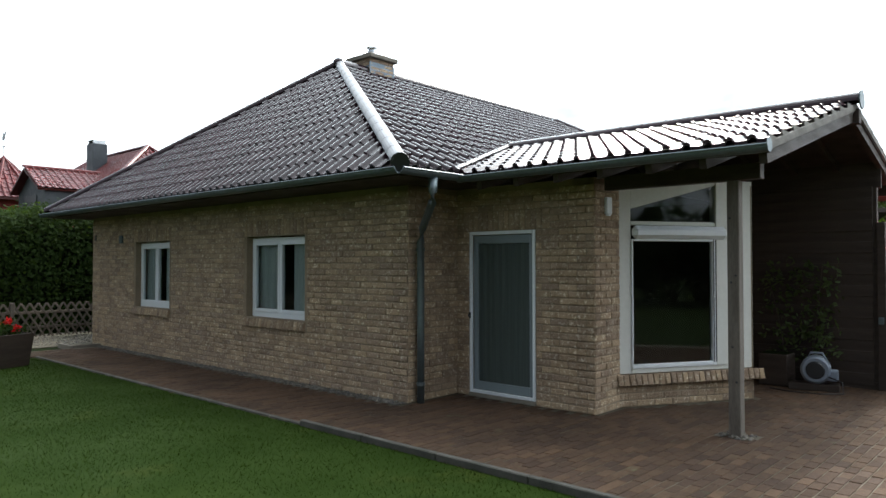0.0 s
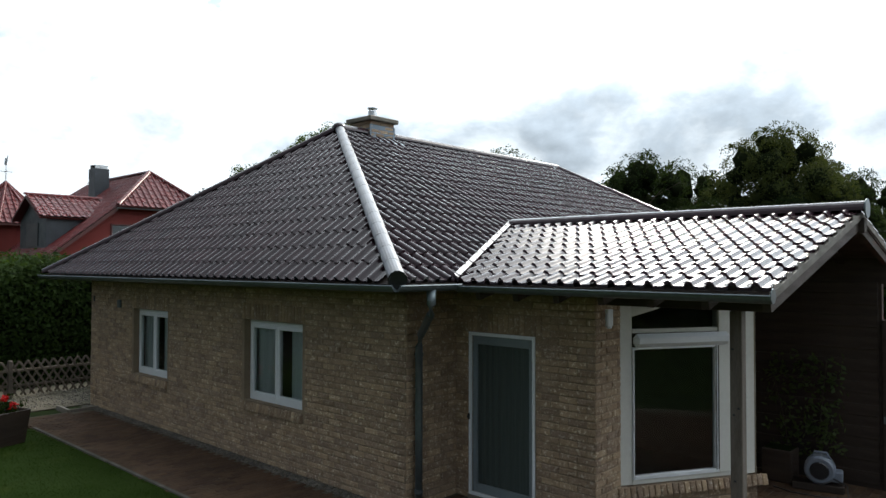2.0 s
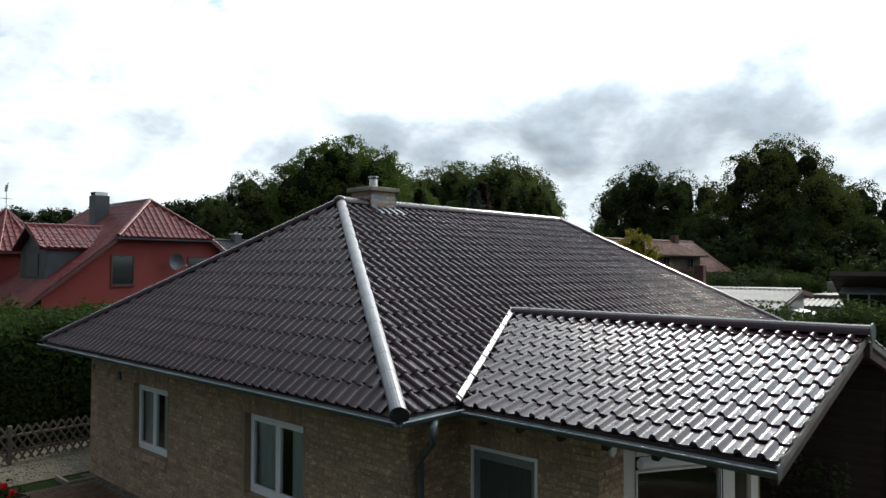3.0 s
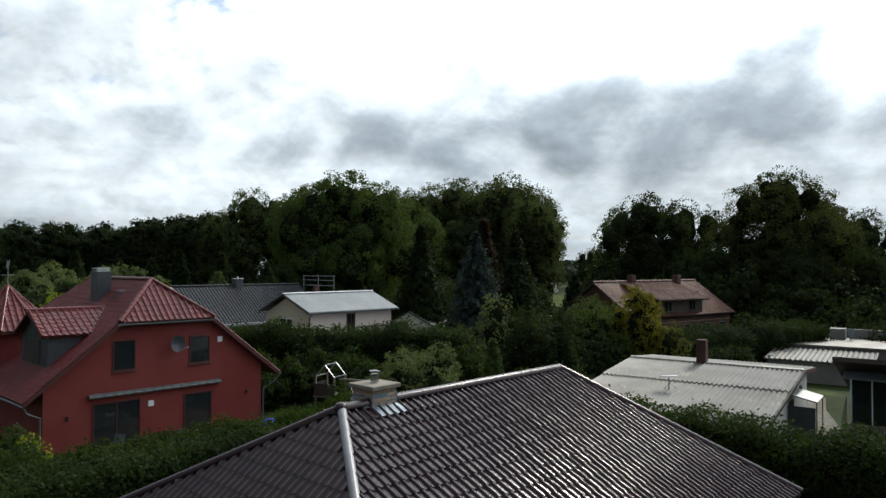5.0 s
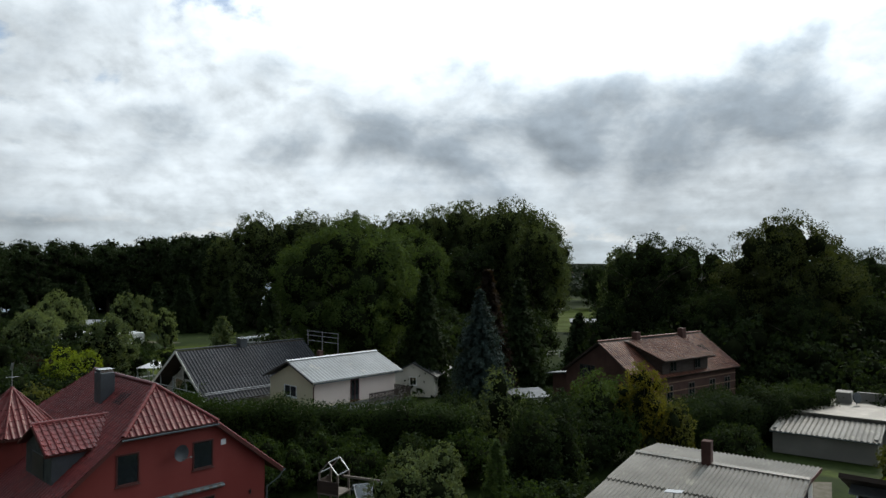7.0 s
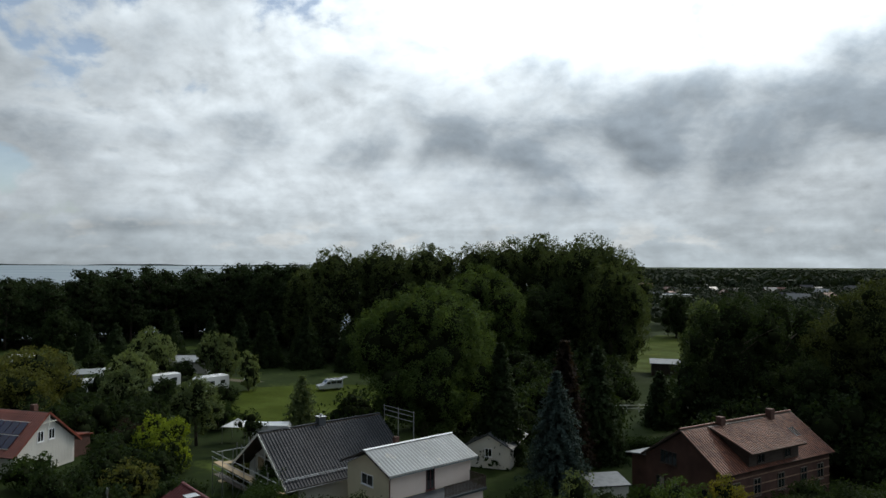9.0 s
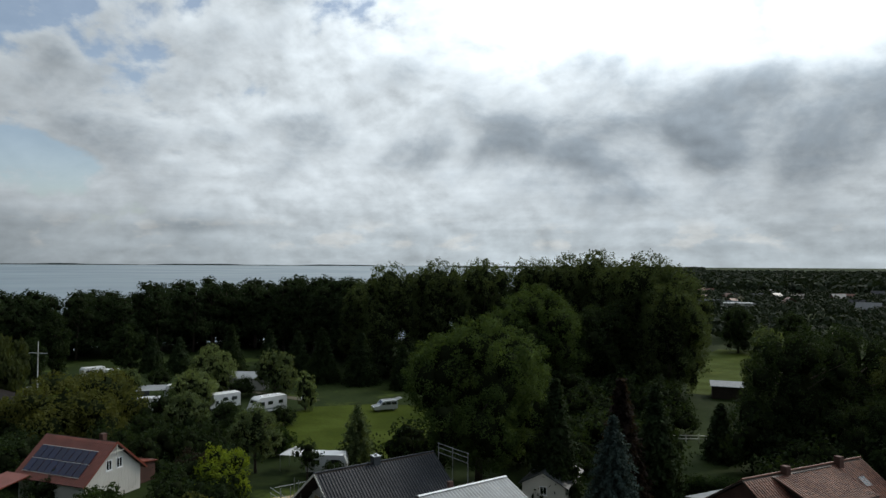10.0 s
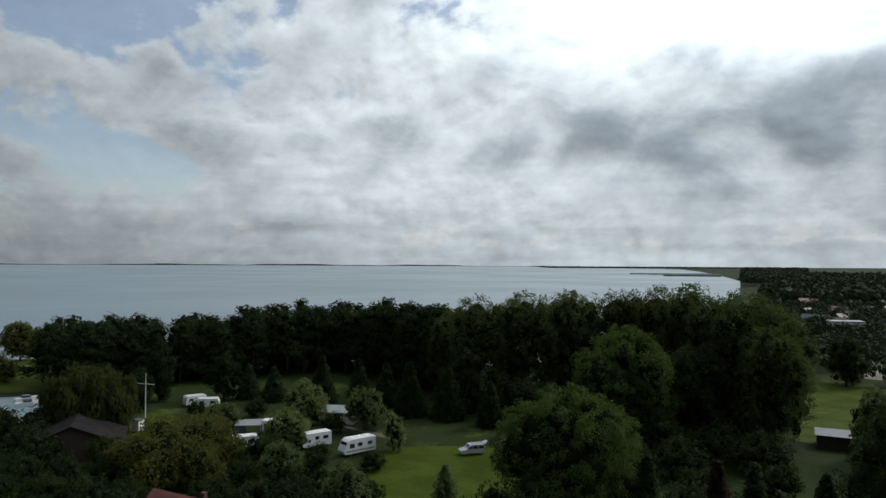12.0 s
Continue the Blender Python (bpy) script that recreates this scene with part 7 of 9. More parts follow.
part("annexe_roof", Geo().slab([(7.3, 0.8, 2.2), (3.8, 0.8, 2.7), (3.8, 6.3, 2.7), (7.3, 6.3, 2.2)], 0.1), ORANGE_TILE, sol)
# dark boathouse roof
dk = thing("boathouse", Matrix.Translation((-95.0, 92.0, 0)) @ pose(0, 0, 0, 0, 0, 40) @ Matrix.Diagonal((1.5, 1.3, 1.12, 1)), "dark wooden house with broad black-brown roof", "house")
gable_walls(dk, -4.6, 4.6, 0, 10, 2.4, 2.4, 5.0, DARKWOOD, "dark boarded wall")
slope_pair(dk, -0.6, 10.4, 5.4, 5.4, 2.2, 2.2, 5.3, TILE_GREY, 101, tiles=False, deck_mat=ROOF_BLACK, label="black-brown roof")

# ---- village in the distance ----
rnd = random.Random(5)
for k in range(34):
    b, r = rnd.uniform(7, 30), rnd.uniform(400, 660)
    if k < 8:
        b, r = rnd.uniform(9.0, 15.5), rnd.uniform(400, 540)
    x, y = bearing(b, r)
    hs = thing("far_house", AT(x, y, rnd.uniform(0, 180)), "small distant house with tiled gable roof among trees", "house", "village houses")
    w, l, h = rnd.uniform(3.2, 4.6), rnd.uniform(8, 12), rnd.uniform(2.8, 4.6)
    gable_walls(hs, -w, w, 0, l, h, h, h + w * 0.8, rnd.choice((PLASTER_CREAM, OLD_BRICK, OLD_BRICK)))
    slope_pair(hs, -0.4, l + 0.4, w + 0.5, w + 0.5, h - 0.2, h - 0.2, h + w * 0.8 + 0.2, None, 0, tiles=False, deck_mat=rnd.choice((TILE_BROWN, TILE_GREY, SLATE)))
    for j in range(3):
        part("window", Geo().box(w, w + 0.06, 1 + j * l / 3.4, 2 + j * l / 3.4, 1.0, 2.1).box(-w - 0.06, -w, 1 + j * l / 3.4, 2 + j * l / 3.4, 1.0, 2.1), AUTOGLASS, hs)
mod = thing("far_house", AT(75, 366, 10), "white flat-roofed modern building in the village", "house")
part("wall", Geo().box(-7, 7, 0, 8, 0, 7.0), PLASTER_WHITE, mod)
part("roof", Geo().box(-7.3, 7.3, -0.3, 8.3, 7.0, 7.3), SHEET, mod)
for k in range(5):
    part("window", Geo().box(-6.3 + k * 2.6, -4.4 + k * 2.6, -0.06, 0, 4.0, 5.8), AUTOGLASS, mod)
tw = thing("radio_mast", AT(*bearing(26.8, 560)), "distant lattice radio mast above the trees", "mast")
mast = Geo()
for x, y in ((-1, -1), (1, -1), (1, 1), (-1, 1)):
    mast.tube([(x, y, 0), (x * 0.5, y * 0.5, 40)], 0.16, 4)
for k in range(16):
    z = k * 2.5
    mast.tube([(-1 + k * 0.03, -1 + k * 0.03, z), (1 - k * 0.03, -1 + k * 0.03, z + 2.5)], 0.1, 4).tube([(1 - k * 0.03, 1 - k * 0.03, z), (-1 + k * 0.03, 1 - k * 0.03, z + 2.5)], 0.1, 4)
part("lattice", mast, SLATE, tw)
part("aerials", Geo().tube([(0, 0, 36), (0, 0, 44)], 0.15, 5).box(-1.3, -0.9, -0.3, 0.3, 34, 37).box(0.9, 1.3, -0.3, 0.3, 34, 37), PIPE, tw)

# ---- gardens round the bungalow ----
hedge(UV(-14.6, -11, 90), 24.5, 2.6, 3.0, 3, LEAF_HEDGE, "tall dark green hedge behind a lattice fence", 0.10, 190, 0.16)
hedge(UV(-9.5, 20.6, -3), 18, 1.7, 2.75, 4, LEAF_HEDGE, "loose green hedge behind the bungalow", 0.12, 110, 0.22)
hedge(AT(-20.5, 51.0, -6), 22, 2.2, 3.9, 5, LEAF_HEDGE, "high dense dark green hedge before the cream house", 0.16, 60, 0.2)
hedge(AT(16.5, 53.5, 28), 17, 3.2, 3.3, 6, LEAF_DARK, "row of rounded dark bushes before the brick house", 0.16, 55, 0.35)
hedge(AT(-20, 49.5, 100), 16, 2.0, 3.6, 7, LEAF_HEDGE, "dark hedge beside the red house", 0.16, 55, 0.2)
hedge(AT(-3, 57, 10), 14, 1.6, 2.0, 9, LEAF_DARK, "low dark hedge by the white cottage", 0.16, 50, 0.25)
hedge(AT(11, 83, -8), 14, 1.5, 1.6, 10, LEAF_HEDGE, "low clipped hedge by the meadow", 0.18, 40, 0.15)
shrub("apple_tree", AT(-1.7, 37.6), 4.3, 3.2, 11, 0.13, LEAF_APPLE, "grey-green fruit tree with loose shoots", 0.0, 13, "tree")
spruce("thuja", AT(2.4, 38.2), 4.6, 1.3, 12, 0.16, LEAF_OAK, "light green pointed conifer", 6, 0.02, 0.25)
shrub("shrub", AT(-4.5, 33.5), 2.8, 2.2, 13, 0.12, LEAF_HEDGE, "green garden bush by the hedge", 0.0, 13)
shrub("shrub", AT(-0.5, 32.5), 2.6, 2.0, 14, 0.12, LEAF_DARK, "green garden bush by the hedge", 0.0, 13)
shrub("shrub", AT(5.3, 42), 6.0, 3.0, 15, 0.17, LEAF_DARK, "large dark green shrub between the gardens", 0.0, 13)
shrub("shrub", AT(8.3, 49.5), 5.2, 3.6, 16, 0.17, LEAF_DARK, "large dark green shrub between the gardens", 0.0, 13)
shrub("shrub", AT(11.4, 52), 5.9, 3.8, 17, 0.17, LEAF_OAK, "large green shrub between the gardens", 0.0, 13)
broad_tree("golden_tree", AT(13.6, 50.5), 7.3, 2.3, 18, 0.14, LEAF_GOLD, "small tree with yellow-green leaves", 0.42, 26, base=0.05, lobes=16)
shrub("shrub", AT(15.5, 50.5), 4.6, 1.9, 181, 0.16, LEAF_OLIVE, "yellowish bush under the golden tree", 0.0, 13)
broad_tree("fruit_tree", AT(3.6, 53), 6.4, 2.3, 19, 0.18, LEAF_APPLE, "silvery grey-green fruit tree", 0.5, 14, base=0.05, lobes=7)
for k, (x, y, h, r, mt) in enumerate(((-2, 44, 3.2, 2.4, LEAF_DARK), (1.5, 46, 3.0, 2.6, LEAF_HEDGE), (-6, 44.5, 3.0, 2.4, LEAF_HEDGE), (4, 35, 3.2, 2.0, LEAF_HEDGE), (6.5, 37, 3.0, 2.0, LEAF_DARK), (19.5, 49.5, 3.0, 2.2, LEAF_DARK),
                                      (0, 60, 3.2, 2.4, LEAF_DARK), (6, 58, 3.4, 2.6, LEAF_DARK), (10, 60.5, 3.0, 2.2, LEAF_HEDGE), (-9, 47.5, 3.4, 2.0, LEAF_DARK), (24, 64, 3.0, 2.4, LEAF_DARK), (33, 66, 3.6, 3.0, LEAF_DARK),
                                      (21, 62, 2.4, 1.8, LEAF_HEDGE), (29, 46, 2.6, 1.8, LEAF_OLIVE), (26.5, 41.5, 2.6, 1.2, LEAF_LIME), (34, 50, 3.4, 2.0, LEAF_DARK), (38, 62, 4.0, 3.2, LEAF_DARK))):
    shrub("shrub", AT(x, y, k * 40), h, r, 200 + k, 0.17, mt, "green bush in a neighbouring garden", 0.0, 13, group="garden bushes")
for k, (u, v, h, r, mt) in enumerate(((-19, 0.5, 3.2, 2.2, LEAF_HEDGE), (-20.5, -3, 3.6, 2.4, LEAF_DARK), (-18.5, 5.0, 2.2, 1.6, LEAF_OLIVE), (-19.0, 8.5, 1.9, 1.4, LEAF_HEDGE), (-18.5, 13.2, 2.3, 1.7, LEAF_HEDGE), (-17.5, 16.5, 2.6, 2.0, LEAF_DARK),
                                      (-21.8, 1.8, 2.4, 1.6, LEAF_LIME), (-24, -4, 3.4, 2.4, LEAF_DARK))):
    shrub("shrub", UV(u, v, k * 50), h, r, 240 + k, 0.12, mt, "leafy bush by the red house", 0.0, 13, group="bushes by the red house")

# lattice fence
fence = thing("fence", UV(-11.75, -9.0, 90), "weathered wooden lattice fence by the gravel", "fence")
slat_a = mesh_of("slat", Geo().box(-0.022, 0.022, -0.010, 0.010, 0, 0.92, 0.004), FENCEWOOD)
for k in range(9):
    part("post", Geo().box(2.0 * k - 0.045, 2.0 * k + 0.045, -0.06, 0.03, 0, 0.86, 0.012), FENCEWOOD, fence)
for z in (0.28, 0.62):
    part("rail", Geo().box(0, 16, -0.02, 0.02, z - 0.03, z + 0.03, 0.008), FENCEWOOD, fence)
for k in range(90):
    for sgn, off in ((1, 0.022), (-1, -0.022)):
        ob = new("slat", slat_a)
        ob.parent, ob.matrix_local = fence, Matrix.Translation((0.18 * k - sgn * 0.22, off + 0.02 * (1 if sgn > 0 else -1), 0.06)) @ pose(0, 0, 0, 0, sgn * 33, 0)

# planter with flowers
planter = thing("planter", UV(-7.38, -2.46, 20), "dark tub with red and white flowers", "planter")
tub = Geo()
for sx, sy in ((1, 0), (-1, 0), (0, 1), (0, -1)):
    a, b = Vector((-sy, sx, 0)), Vector((sx, sy, 0))
    tub.slab([b * 0.30 + a * 0.30, b * 0.30 - a * 0.30, b * 0.36 - a * 0.36 + Vector((0, 0, 0.56)), b * 0.36 + a * 0.36 + Vector((0, 0, 0.56))], 0.03)
part("tub", tub, DARKWOOD, planter, "dark brown square tub")
part("soil", Geo().box(-0.32, 0.32, -0.32, 0.32, 0.40, 0.48), SHADE_AND_SOIL, planter)
rngf = np.random.default_rng(5)
part("leaves", leaf_mesh("leaves", rngf, rngf.normal(0, 1, (90, 3)) * (0.17, 0.17, 0.07) + (0, 0, 0.60), 8, 0.03, 0.06, LEAF_HEDGE), LEAF_HEDGE, planter)
PETAL_RED = leafy("red_petals", (0.50, 0.015, 0.02), (0.32, 0.01, 0.015))
PETAL_WHITE = leafy("white_petals", (0.75, 0.74, 0.70), (0.62, 0.6, 0.56))
for x, y, z, mt in ((-0.2, 0.1, 0.72, PETAL_RED), (0.16, 0.05, 0.78, PETAL_RED), (-0.05, -0.2, 0.70, PETAL_RED), (0.02, -0.28, 0.60, PETAL_WHITE), (0.3, 0.1, 0.66, PETAL_RED)):
    part("flower", leaf_mesh("flower", rngf, np.array([(x, y, z)]), 70, 0.035, 0.035, mt), mt, planter)
part("stems", Geo().tube([(0, 0, 0.5), (0.1, 0.03, 0.75)], 0.008, 5).tube([(0, 0, 0.5), (-0.15, 0.08, 0.7)], 0.008, 5), LEAF_HEDGE, planter)

# wooden screen in the carport, its gate and the creeper on it
screen = thing("privacy_screen", UV(1.9, 4.95), "dark wooden slatted screen at the back of the carport", "screen")
board = mesh_of("slat", Geo().box(0, 2.2, -0.012, 0.012, 0, 0.158, 0.005), DARKWOOD)
for k in range(18):
    ob = new("slat", board)
    ob.parent, ob.matrix_local = screen, Matrix.Translation((0, 0.015 * (k % 2), 0.06 + k * 0.152))
part("base_board", Geo().box(-0.02, 2.32, 0.0, 0.025, 0, 0.10, 0.004), DARKWOOD, screen)
for x in (0.0, 1.1, 2.2):
    part("post", Geo().box(x - 0.045, x + 0.045, 0.03, 0.12, 0, 3.0, 0.006), DARKWOOD, screen)
part("top_panel", Geo().add([(0, 0.03, 2.78), (2.3, 0.03, 2.78), (2.3, 0.03, 3.22), (0, 0.03, 3.22), (0, 0.07, 2.78), (2.3, 0.07, 2.78), (2.3, 0.07, 3.22), (0, 0.07, 3.22)], [(0, 1, 2, 3), (4, 5, 6, 7), (0, 1, 5, 4), (3, 2, 6, 7), (0, 3, 7, 4), (1, 2, 6, 5)]), DARKWOOD, screen)
gate = thing("garden_gate", UV(4.2, 4.95), "low slatted wooden gate with a curved top", "gate")
for k in range(9):
    part("slat", Geo().box(0.05, 1.25, 0.0, 0.02, 0.08 + k * 0.115, 0.17 + k * 0.115, 0.004), GREYWOOD, gate)
part("post", Geo().box(-0.05, 0.05, -0.03, 0.07, 0, 2.3, 0.006), DARKWOOD, gate)
part("post", Geo().box(1.25, 1.35, -0.03, 0.07, 0, 1.4, 0.006), GREYWOOD, gate)
part("top_rail", Geo().tube([(0.05, 0.01, 1.6), (0.2, 0.01, 1.35), (0.5, 0.01, 1.18), (1.25, 0.01, 1.12)], 0.03, 6), DARKWOOD, gate)
part("latch", Geo().box(-0.04, 0.03, -0.05, -0.03, 0.90, 1.0, 0.008), ZINC, gate)
rngc = np.random.default_rng(9)
creeper = thing("creeper", UV(2.7, 4.80), "thin climbing plant on the dark screen", "plant")
pts = np.stack([rngc.uniform(0.0, 1.0, 160), rngc.normal(0, 0.03, 160), 0.25 + 1.5 * rngc.uniform(0, 1, 160) ** 0.8], 1)
part("leaves", leaf_mesh("leaves", rngc, pts, 4, 0.05, 0.07, LEAF_APPLE), LEAF_APPLE, creeper)
part("stem", Geo().tube([(0.3, 0, 0), (0.25, 0, 0.7), (0.1, 0, 1.4)], 0.008, 5).tube([(0.6, 0, 0), (0.7, 0, 0.8), (0.8, 0, 1.7)], 0.008, 5), BARK, creeper)
reel = thing("hose_reel", UV(3.5, 4.42, 12) @ Matrix.Diagonal((0.8, 0.8, 0.8, 1)), "blue-grey plastic hose reel on a wooden box", "hose reel")
part("box", Geo().box(-0.42, 0.36, -0.16, 0.18, 0, 0.12, 0.012), DARKWOOD, reel, "low dark wooden box")
body = part("case", Geo().tube([(0, -0.20, 0.36), (0, -0.16, 0.36), (0, 0.08, 0.36), (0, 0.12, 0.36)], [0.20, 0.235, 0.235, 0.20], 20), GREYPLASTIC, reel, "round grey hose case", smooth=False)
part("hub", Geo().tube([(0, -0.225, 0.36), (0, -0.2, 0.36)], [0.13, 0.15], 16), BLACK, body)
part("handle", Geo().tube([(-0.12, -0.05, 0.55), (-0.08, -0.05, 0.64), (0.1, -0.05, 0.64), (0.16, -0.05, 0.53)], 0.02, 7), GREYPLASTIC, body)
part("foot", Geo().box(0.12, 0.34, -0.14, 0.10, 0.18, 0.36, 0.02), GREYPLASTIC, body)
hose = Geo().tube([(0.2, -0.2, 0.26), (0.4, -0.3, 0.2), (0.42, -0.4, 0.03), (0.1, -0.5, 0.015), (-0.4, -0.45, 0.015), (-0.7, -0.25, 0.015)] , 0.011, 6)
part("hose", hose, BLACK, reel, "thin dark hose")
planter_b = thing("planter", UV(2.95, 4.55), "low brown wooden planter box", "planter")
part("box", Geo().box(-0.2, 0.2, -0.18, 0.18, 0, 0.45, 0.015), DARKWOOD, planter_b)
part("soil", Geo().box(-0.18, 0.18, -0.16, 0.16, 0.45, 0.456), SHADE_AND_SOIL, planter_b)
para = thing("parasol", UV(4.95, 7.9), "red garden parasol behind the gate", "parasol")
part("pole", Geo().tube([(0, 0, 0), (0, 0, 2.5)], 0.025, 8), GREYWOOD, para)
tips = [(1.6 * math.cos(k * math.tau / 8), 1.6 * math.sin(k * math.tau / 8), 1.95) for k in range(8)]
cloth = Geo()
for k in range(8):
    cloth.add([tips[k], tips[(k + 1) % 8], (0, 0, 2.55), tuple(Vector(tips[k]) - Vector((0, 0, 0.22))), tuple(Vector(tips[(k + 1) % 8]) - Vector((0, 0, 0.22)))], [(0, 1, 2), (0, 1, 4, 3)])
part("canopy", cloth, REDCLOTH, para, "red cloth canopy")
for k in range(8):
    part("rib", Geo().tube([(0, 0, 2.4), tuple(Vector(tips[k]) - Vector((0, 0, 0.03)))], 0.01, 5), GREYWOOD, para)
part("base_plate", Geo().tube([(0, 0, 0), (0, 0, 0.08)], 0.28, 14), CONCRETE, para)

# patio and play things of the red house
patio = tagged(part("patio", Geo().box(0, 5.5, -5.5, 4.5, -0.02, 0.015), PAVER_JOINED), "paved patio of the red house", "paving", kind="structure")
patio.matrix_world = UV(-28.0, 10.4)
table = thing("garden_table", UV(-24.3, 9.0), "long garden table on the patio", "table")
part("tabletop", Geo().box(-0.45, 0.45, -1.0, 1.0, 0.70, 0.74, 0.01), GREYWOOD, table)
for x in (-0.38, 0.38):
    for y in (-0.9, 0.9):
        part("leg", Geo().box(x - 0.03, x + 0.03, y - 0.03, y + 0.03, 0, 0.70), PIPE, table)
chair = thing("garden_chair", UV(-23.5, 8.4, 90), "dark folding garden chair on the patio", "chair", "patio chairs")
part("seat", Geo().box(-0.24, 0.24, -0.22, 0.22, 0.42, 0.45, 0.008), SLATE, chair)
part("backrest", Geo().slab([(-0.24, 0.22, 0.48), (0.24, 0.22, 0.48), (0.24, 0.38, 1.02), (-0.24, 0.38, 1.02)], 0.02), SLATE, chair)
for x in (-0.22, 0.22):
    for y in (-0.2, 0.2):
        part("leg", Geo().tube([(x, y, 0), (x, y * 0.9, 0.42)], 0.015, 6), PIPE, chair)
    part("armrest", Geo().tube([(x, -0.2, 0.42), (x, -0.2, 0.65), (x, 0.25, 0.66)], 0.015, 6), PIPE, chair)
for u, v, t in ((-23.5, 9.4, 80), (-25.2, 8.5, -90), (-25.1, 9.5, -95), (-25.6, 7.0, 40), (-22.4, 14.6, 200), (-24.4, 10.6, 150)):
    copy_thing(chair, UV(u, v, t))
pool = thing("paddling_pool", UV(-23.0, 12.6), "round blue covered paddling pool", "pool")
part("cover", Geo().tube([(0, 0, 0), (0, 0, 0.35), (0, 0, 0.55), (0, 0, 0.7)], [1.0, 1.05, 0.85, 0.1], 18), BLUECLOTH, pool, "blue tarpaulin", smooth=True)
swing = thing("swing", UV(-26.2, 18.3, 20), "wooden climbing tower with swing", "swing")
for x in (0, 1.2):
    for y in (0, 1.2):
        part("post", Geo().box(x - 0.05, x + 0.05, y - 0.05, y + 0.05, 0, 2.3, 0.005), GREYWOOD, swing)
part("platform", Geo().box(-0.1, 1.3, -0.1, 1.3, 1.15, 1.22), GREYWOOD, swing)
part("panel", Geo().box(-0.08, 1.28, -0.08, -0.05, 1.22, 1.9).box(-0.08, -0.05, -0.05, 1.25, 1.22, 1.9), DARKWOOD, swing)
for a, b in (((0, 0, 2.3), (0.6, 0, 2.95)), ((1.2, 0, 2.3), (0.6, 0, 2.95)), ((0, 1.2, 2.3), (0.6, 1.2, 2.95)), ((1.2, 1.2, 2.3), (0.6, 1.2, 2.95)), ((0.6, 0, 2.95), (0.6, 1.2, 2.95)), ((0, 0, 2.3), (0, 1.2, 2.3)), ((1.2, 0, 2.3), (1.2, 1.2, 2.3))):
    part("roof_bar", Geo().beam(a, b, 0.05, 0.05), PIPE, swing)
part("beam", Geo().box(1.2, 4.0, 0.54, 0.66, 2.05, 2.17, 0.005), GREYWOOD, swing)
for y in (-0.2, 1.4):
    part("leg", Geo().beam((3.9, 0.6, 2.1), (4.0, y, 0), 0.09, 0.09), GREYWOOD, swing)
for x in (2.0, 3.1):
    for dx in (-0.2, 0.2):
        part("rope", Geo().tube([(x + dx, 0.6, 2.05), (x + dx, 0.6, 0.45)], 0.012, 5), BLACK, swing)
    part("swing_seat", Geo().box(x - 0.22, x + 0.22, 0.5, 0.7, 0.42, 0.45, 0.006), BLACK, swing)
glassh = thing("greenhouse", AT(-5.0, 37.5, 20), "small frame greenhouse among bushes", "greenhouse")
gh = Geo()
for x in (0, 1.6):
    gh.tube([(x, 0, 0), (x, 0, 1.6), (x, 0.9, 2.15), (x, 1.8, 1.6), (x, 1.8, 0)], 0.03, 5)
for y, z in ((0, 1.6), (0.9, 2.15), (1.8, 1.6)):
    gh.tube([(0, y, z), (1.6, y, z)], 0.03, 5)
part("frame", gh, PIPE, glassh)
part("pane", Geo().slab([(0, 0, 1.6), (1.6, 0, 1.6), (1.6, 0.9, 2.15), (0, 0.9, 2.15)], 0.01).slab([(0, 1.8, 1.6), (1.6, 1.8, 1.6), (1.6, 0.9, 2.15), (0, 0.9, 2.15)], 0.01), PANE, glassh)

# rear wing of the bungalow
RWU, RWZ = -8.1, 4.8
wing = part("rear_wing", Geo().box(-12.5, -9.8, 3.2, 11.6, 0, 2.7), MORTAR, house, "rear wing of the bungalow")
slab = part("roof_slope", Geo().slab([(RWU + 1.0, 4.9, RWZ - 0.5), (RWU + 1.0, 12.4, RWZ - 0.5), (RWU, 12.4, RWZ), (RWU, 4.9, RWZ)], 0.06).slab([(RWU - 4.6, 4.9, RWZ - 2.3), (RWU - 4.6, 12.4, RWZ - 2.3), (RWU, 12.4, RWZ), (RWU, 4.9, RWZ)], 0.06), TILE_JOINED, house, "slopes of the rear wing")
tiled(slab, slope_matrix((RWU + 1.0, 4.9, RWZ - 0.5), (1, 0), 0.5, 1.0), 3, lambda t: [(0, 7.5)], 61)
caps("ridge_cap", (RWU, 4.9, RWZ + 0.03), (RWU, 12.4, RWZ + 0.03), 0.115, TILE_JOINED, house, "dark ridge tiles of the rear wing")

# ---- camp site ----
def wheel(parent, x, y, r=0.33):
    w = part("wheel", Geo().tube([(x, y - 0.1, r), (x, y + 0.1, r)], r, 14), RUBBER, parent)
    part("rim", Geo().tube([(x, y - 0.108, r), (x, y + 0.108, r)], r * 0.55, 10), STEEL, w)


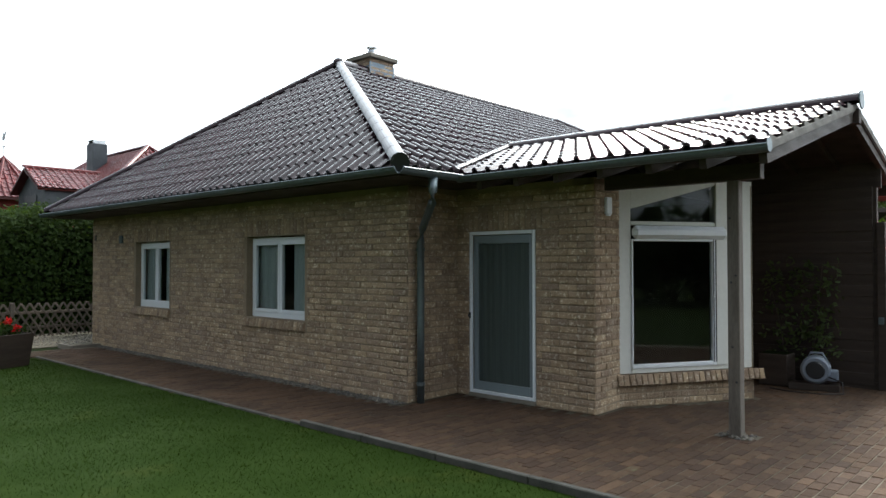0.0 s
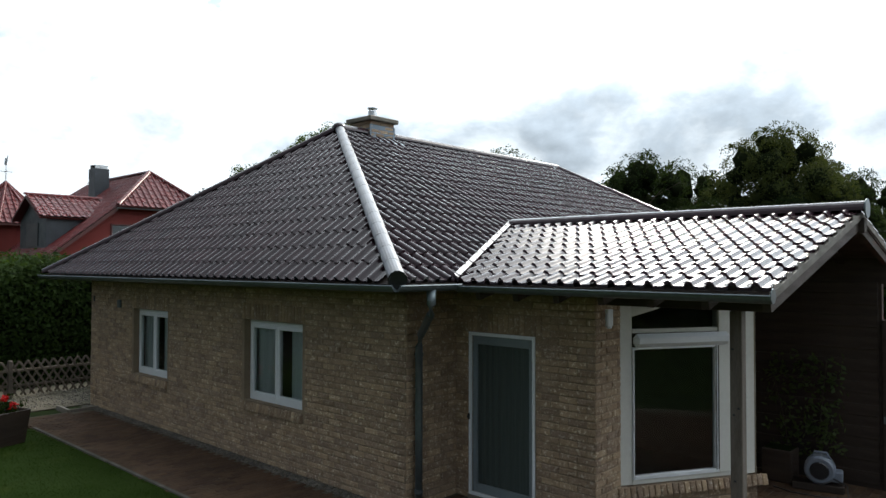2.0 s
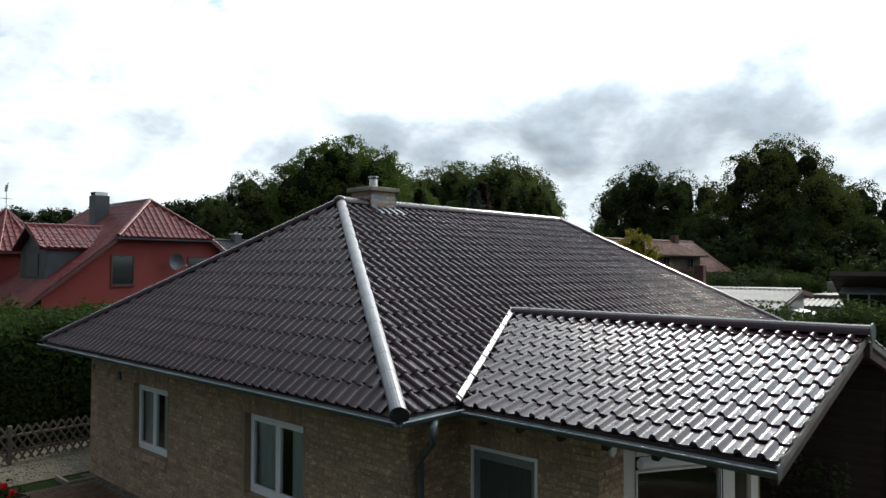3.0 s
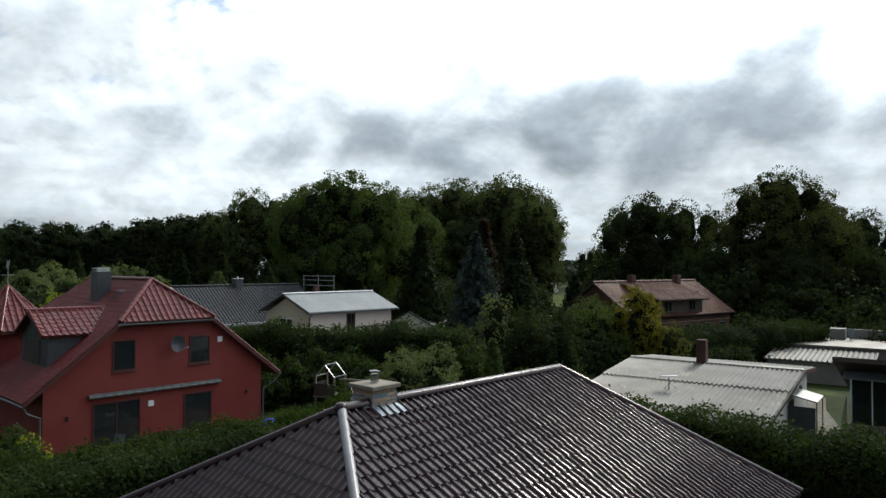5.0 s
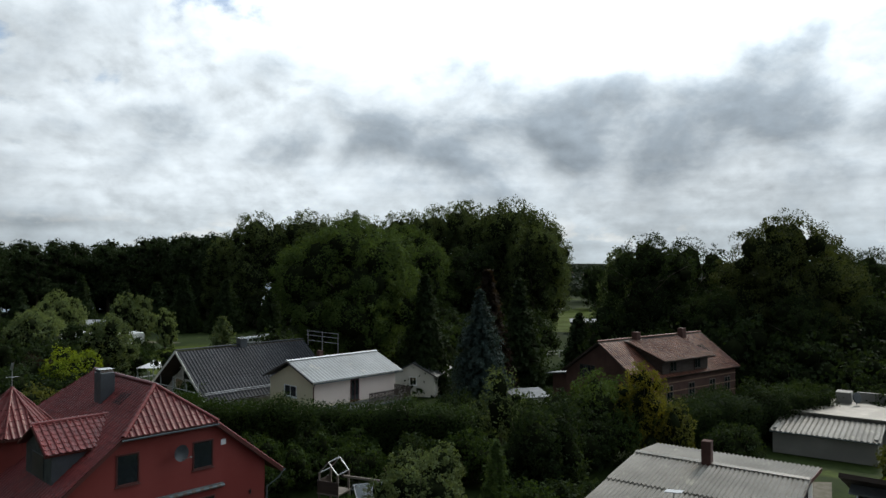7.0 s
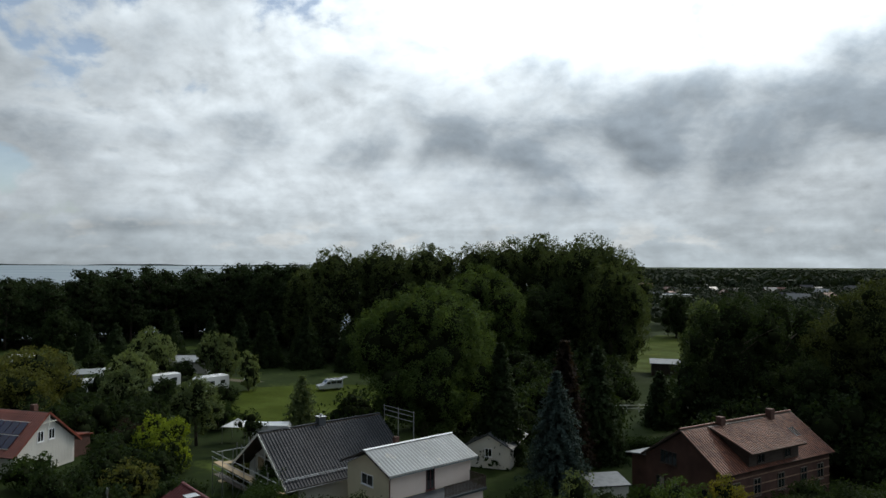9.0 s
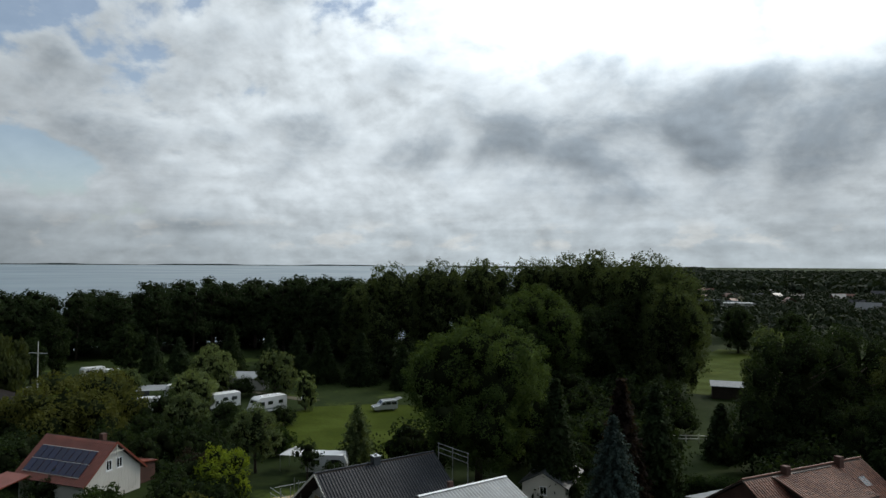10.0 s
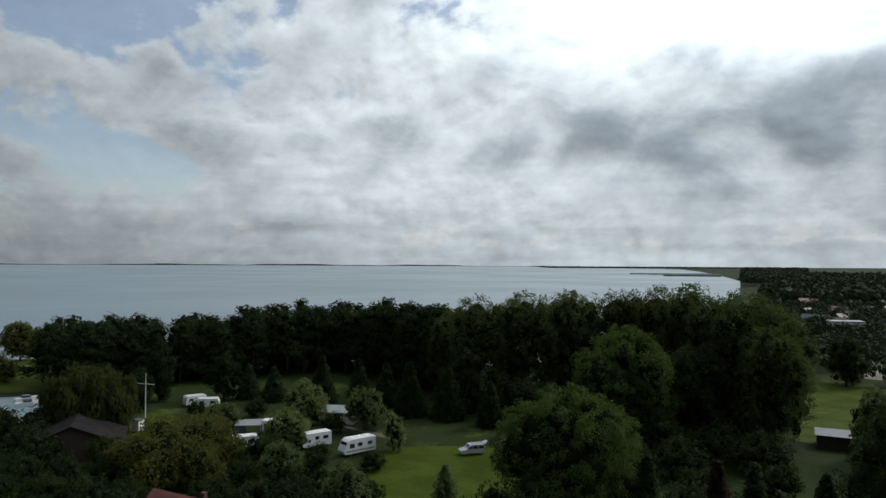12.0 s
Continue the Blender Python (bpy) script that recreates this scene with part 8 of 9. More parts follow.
def vehicle(name, m, outline, width, label, paint, wheels, panes, category, group=""):
    """A vehicle: its side outline drawn out across its width and bevelled, with dark panes and wheels. x ahead, z up."""
    ob = thing(name, m, label, category, group)
    n = len(outline)
    geo = Geo()
    inset = [(x * 0.985, z if z < 0.6 else z - 0.05) for x, z in outline]
    w = width / 2
    rows = [[(x, -w, z) for x, z in inset], [(x, -w + 0.08, z) for x, z in outline], [(x, w - 0.08, z) for x, z in outline], [(x, w, z) for x, z in inset]]
    verts = [p for r in rows for p in r]
    faces = [tuple(range(n)), tuple(range(3 * n, 4 * n))]
    for k in range(3):
        faces += [(k * n + i, k * n + (i + 1) % n, (k + 1) * n + (i + 1) % n, (k + 1) * n + i) for i in range(n)]
    part("body", geo.add(verts, faces), paint, ob)
    for x0, x1, z0, z1 in panes:
        for s in (-1, 1):
            part("side_pane", Geo().box(x0, x1, s * (w - 0.01), s * (w + 0.012), z0, z1, 0.01), AUTOGLASS, ob)
    for x in wheels:
        for s in (-1, 1):
            wheel(ob, x, s * (w - 0.12))
    return ob


VAN = [(-2.1, 0.35), (2.2, 0.35), (2.25, 0.8), (1.95, 1.0), (1.2, 1.1), (0.55, 1.75), (0.2, 1.85), (-1.9, 1.85), (-2.1, 1.5)]
van = vehicle("van", AT(-33.8, 118.5, 215), VAN, 1.75, "silver family van with its tailgate open on the meadow", PAINT_SILVER, (-1.35, 1.4), ((-1.85, -0.95, 1.1, 1.6), (-0.85, 0.05, 1.1, 1.6), (0.15, 0.75, 1.1, 1.5)), "van")
part("windscreen", Geo().add([(1.17, -0.7, 1.12), (1.17, 0.7, 1.12), (0.6, 0.62, 1.72), (0.6, -0.62, 1.72)], [(0, 1, 2, 3)]), AUTOGLASS, van)
part("tailgate", Geo().slab([(-2.0, -0.8, 1.85), (-2.0, 0.8, 1.85), (-2.95, 0.8, 2.1), (-2.95, -0.8, 2.1)], 0.06), PAINT_SILVER, van, "raised tailgate")
# flat black plate, painted as the shade inside the open boot
part("boot_opening", Geo().box(-2.13, -2.09, -0.72, 0.72, 0.5, 1.6), BLACK, van)
for s in (-0.6, 0.6):
    part("headlight", Geo().box(2.1, 2.24, s - 0.15, s + 0.15, 0.78, 0.92, 0.03), WHITE, van)
MOTOR = [(-3.2, 0.4), (3.1, 0.4), (3.3, 0.9), (3.05, 1.4), (2.5, 2.5), (1.9, 2.85), (-3.0, 2.85), (-3.2, 2.6)]
home = vehicle("motorhome", AT(-52.8, 112.5, 238), MOTOR, 2.3, "large white motorhome parked on the camp site", PAINT_WHITE, (-1.8, 2.0), ((1.2, 2.2, 1.35, 2.1), (-0.4, 0.6, 1.5, 2.1), (-2.4, -1.5, 1.5, 2.1)), "motorhome")
part("windscreen", Geo().add([(3.02, -0.95, 1.45), (3.02, 0.95, 1.45), (2.58, 0.9, 2.35), (2.58, -0.9, 2.35)], [(0, 1, 2, 3)]), AUTOGLASS, home)
for x in (-2.2, -0.6, 0.9):
    part("roof_hatch", Geo().box(x, x + 0.5, -0.3, 0.3, 2.85, 2.97, 0.03), WHITE, home)
part("stripe", Geo().box(-3.0, 2.9, -1.165, -1.14, 0.75, 0.95).box(-3.0, 2.9, 1.14, 1.165, 0.75, 0.95), ZINC, home)
ALCOVE = [(-2.9, 0.4), (2.7, 0.4), (2.8, 0.95), (2.0, 1.15), (1.75, 1.75), (2.2, 2.1), (2.1, 2.75), (-2.8, 2.75), (-2.9, 2.5)]
camper = vehicle("motorhome", AT(-61.8, 113.8, 235), ALCOVE, 2.2, "white alcove motorhome with a dark cab", PAINT_WHITE, (-1.6, 1.9), ((-2.2, -1.2, 1.5, 2.1), (-0.4, 0.4, 1.5, 2.1), (1.25, 1.7, 1.15, 1.65)), "motorhome")
part("cab", Geo().box(1.9, 2.85, -1.0, 1.0, 0.4, 1.12, 0.05), BLACK, camper)
CARAVAN = [(-2.4, 0.45), (2.2, 0.45), (2.5, 0.9), (2.45, 1.7), (2.1, 2.45), (-2.1, 2.5), (-2.45, 2.1), (-2.5, 0.8)]
cara = vehicle("caravan", AT(-74.5, 121, 20), CARAVAN, 2.2, "white touring caravan on the camp site", PAINT_WHITE, (0.0,), ((-1.8, -0.8, 1.3, 1.9), (0.5, 1.6, 1.3, 1.9)), "caravan", "caravans")
for x, y, t in ((-105.4, 137.2, 60), (-100.5, 135.4, 30), (-72.7, 108.4, 40)):
    copy_thing(cara, AT(x, y, t))
tent_a = thing("awning_tent", AT(-78.5, 118.5, 25), "grey caravan awning tent", "tent")
part("roof", Geo().slab([(-2.6, -1.6, 1.9), (2.6, -1.6, 1.9), (2.4, 1.6, 2.4), (-2.4, 1.6, 2.4)], 0.05), SHEET, tent_a)
part("side", Geo().box(-2.5, -2.45, -1.5, 1.5, 0, 1.95).box(2.45, 2.5, -1.5, 1.5, 0, 1.95).box(-2.4, -0.3, -1.55, -1.5, 0, 1.9), SLATE, tent_a)
tent_b = thing("tent", AT(-51, 125.5), "small white tent on the grass", "tent")
part("cloth", Geo().add([(-0.9, -0.8, 0), (0.9, -0.8, 0), (0.9, 0.8, 0), (-0.9, 0.8, 0), (-0.6, 0, 1.3), (0.6, 0, 1.3)], [(0, 1, 5, 4), (2, 3, 4, 5), (0, 4, 3), (1, 2, 5)]), PAINT_WHITE, tent_b)
part("guy_rope", Geo().tube([(0.6, 0, 1.3), (1.8, 0, 0)], 0.02, 4).tube([(-0.6, 0, 1.3), (-1.8, 0, 0)], 0.02, 4), BLACK, tent_b)
blockh = thing("wash_house", AT(-68, 134, 10), "low white wash house with a pale roof", "building")
part("wall", Geo().box(-5, 5, -3, 3, 0, 2.4), PLASTER_WHITE, blockh)
part("roof", Geo().slab([(-5.5, -3.5, 2.4), (5.5, -3.5, 2.4), (5.5, 0, 3.3), (-5.5, 0, 3.3)], 0.1).slab([(-5.5, 3.5, 2.4), (5.5, 3.5, 2.4), (5.5, 0, 3.3), (-5.5, 0, 3.3)], 0.1), SHEET, blockh)
part("door", Geo().box(-1, 0, -3.05, -3.0, 0, 2.0), DARKWOOD, blockh)
pav = thing("gazebo", AT(-34.9, 82.5), "white party gazebo with pointed roof", "gazebo")
for x in (-1.4, 1.4):
    for y in (-1.4, 1.4):
        part("leg", Geo().tube([(x, y, 0), (x, y, 2.0)], 0.03, 6), PIPE, pav)
part("canopy", Geo().add([(-1.5, -1.5, 2.0), (1.5, -1.5, 2.0), (1.5, 1.5, 2.0), (-1.5, 1.5, 2.0), (-0.4, -0.4, 2.5), (0.4, -0.4, 2.5), (0.4, 0.4, 2.5), (-0.4, 0.4, 2.5), (0, 0, 2.8)],
                         [(0, 1, 5, 4), (1, 2, 6, 5), (2, 3, 7, 6), (3, 0, 4, 7), (4, 5, 8), (5, 6, 8), (6, 7, 8), (7, 4, 8)]), PAINT_WHITE, pav, "white cloth roof")
mastf = thing("flag_mast", AT(-106.9, 122.9), "white ship's mast with a yard", "mast")
part("pole", Geo().tube([(0, 0, 0), (0, 0, 9.5)], [0.13, 0.06], 8), PAINT_WHITE, mastf)
part("yard", Geo().tube([(-2.2, 0, 7.2), (2.2, 0, 7.2)], 0.06, 6), PAINT_WHITE, mastf)
for s in (-1, 1):
    part("stay", Geo().tube([(s * 1.6, 0, 7.2), (s * 0.9, 0.6, 0)], 0.02, 4), BLACK, mastf)
kiosk = thing("kiosk", AT(-100, 113), "small white service box by the mast", "kiosk")
part("body", Geo().box(-0.8, 0.8, -0.8, 0.8, 0, 2.2, 0.02), PLASTER_WHITE, kiosk)
part("roof", Geo().box(-0.9, 0.9, -0.9, 0.9, 2.2, 2.3), SLATE, kiosk)
hall = thing("field_shed", AT(27.5, 145, -8), "dark flat-roofed shed at the edge of a field", "shed")
part("wall", Geo().box(-3.2, 3.2, -2.5, 2.5, 0, 2.4), DARKWOOD, hall)
part("roof", Geo().slab([(-3.5, -2.8, 2.4), (3.5, -2.8, 2.4), (3.5, 2.8, 2.7), (-3.5, 2.8, 2.7)], 0.12), SLATE, hall)
broad_tree("birch", AT(31.5, 138), 11.0, 3.4, 330, 0.34, LEAF_DARK, "slender birch beside the field shed", 0.5, 12, BIRCH, 0.1, 14, tall=1.5, upright=0.3, droop=0.6)
# short grass, with sunshine put into its colour to outshine the ground
LIT = surf("sunlit_short_meadow", (0.048, 0.066, 0.005), (0.022, 0.033, 0.004), rough=0.95, big=0.12, fine=2.0, bump=0.5, depth=0.04, wear=(0.066, 0.073, 0.014), wear_scale=0.08, wear_from=0.58, gloss=0.05)
for name, corners in (("meadow", [(20, 148), (34, 142), (46, 196), (52, 226), (40, 228), (26, 190)]), ("meadow", [(-37, 88), (-18, 90), (-22, 112), (-24, 124), (-36, 124), (-47, 119), (-50, 108)]),
                      ("meadow", [(-108, 118), (-100, 112), (-96, 122), (-104, 128), (-110, 128)]), ("meadow", [(-215, 160), (-170, 130), (-150, 140), (-168, 172), (-210, 185)])):
    tagged(part(name, Geo().slab([(*c, -0.015) for c in corners], 0.02), LIT), "short-mown meadow, painted sunlit bright", "meadow", kind="structure")
tagged(part("track", Geo().slab([(-70, 133, -0.01), (-68, 131, -0.01), (-56, 125.5, -0.01), (-50, 123, -0.01), (-48, 125.0, -0.01), (-56, 127.5, -0.01)], 0.02), SAND), "worn sandy track across the camp site", "track", kind="structure")
tagged(part("road", Geo().slab([(52, 235, -0.01), (56, 233, -0.01), (66, 275, -0.01), (61, 276, -0.01)], 0.02).slab([(61, 276, -0.01), (66, 275, -0.01), (110, 300, -0.01), (108, 305, -0.01)], 0.02), CONCRETE), "pale village road beyond the field", "road", kind="structure")
railing = thing("field_fence", AT(9, 106, 8), "white rail fence along the meadow", "fence")
for k in range(9):
    part("post", Geo().box(k * 1.8 - 0.06, k * 1.8 + 0.06, -0.06, 0.06, 0, 1.1), CREAM, railing)
for z in (0.5, 0.95):
    part("rail", Geo().box(0, 14.4, -0.03, 0.03, z - 0.05, z + 0.05), CREAM, railing)
# the harbour ditch with boats and parked cars
boat = thing("boat", AT(-116, 102, 20), "small covered motor boat on the bank", "boat", "boats")
part("hull", Geo().add([(-2.4, -0.8, 0.9), (1.2, -0.9, 0.95), (2.8, 0, 1.1), (1.2, 0.9, 0.95), (-2.4, 0.8, 0.9), (-2.2, -0.5, 0), (1.0, -0.5, 0), (2.1, 0, 0.2), (1.0, 0.5, 0), (-2.2, 0.5, 0)],
                       [(0, 1, 2, 3, 4), (5, 6, 7, 8, 9), (0, 1, 6, 5), (1, 2, 7, 6), (2, 3, 8, 7), (3, 4, 9, 8), (4, 0, 5, 9)]), PAINT_WHITE, boat)
part("cabin", Geo().box(-0.8, 1.0, -0.6, 0.6, 0.9, 1.5, 0.12), AUTOGLASS, boat)
for x, y, t in ((-121, 104, 40), (-126, 108, 15), (-146, 128, 70), (-141, 124, 60)):
    copy_thing(boat, AT(x, y, t))
ditch = tagged(part("water", Geo().slab([(-118, 106, -0.005), (-114, 110, -0.005), (-150, 134, -0.005), (-158, 128, -0.005)], 0.02), WATER), "narrow harbour channel with boats", "water", kind="structure")
CAR = [(-2.0, 0.3), (2.0, 0.3), (2.1, 0.7), (1.2, 0.95), (0.6, 1.45), (-1.2, 1.45), (-1.9, 1.0), (-2.1, 0.8)]
car = vehicle("car", AT(-190, 160, 30), CAR, 1.75, "dark parked car on the far meadow", BLACK, (-1.3, 1.3), ((-1.2, -0.2, 1.0, 1.35), (-0.1, 0.7, 1.0, 1.35)), "car", "parked cars")
for x, y in ((-186, 163), (-194, 166)):
    copy_thing(car, AT(x, y, 40))

# trees and bushes round the camp site
shrub("willow_bush", AT(-72.6, 130), 8.6, 5.2, 301, 0.28, LEAF_WILLOW, "large pale willow bush on the camp site", 0.0, 13, droop=-0.9)
shrub("willow_bush", AT(-65.8, 111.5), 7.0, 4.3, 302, 0.28, LEAF_WILLOW, "pale willow bush among the motorhomes", 0.0, 13, droop=-0.9)
shrub("willow_bush", AT(-58.4, 128), 8.4, 3.9, 303, 0.28, LEAF_APPLE, "dark willow bush on the camp site", 0.0, 13, droop=-0.9)
shrub("willow_bush", AT(-47.2, 115.6), 6.4, 1.9, 304, 0.26, LEAF_WILLOW, "narrow pale willow beside the motorhome", 0.0, 13, droop=-0.9)
shrub("willow_bush", AT(-83.9, 117.2), 6.3, 4.0, 305, 0.28, LEAF_APPLE, "grey-green willow by the caravans", 0.0, 13, droop=-0.9)
shrub("walnut_tree", AT(-72, 89), 9.8, 10.5, 306, 0.30, LEAF_OLIVE, "broad olive-green tree behind the solar house", 0.0, 13, "tree")
shrub("shrub", AT(-37.5, 69.5), 5.7, 3.4, 307, 0.22, LEAF_LIME, "bright yellow-green bush beside the building site", 0.0, 13)
shrub("shrub", AT(-42, 71.5), 4.4, 3.0, 308, 0.22, LEAF_PURPLE, "dark purple-leaved bush beside the building site", 0.0, 13)
broad_tree("young_tree", AT(-38.9, 79.8), 8.3, 3.7, 309, 0.24, LEAF_APPLE, "grey-green broad young tree", 0.5, 14, base=0.25, lobes=11)
broad_tree("young_tree", AT(-53.4, 88.5), 7.8, 3.7, 310, 0.24, LEAF_APPLE, "grey-green broad young tree", 0.5, 14, base=0.2, lobes=11)
broad_tree("young_tree", AT(-48.3, 88.9), 6.3, 2.4, 313, 0.24, LEAF_DARK, "slim dark young tree", 0.5, 14, base=0.2, lobes=9)
spruce("young_larch", AT(-27.7, 84.8), 7.8, 3.4, 311, 0.26, LEAF_APPLE, "loose young conifer on the meadow", 8, 0.08, 0.7)
broad_tree("willow_tree", AT(-105.0, 106.0), 12.6, 8.2, 312, 0.42, LEAF_MAPLE, "weeping willow by the boathouse", 0.7, 22, base=0.04, lobes=26, tall=1.9, droop=1.6)
broad_tree("birch", AT(-116.9, 139), 14.5, 4.6, 314, 0.34, LEAF_DARK, "dark broad tree by the channel", 0.5, 14, base=0.05, lobes=12)
broad_tree("alder", AT(-113, 128), 9.5, 4.2, 315, 0.32, LEAF_DARK, "dark alder behind the mast", 0.5, 14, base=0.05, lobes=11)
broad_tree("alder", AT(-104, 146), 11.0, 4.8, 316, 0.34, LEAF_DARK, "dark alder behind the caravans", 0.5, 14, base=0.05, lobes=11)
broad_tree("alder", AT(-208, 180), 13.0, 7.5, 327, 0.45, LEAF_OLIVE, "loose tree alone by the lake", 0.7, 14, base=0.1, lobes=16)
broad_tree("alder", AT(-124, 126), 9.0, 4.6, 317, 0.32, LEAF_DARK, "dark alder by the channel", 0.5, 14, base=0.05, lobes=11)
copy_thing(cara, AT(-30.4, 81.6, 12))
broad_tree("fruit_tree", AT(-31.6, 78.2), 4.6, 1.9, 318, 0.18, LEAF_DARK, "small thin fruit tree by the gazebo", 0.5, 14, base=0.3, lobes=8)
shrub("shrub", AT(-28.5, 78.8), 2.0, 1.6, 319, 0.2, LEAF_DARK, "low dark bush by the gazebo", 0.0, 13)
for k, (x, y, h, r, mt) in enumerate(((-77.8, 147, 11.4, 3.7, LEAF_DARK), (-73.7, 158, 9.5, 3.2, LEAF_PINE), (-91.4, 148, 8.2, 3.5, LEAF_PINE), (-98.9, 149, 8.2, 3.6, LEAF_PINE), (-55, 144, 11.6, 4.3, LEAF_DARK), (-46, 143, 11, 4.2, LEAF_DARK), (-36, 140, 9, 3.6, LEAF_DARK), (-64, 152, 10, 3.8, LEAF_PINE), (-84, 158, 9, 3.6, LEAF_PINE))):
    spruce("conifer", AT(x, y), h, r, 320 + k, 0.42, mt, "dark conifer at the edge of the camp site", 6, 0.04, 0.55)
for k, (x, y, h, r, mt) in enumerate(((-54, 76, 3.6, 3.0, LEAF_DARK), (-47, 62, 3.0, 2.6, LEAF_HEDGE), (-41, 58, 3.4, 2.8, LEAF_DARK), (-36, 61, 3.2, 2.6, LEAF_OLIVE), (-30, 58, 3.0, 2.4, LEAF_DARK), (-34, 54, 3.4, 2.6, LEAF_DARK), (-56, 66, 3.0, 2.4, LEAF_DARK),
                                      (-62, 70, 3.6, 3.0, LEAF_DARK), (-70, 76, 4.0, 3.2, LEAF_DARK), (-80, 86, 5.0, 3.6, LEAF_DARK), (-74, 92, 4.4, 3.2, LEAF_DARK), (-88, 92, 4.6, 3.4, LEAF_HEDGE), (-92, 80, 4.4, 3.4, LEAF_DARK), (-82, 74, 4.0, 3.2, LEAF_HEDGE),
                                      (-45, 92, 4.2, 3.0, LEAF_DARK), (-52, 88, 4.6, 3.2, LEAF_DARK), (-60, 90, 4.0, 3.0, LEAF_DARK), (-40, 88, 3.6, 2.6, LEAF_HEDGE), (-27, 66, 2.6, 2.0, LEAF_OLIVE), (-20, 78, 3.0, 2.2, LEAF_DARK), (-22, 72, 2.4, 2.0, LEAF_DARK),
                                      (-100, 100, 5.0, 3.2, LEAF_DARK), (-110, 112, 4.4, 3.0, LEAF_DARK), (-72, 64, 4.2, 3.4, LEAF_DARK), (-84, 66, 4.4, 3.6, LEAF_DARK), (-175, 145, 8, 5, LEAF_OLIVE))):
    shrub("shrub", AT(x, y, k * 33), h, r, 340 + k, 0.24, mt, "dark green bush near the camp site", 0.0, 13, group="camp site bushes")
# dense growth round the high trees
rnd = random.Random(77)
under = [shrub("undergrowth", AT(-20, 84), 6.0, 4.6, 380, 0.40, LEAF_DARK, "dark undergrowth beneath the high trees", 0.95, 10, group="undergrowth"),
         shrub("undergrowth", AT(-3, 86), 6.5, 4.6, 381, 0.40, LEAF_DARK, "dark undergrowth beneath the high trees", 0.95, 10, group="undergrowth")]
for x, y, s in ((-8, 90, 0.9), (2, 92, 1.0), (8, 90, 1.0), (-14, 92, 0.9), (-28, 146, 1.2), (-18, 148, 1.3), (-8, 146, 1.3), (2, 150, 1.3), (10, 143, 1.3), (-36, 150, 1.2), (-46, 152, 1.2), (12, 122, 1.0), (6, 128, 1.0), (-2, 128, 1.1),
                (25, 84, 1.1), (32, 80, 1.2), (37, 74, 1.1), (43, 76, 1.2), (50, 78, 1.3), (28, 90, 1.3), (22, 92, 1.2), (36, 90, 1.4), (44, 88, 1.4), (53, 86, 1.4), (58, 80, 1.3), (47, 68, 1.0), (40, 68, 0.9), (62, 90, 1.5), (20, 76, 0.8), (27, 80, 0.9), (34, 72, 0.8),
                (26, 108, 1.2), (30, 118, 1.2), (36, 112, 1.3), (44, 106, 1.4), (52, 104, 1.4), (14, 112, 0.8), (33, 130, 1.0), (40, 128, 1.2), (50, 122, 1.4), (48, 140, 1.1), (58, 135, 1.4), (-6, 112, 0.9), (-16, 120, 1.0), (0, 116, 0.9), (-10, 104, 0.8), (3, 104, 0.8)):
    copy_thing(rnd.choice(under), AT(x, y, rnd.uniform(0, 360), s * rnd.uniform(0.9, 1.1)))
for i in range(len(line) - 1):
    for k in range(3):
        t = (k + rnd.random()) / 3
        x, y = line[i][0] + (line[i + 1][0] - line[i][0]) * t, line[i][1] + (line[i + 1][1] - line[i][1]) * t
        g = 1 + rnd.uniform(-4, 14) / math.hypot(x, y)
        copy_thing(rnd.choice(under), AT(x * g, y * g, rnd.uniform(0, 360), rnd.uniform(0.9, 1.5)))

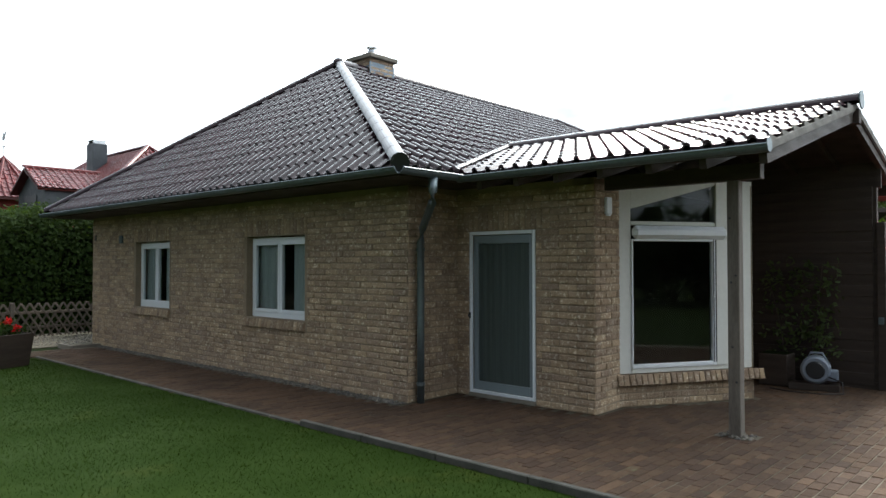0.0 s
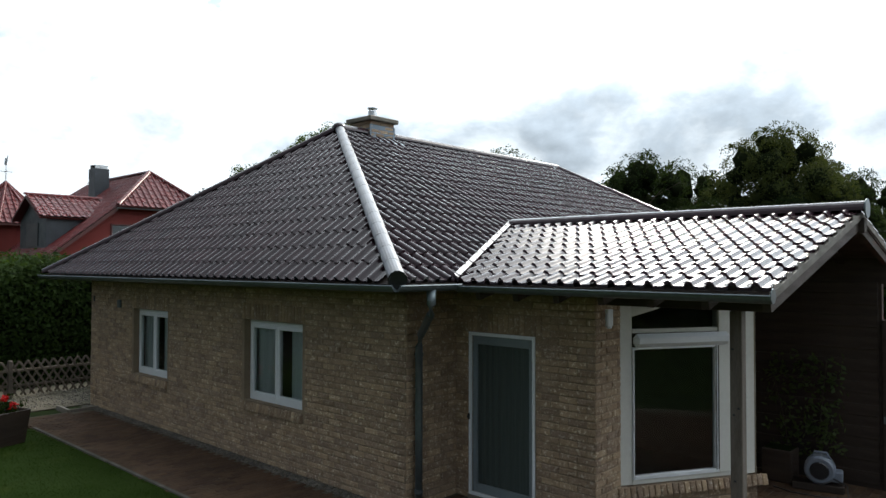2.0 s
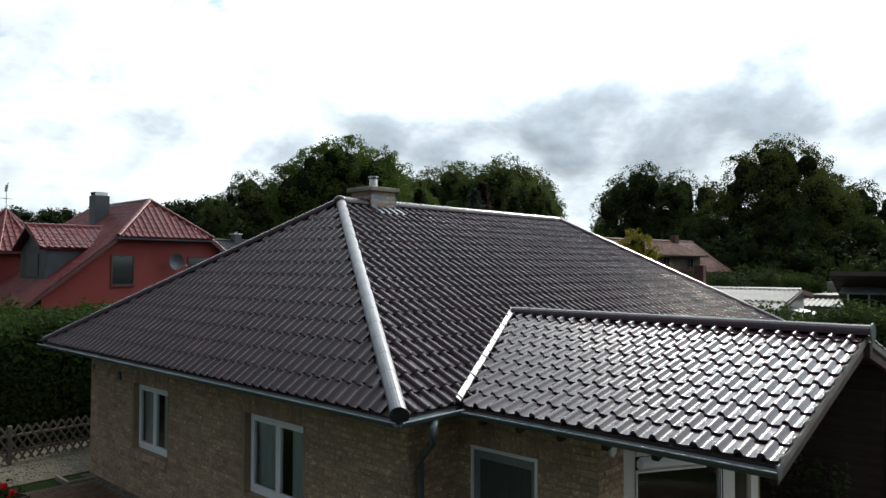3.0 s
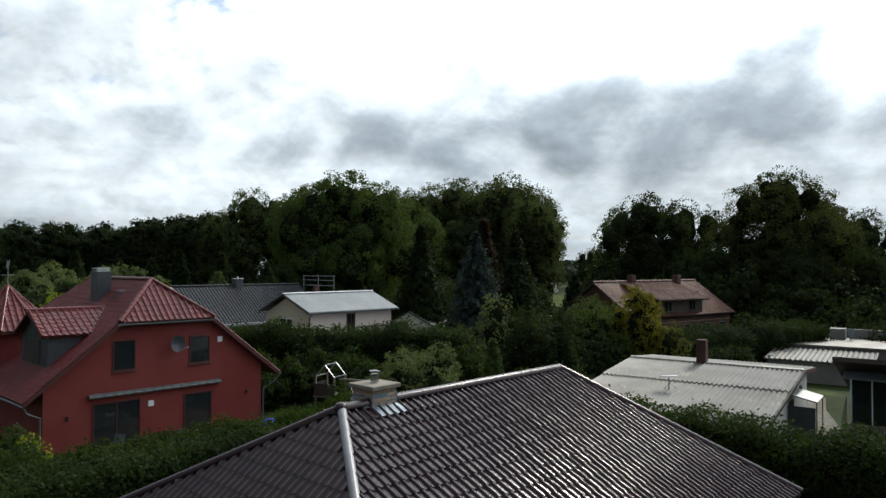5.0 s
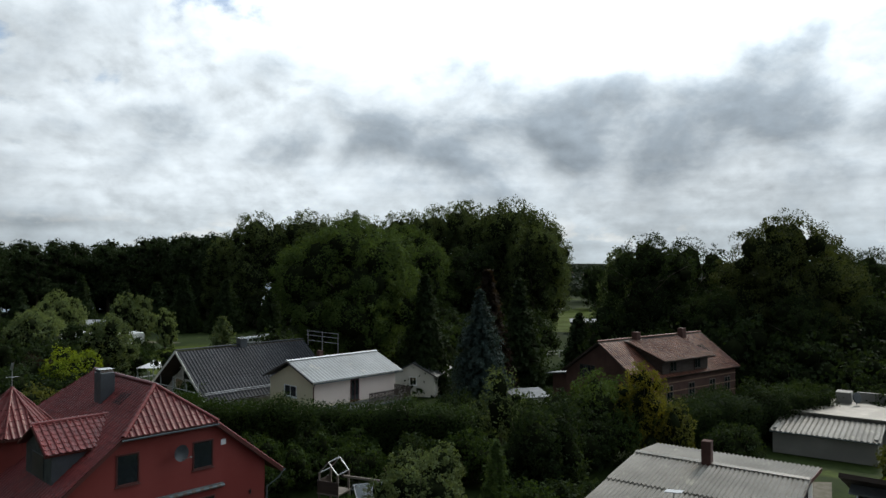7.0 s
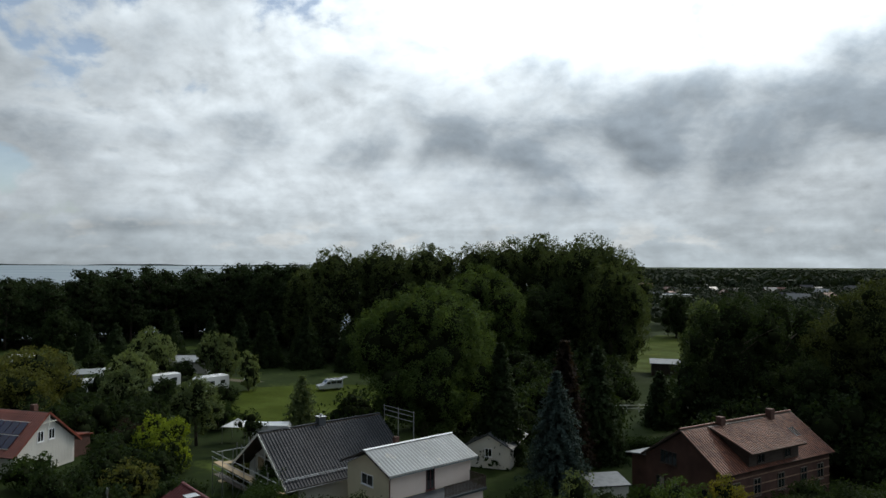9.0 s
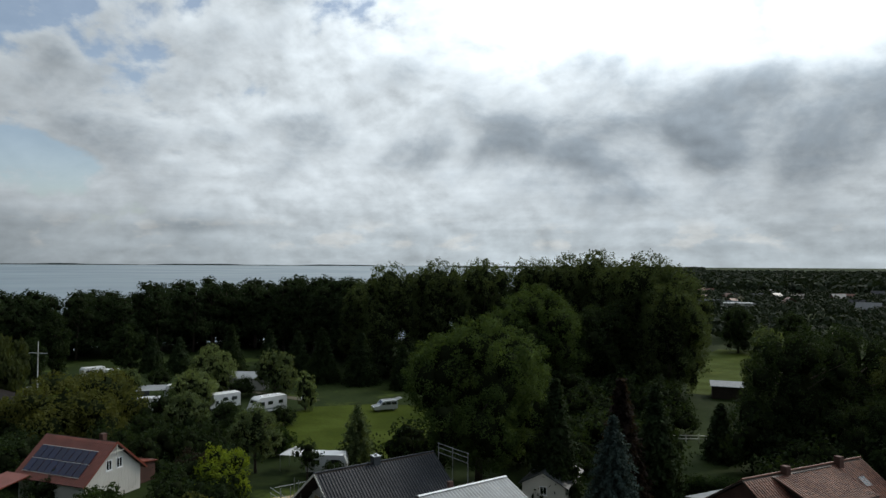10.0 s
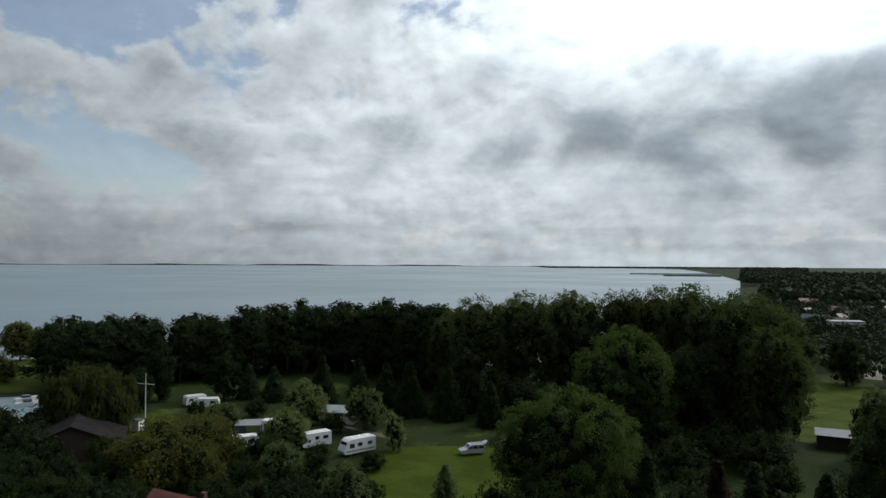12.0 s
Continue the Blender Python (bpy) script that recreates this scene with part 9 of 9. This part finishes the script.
# gardens behind the drone's start, and more bushes among the plots
for k in range(16):
    b = 95 + k * 11
    x, y = bearing(b, rnd.uniform(20, 27))
    copy_thing(rnd.choice(under), AT(x, y, rnd.uniform(0, 360), rnd.uniform(0.6, 0.9)))
for k in range(60):
    b, r = rnd.uniform(-58, -26), rnd.uniform(72, 122)
    x, y = bearing(b, r)
    if -60 < x < -20 and y > 86 or (x > -118 and y > 108) or (-64 < x < -42 and 58 < y < 78):
        continue
    copy_thing(rnd.choice(under), AT(x, y, rnd.uniform(0, 360), rnd.uniform(0.4, 0.8)))
for x, y, s in ((-82, 118, 0.55), (-66, 106, 0.6), (-57, 106, 0.5), (-90, 122, 0.6), (-46, 104, 0.5), (-98, 128, 0.5), (-70, 100, 0.8), (-76, 102, 0.8), (-64, 125, 0.6), (-86, 132, 0.6), (-56, 118, 0.35)):
    copy_thing(rnd.choice(under), AT(x, y, rnd.uniform(0, 360), s))
for x, y, s in ((-112, 103, 0.9), (-119, 99, 0.9), (-108, 97, 1.0), (-104, 92, 0.9), (-116, 92, 1.0), (-97, 88, 0.9)):
    copy_thing(rnd.choice(under), AT(x, y, rnd.uniform(0, 360), s))
# dark garden bushes between the red house and the hedge, and the sandy path by the brick building
for k, (x, y, h, r) in enumerate(((-11.0, 42.4, 2.2, 1.5), (-9.6, 44.4, 2.6, 1.7), (-8.4, 46.6, 3.0, 1.8), (-12.3, 45.5, 3.0, 1.9), (-13.0, 41.5, 1.8, 1.3), (-6.6, 46.8, 3.0, 1.7))):
    shrub("shrub", AT(x, y, k * 50), h, r, 420 + k, 0.15, LEAF_HEDGE, "dark green bush in the neighbouring garden", 0.0, 13, group="garden bushes")
cover = thing("blue_cover", AT(-9.3, 37.0), "bright blue plastic cover on the patio", "cover")
BLUE = surf("blue_plastic", (0.03, 0.06, 0.55), (0.02, 0.04, 0.35), rough=0.35, big=4, fine=20, bump=0.4, depth=0.03)
part("sheet", Geo().ball((0, 0, 0.25), (0.55, 0.42, 0.30)), BLUE, cover, smooth=True)
tagged(part("path", Geo().slab([(17.0, 33.0, -0.012), (19.0, 33.0, -0.012), (22.6, 42.6, -0.012), (24.6, 46.4, -0.012), (22.8, 46.6, -0.012), (20.4, 42.4, -0.012)], 0.02), SAND), "sandy garden path beside the shed", "path", kind="structure")
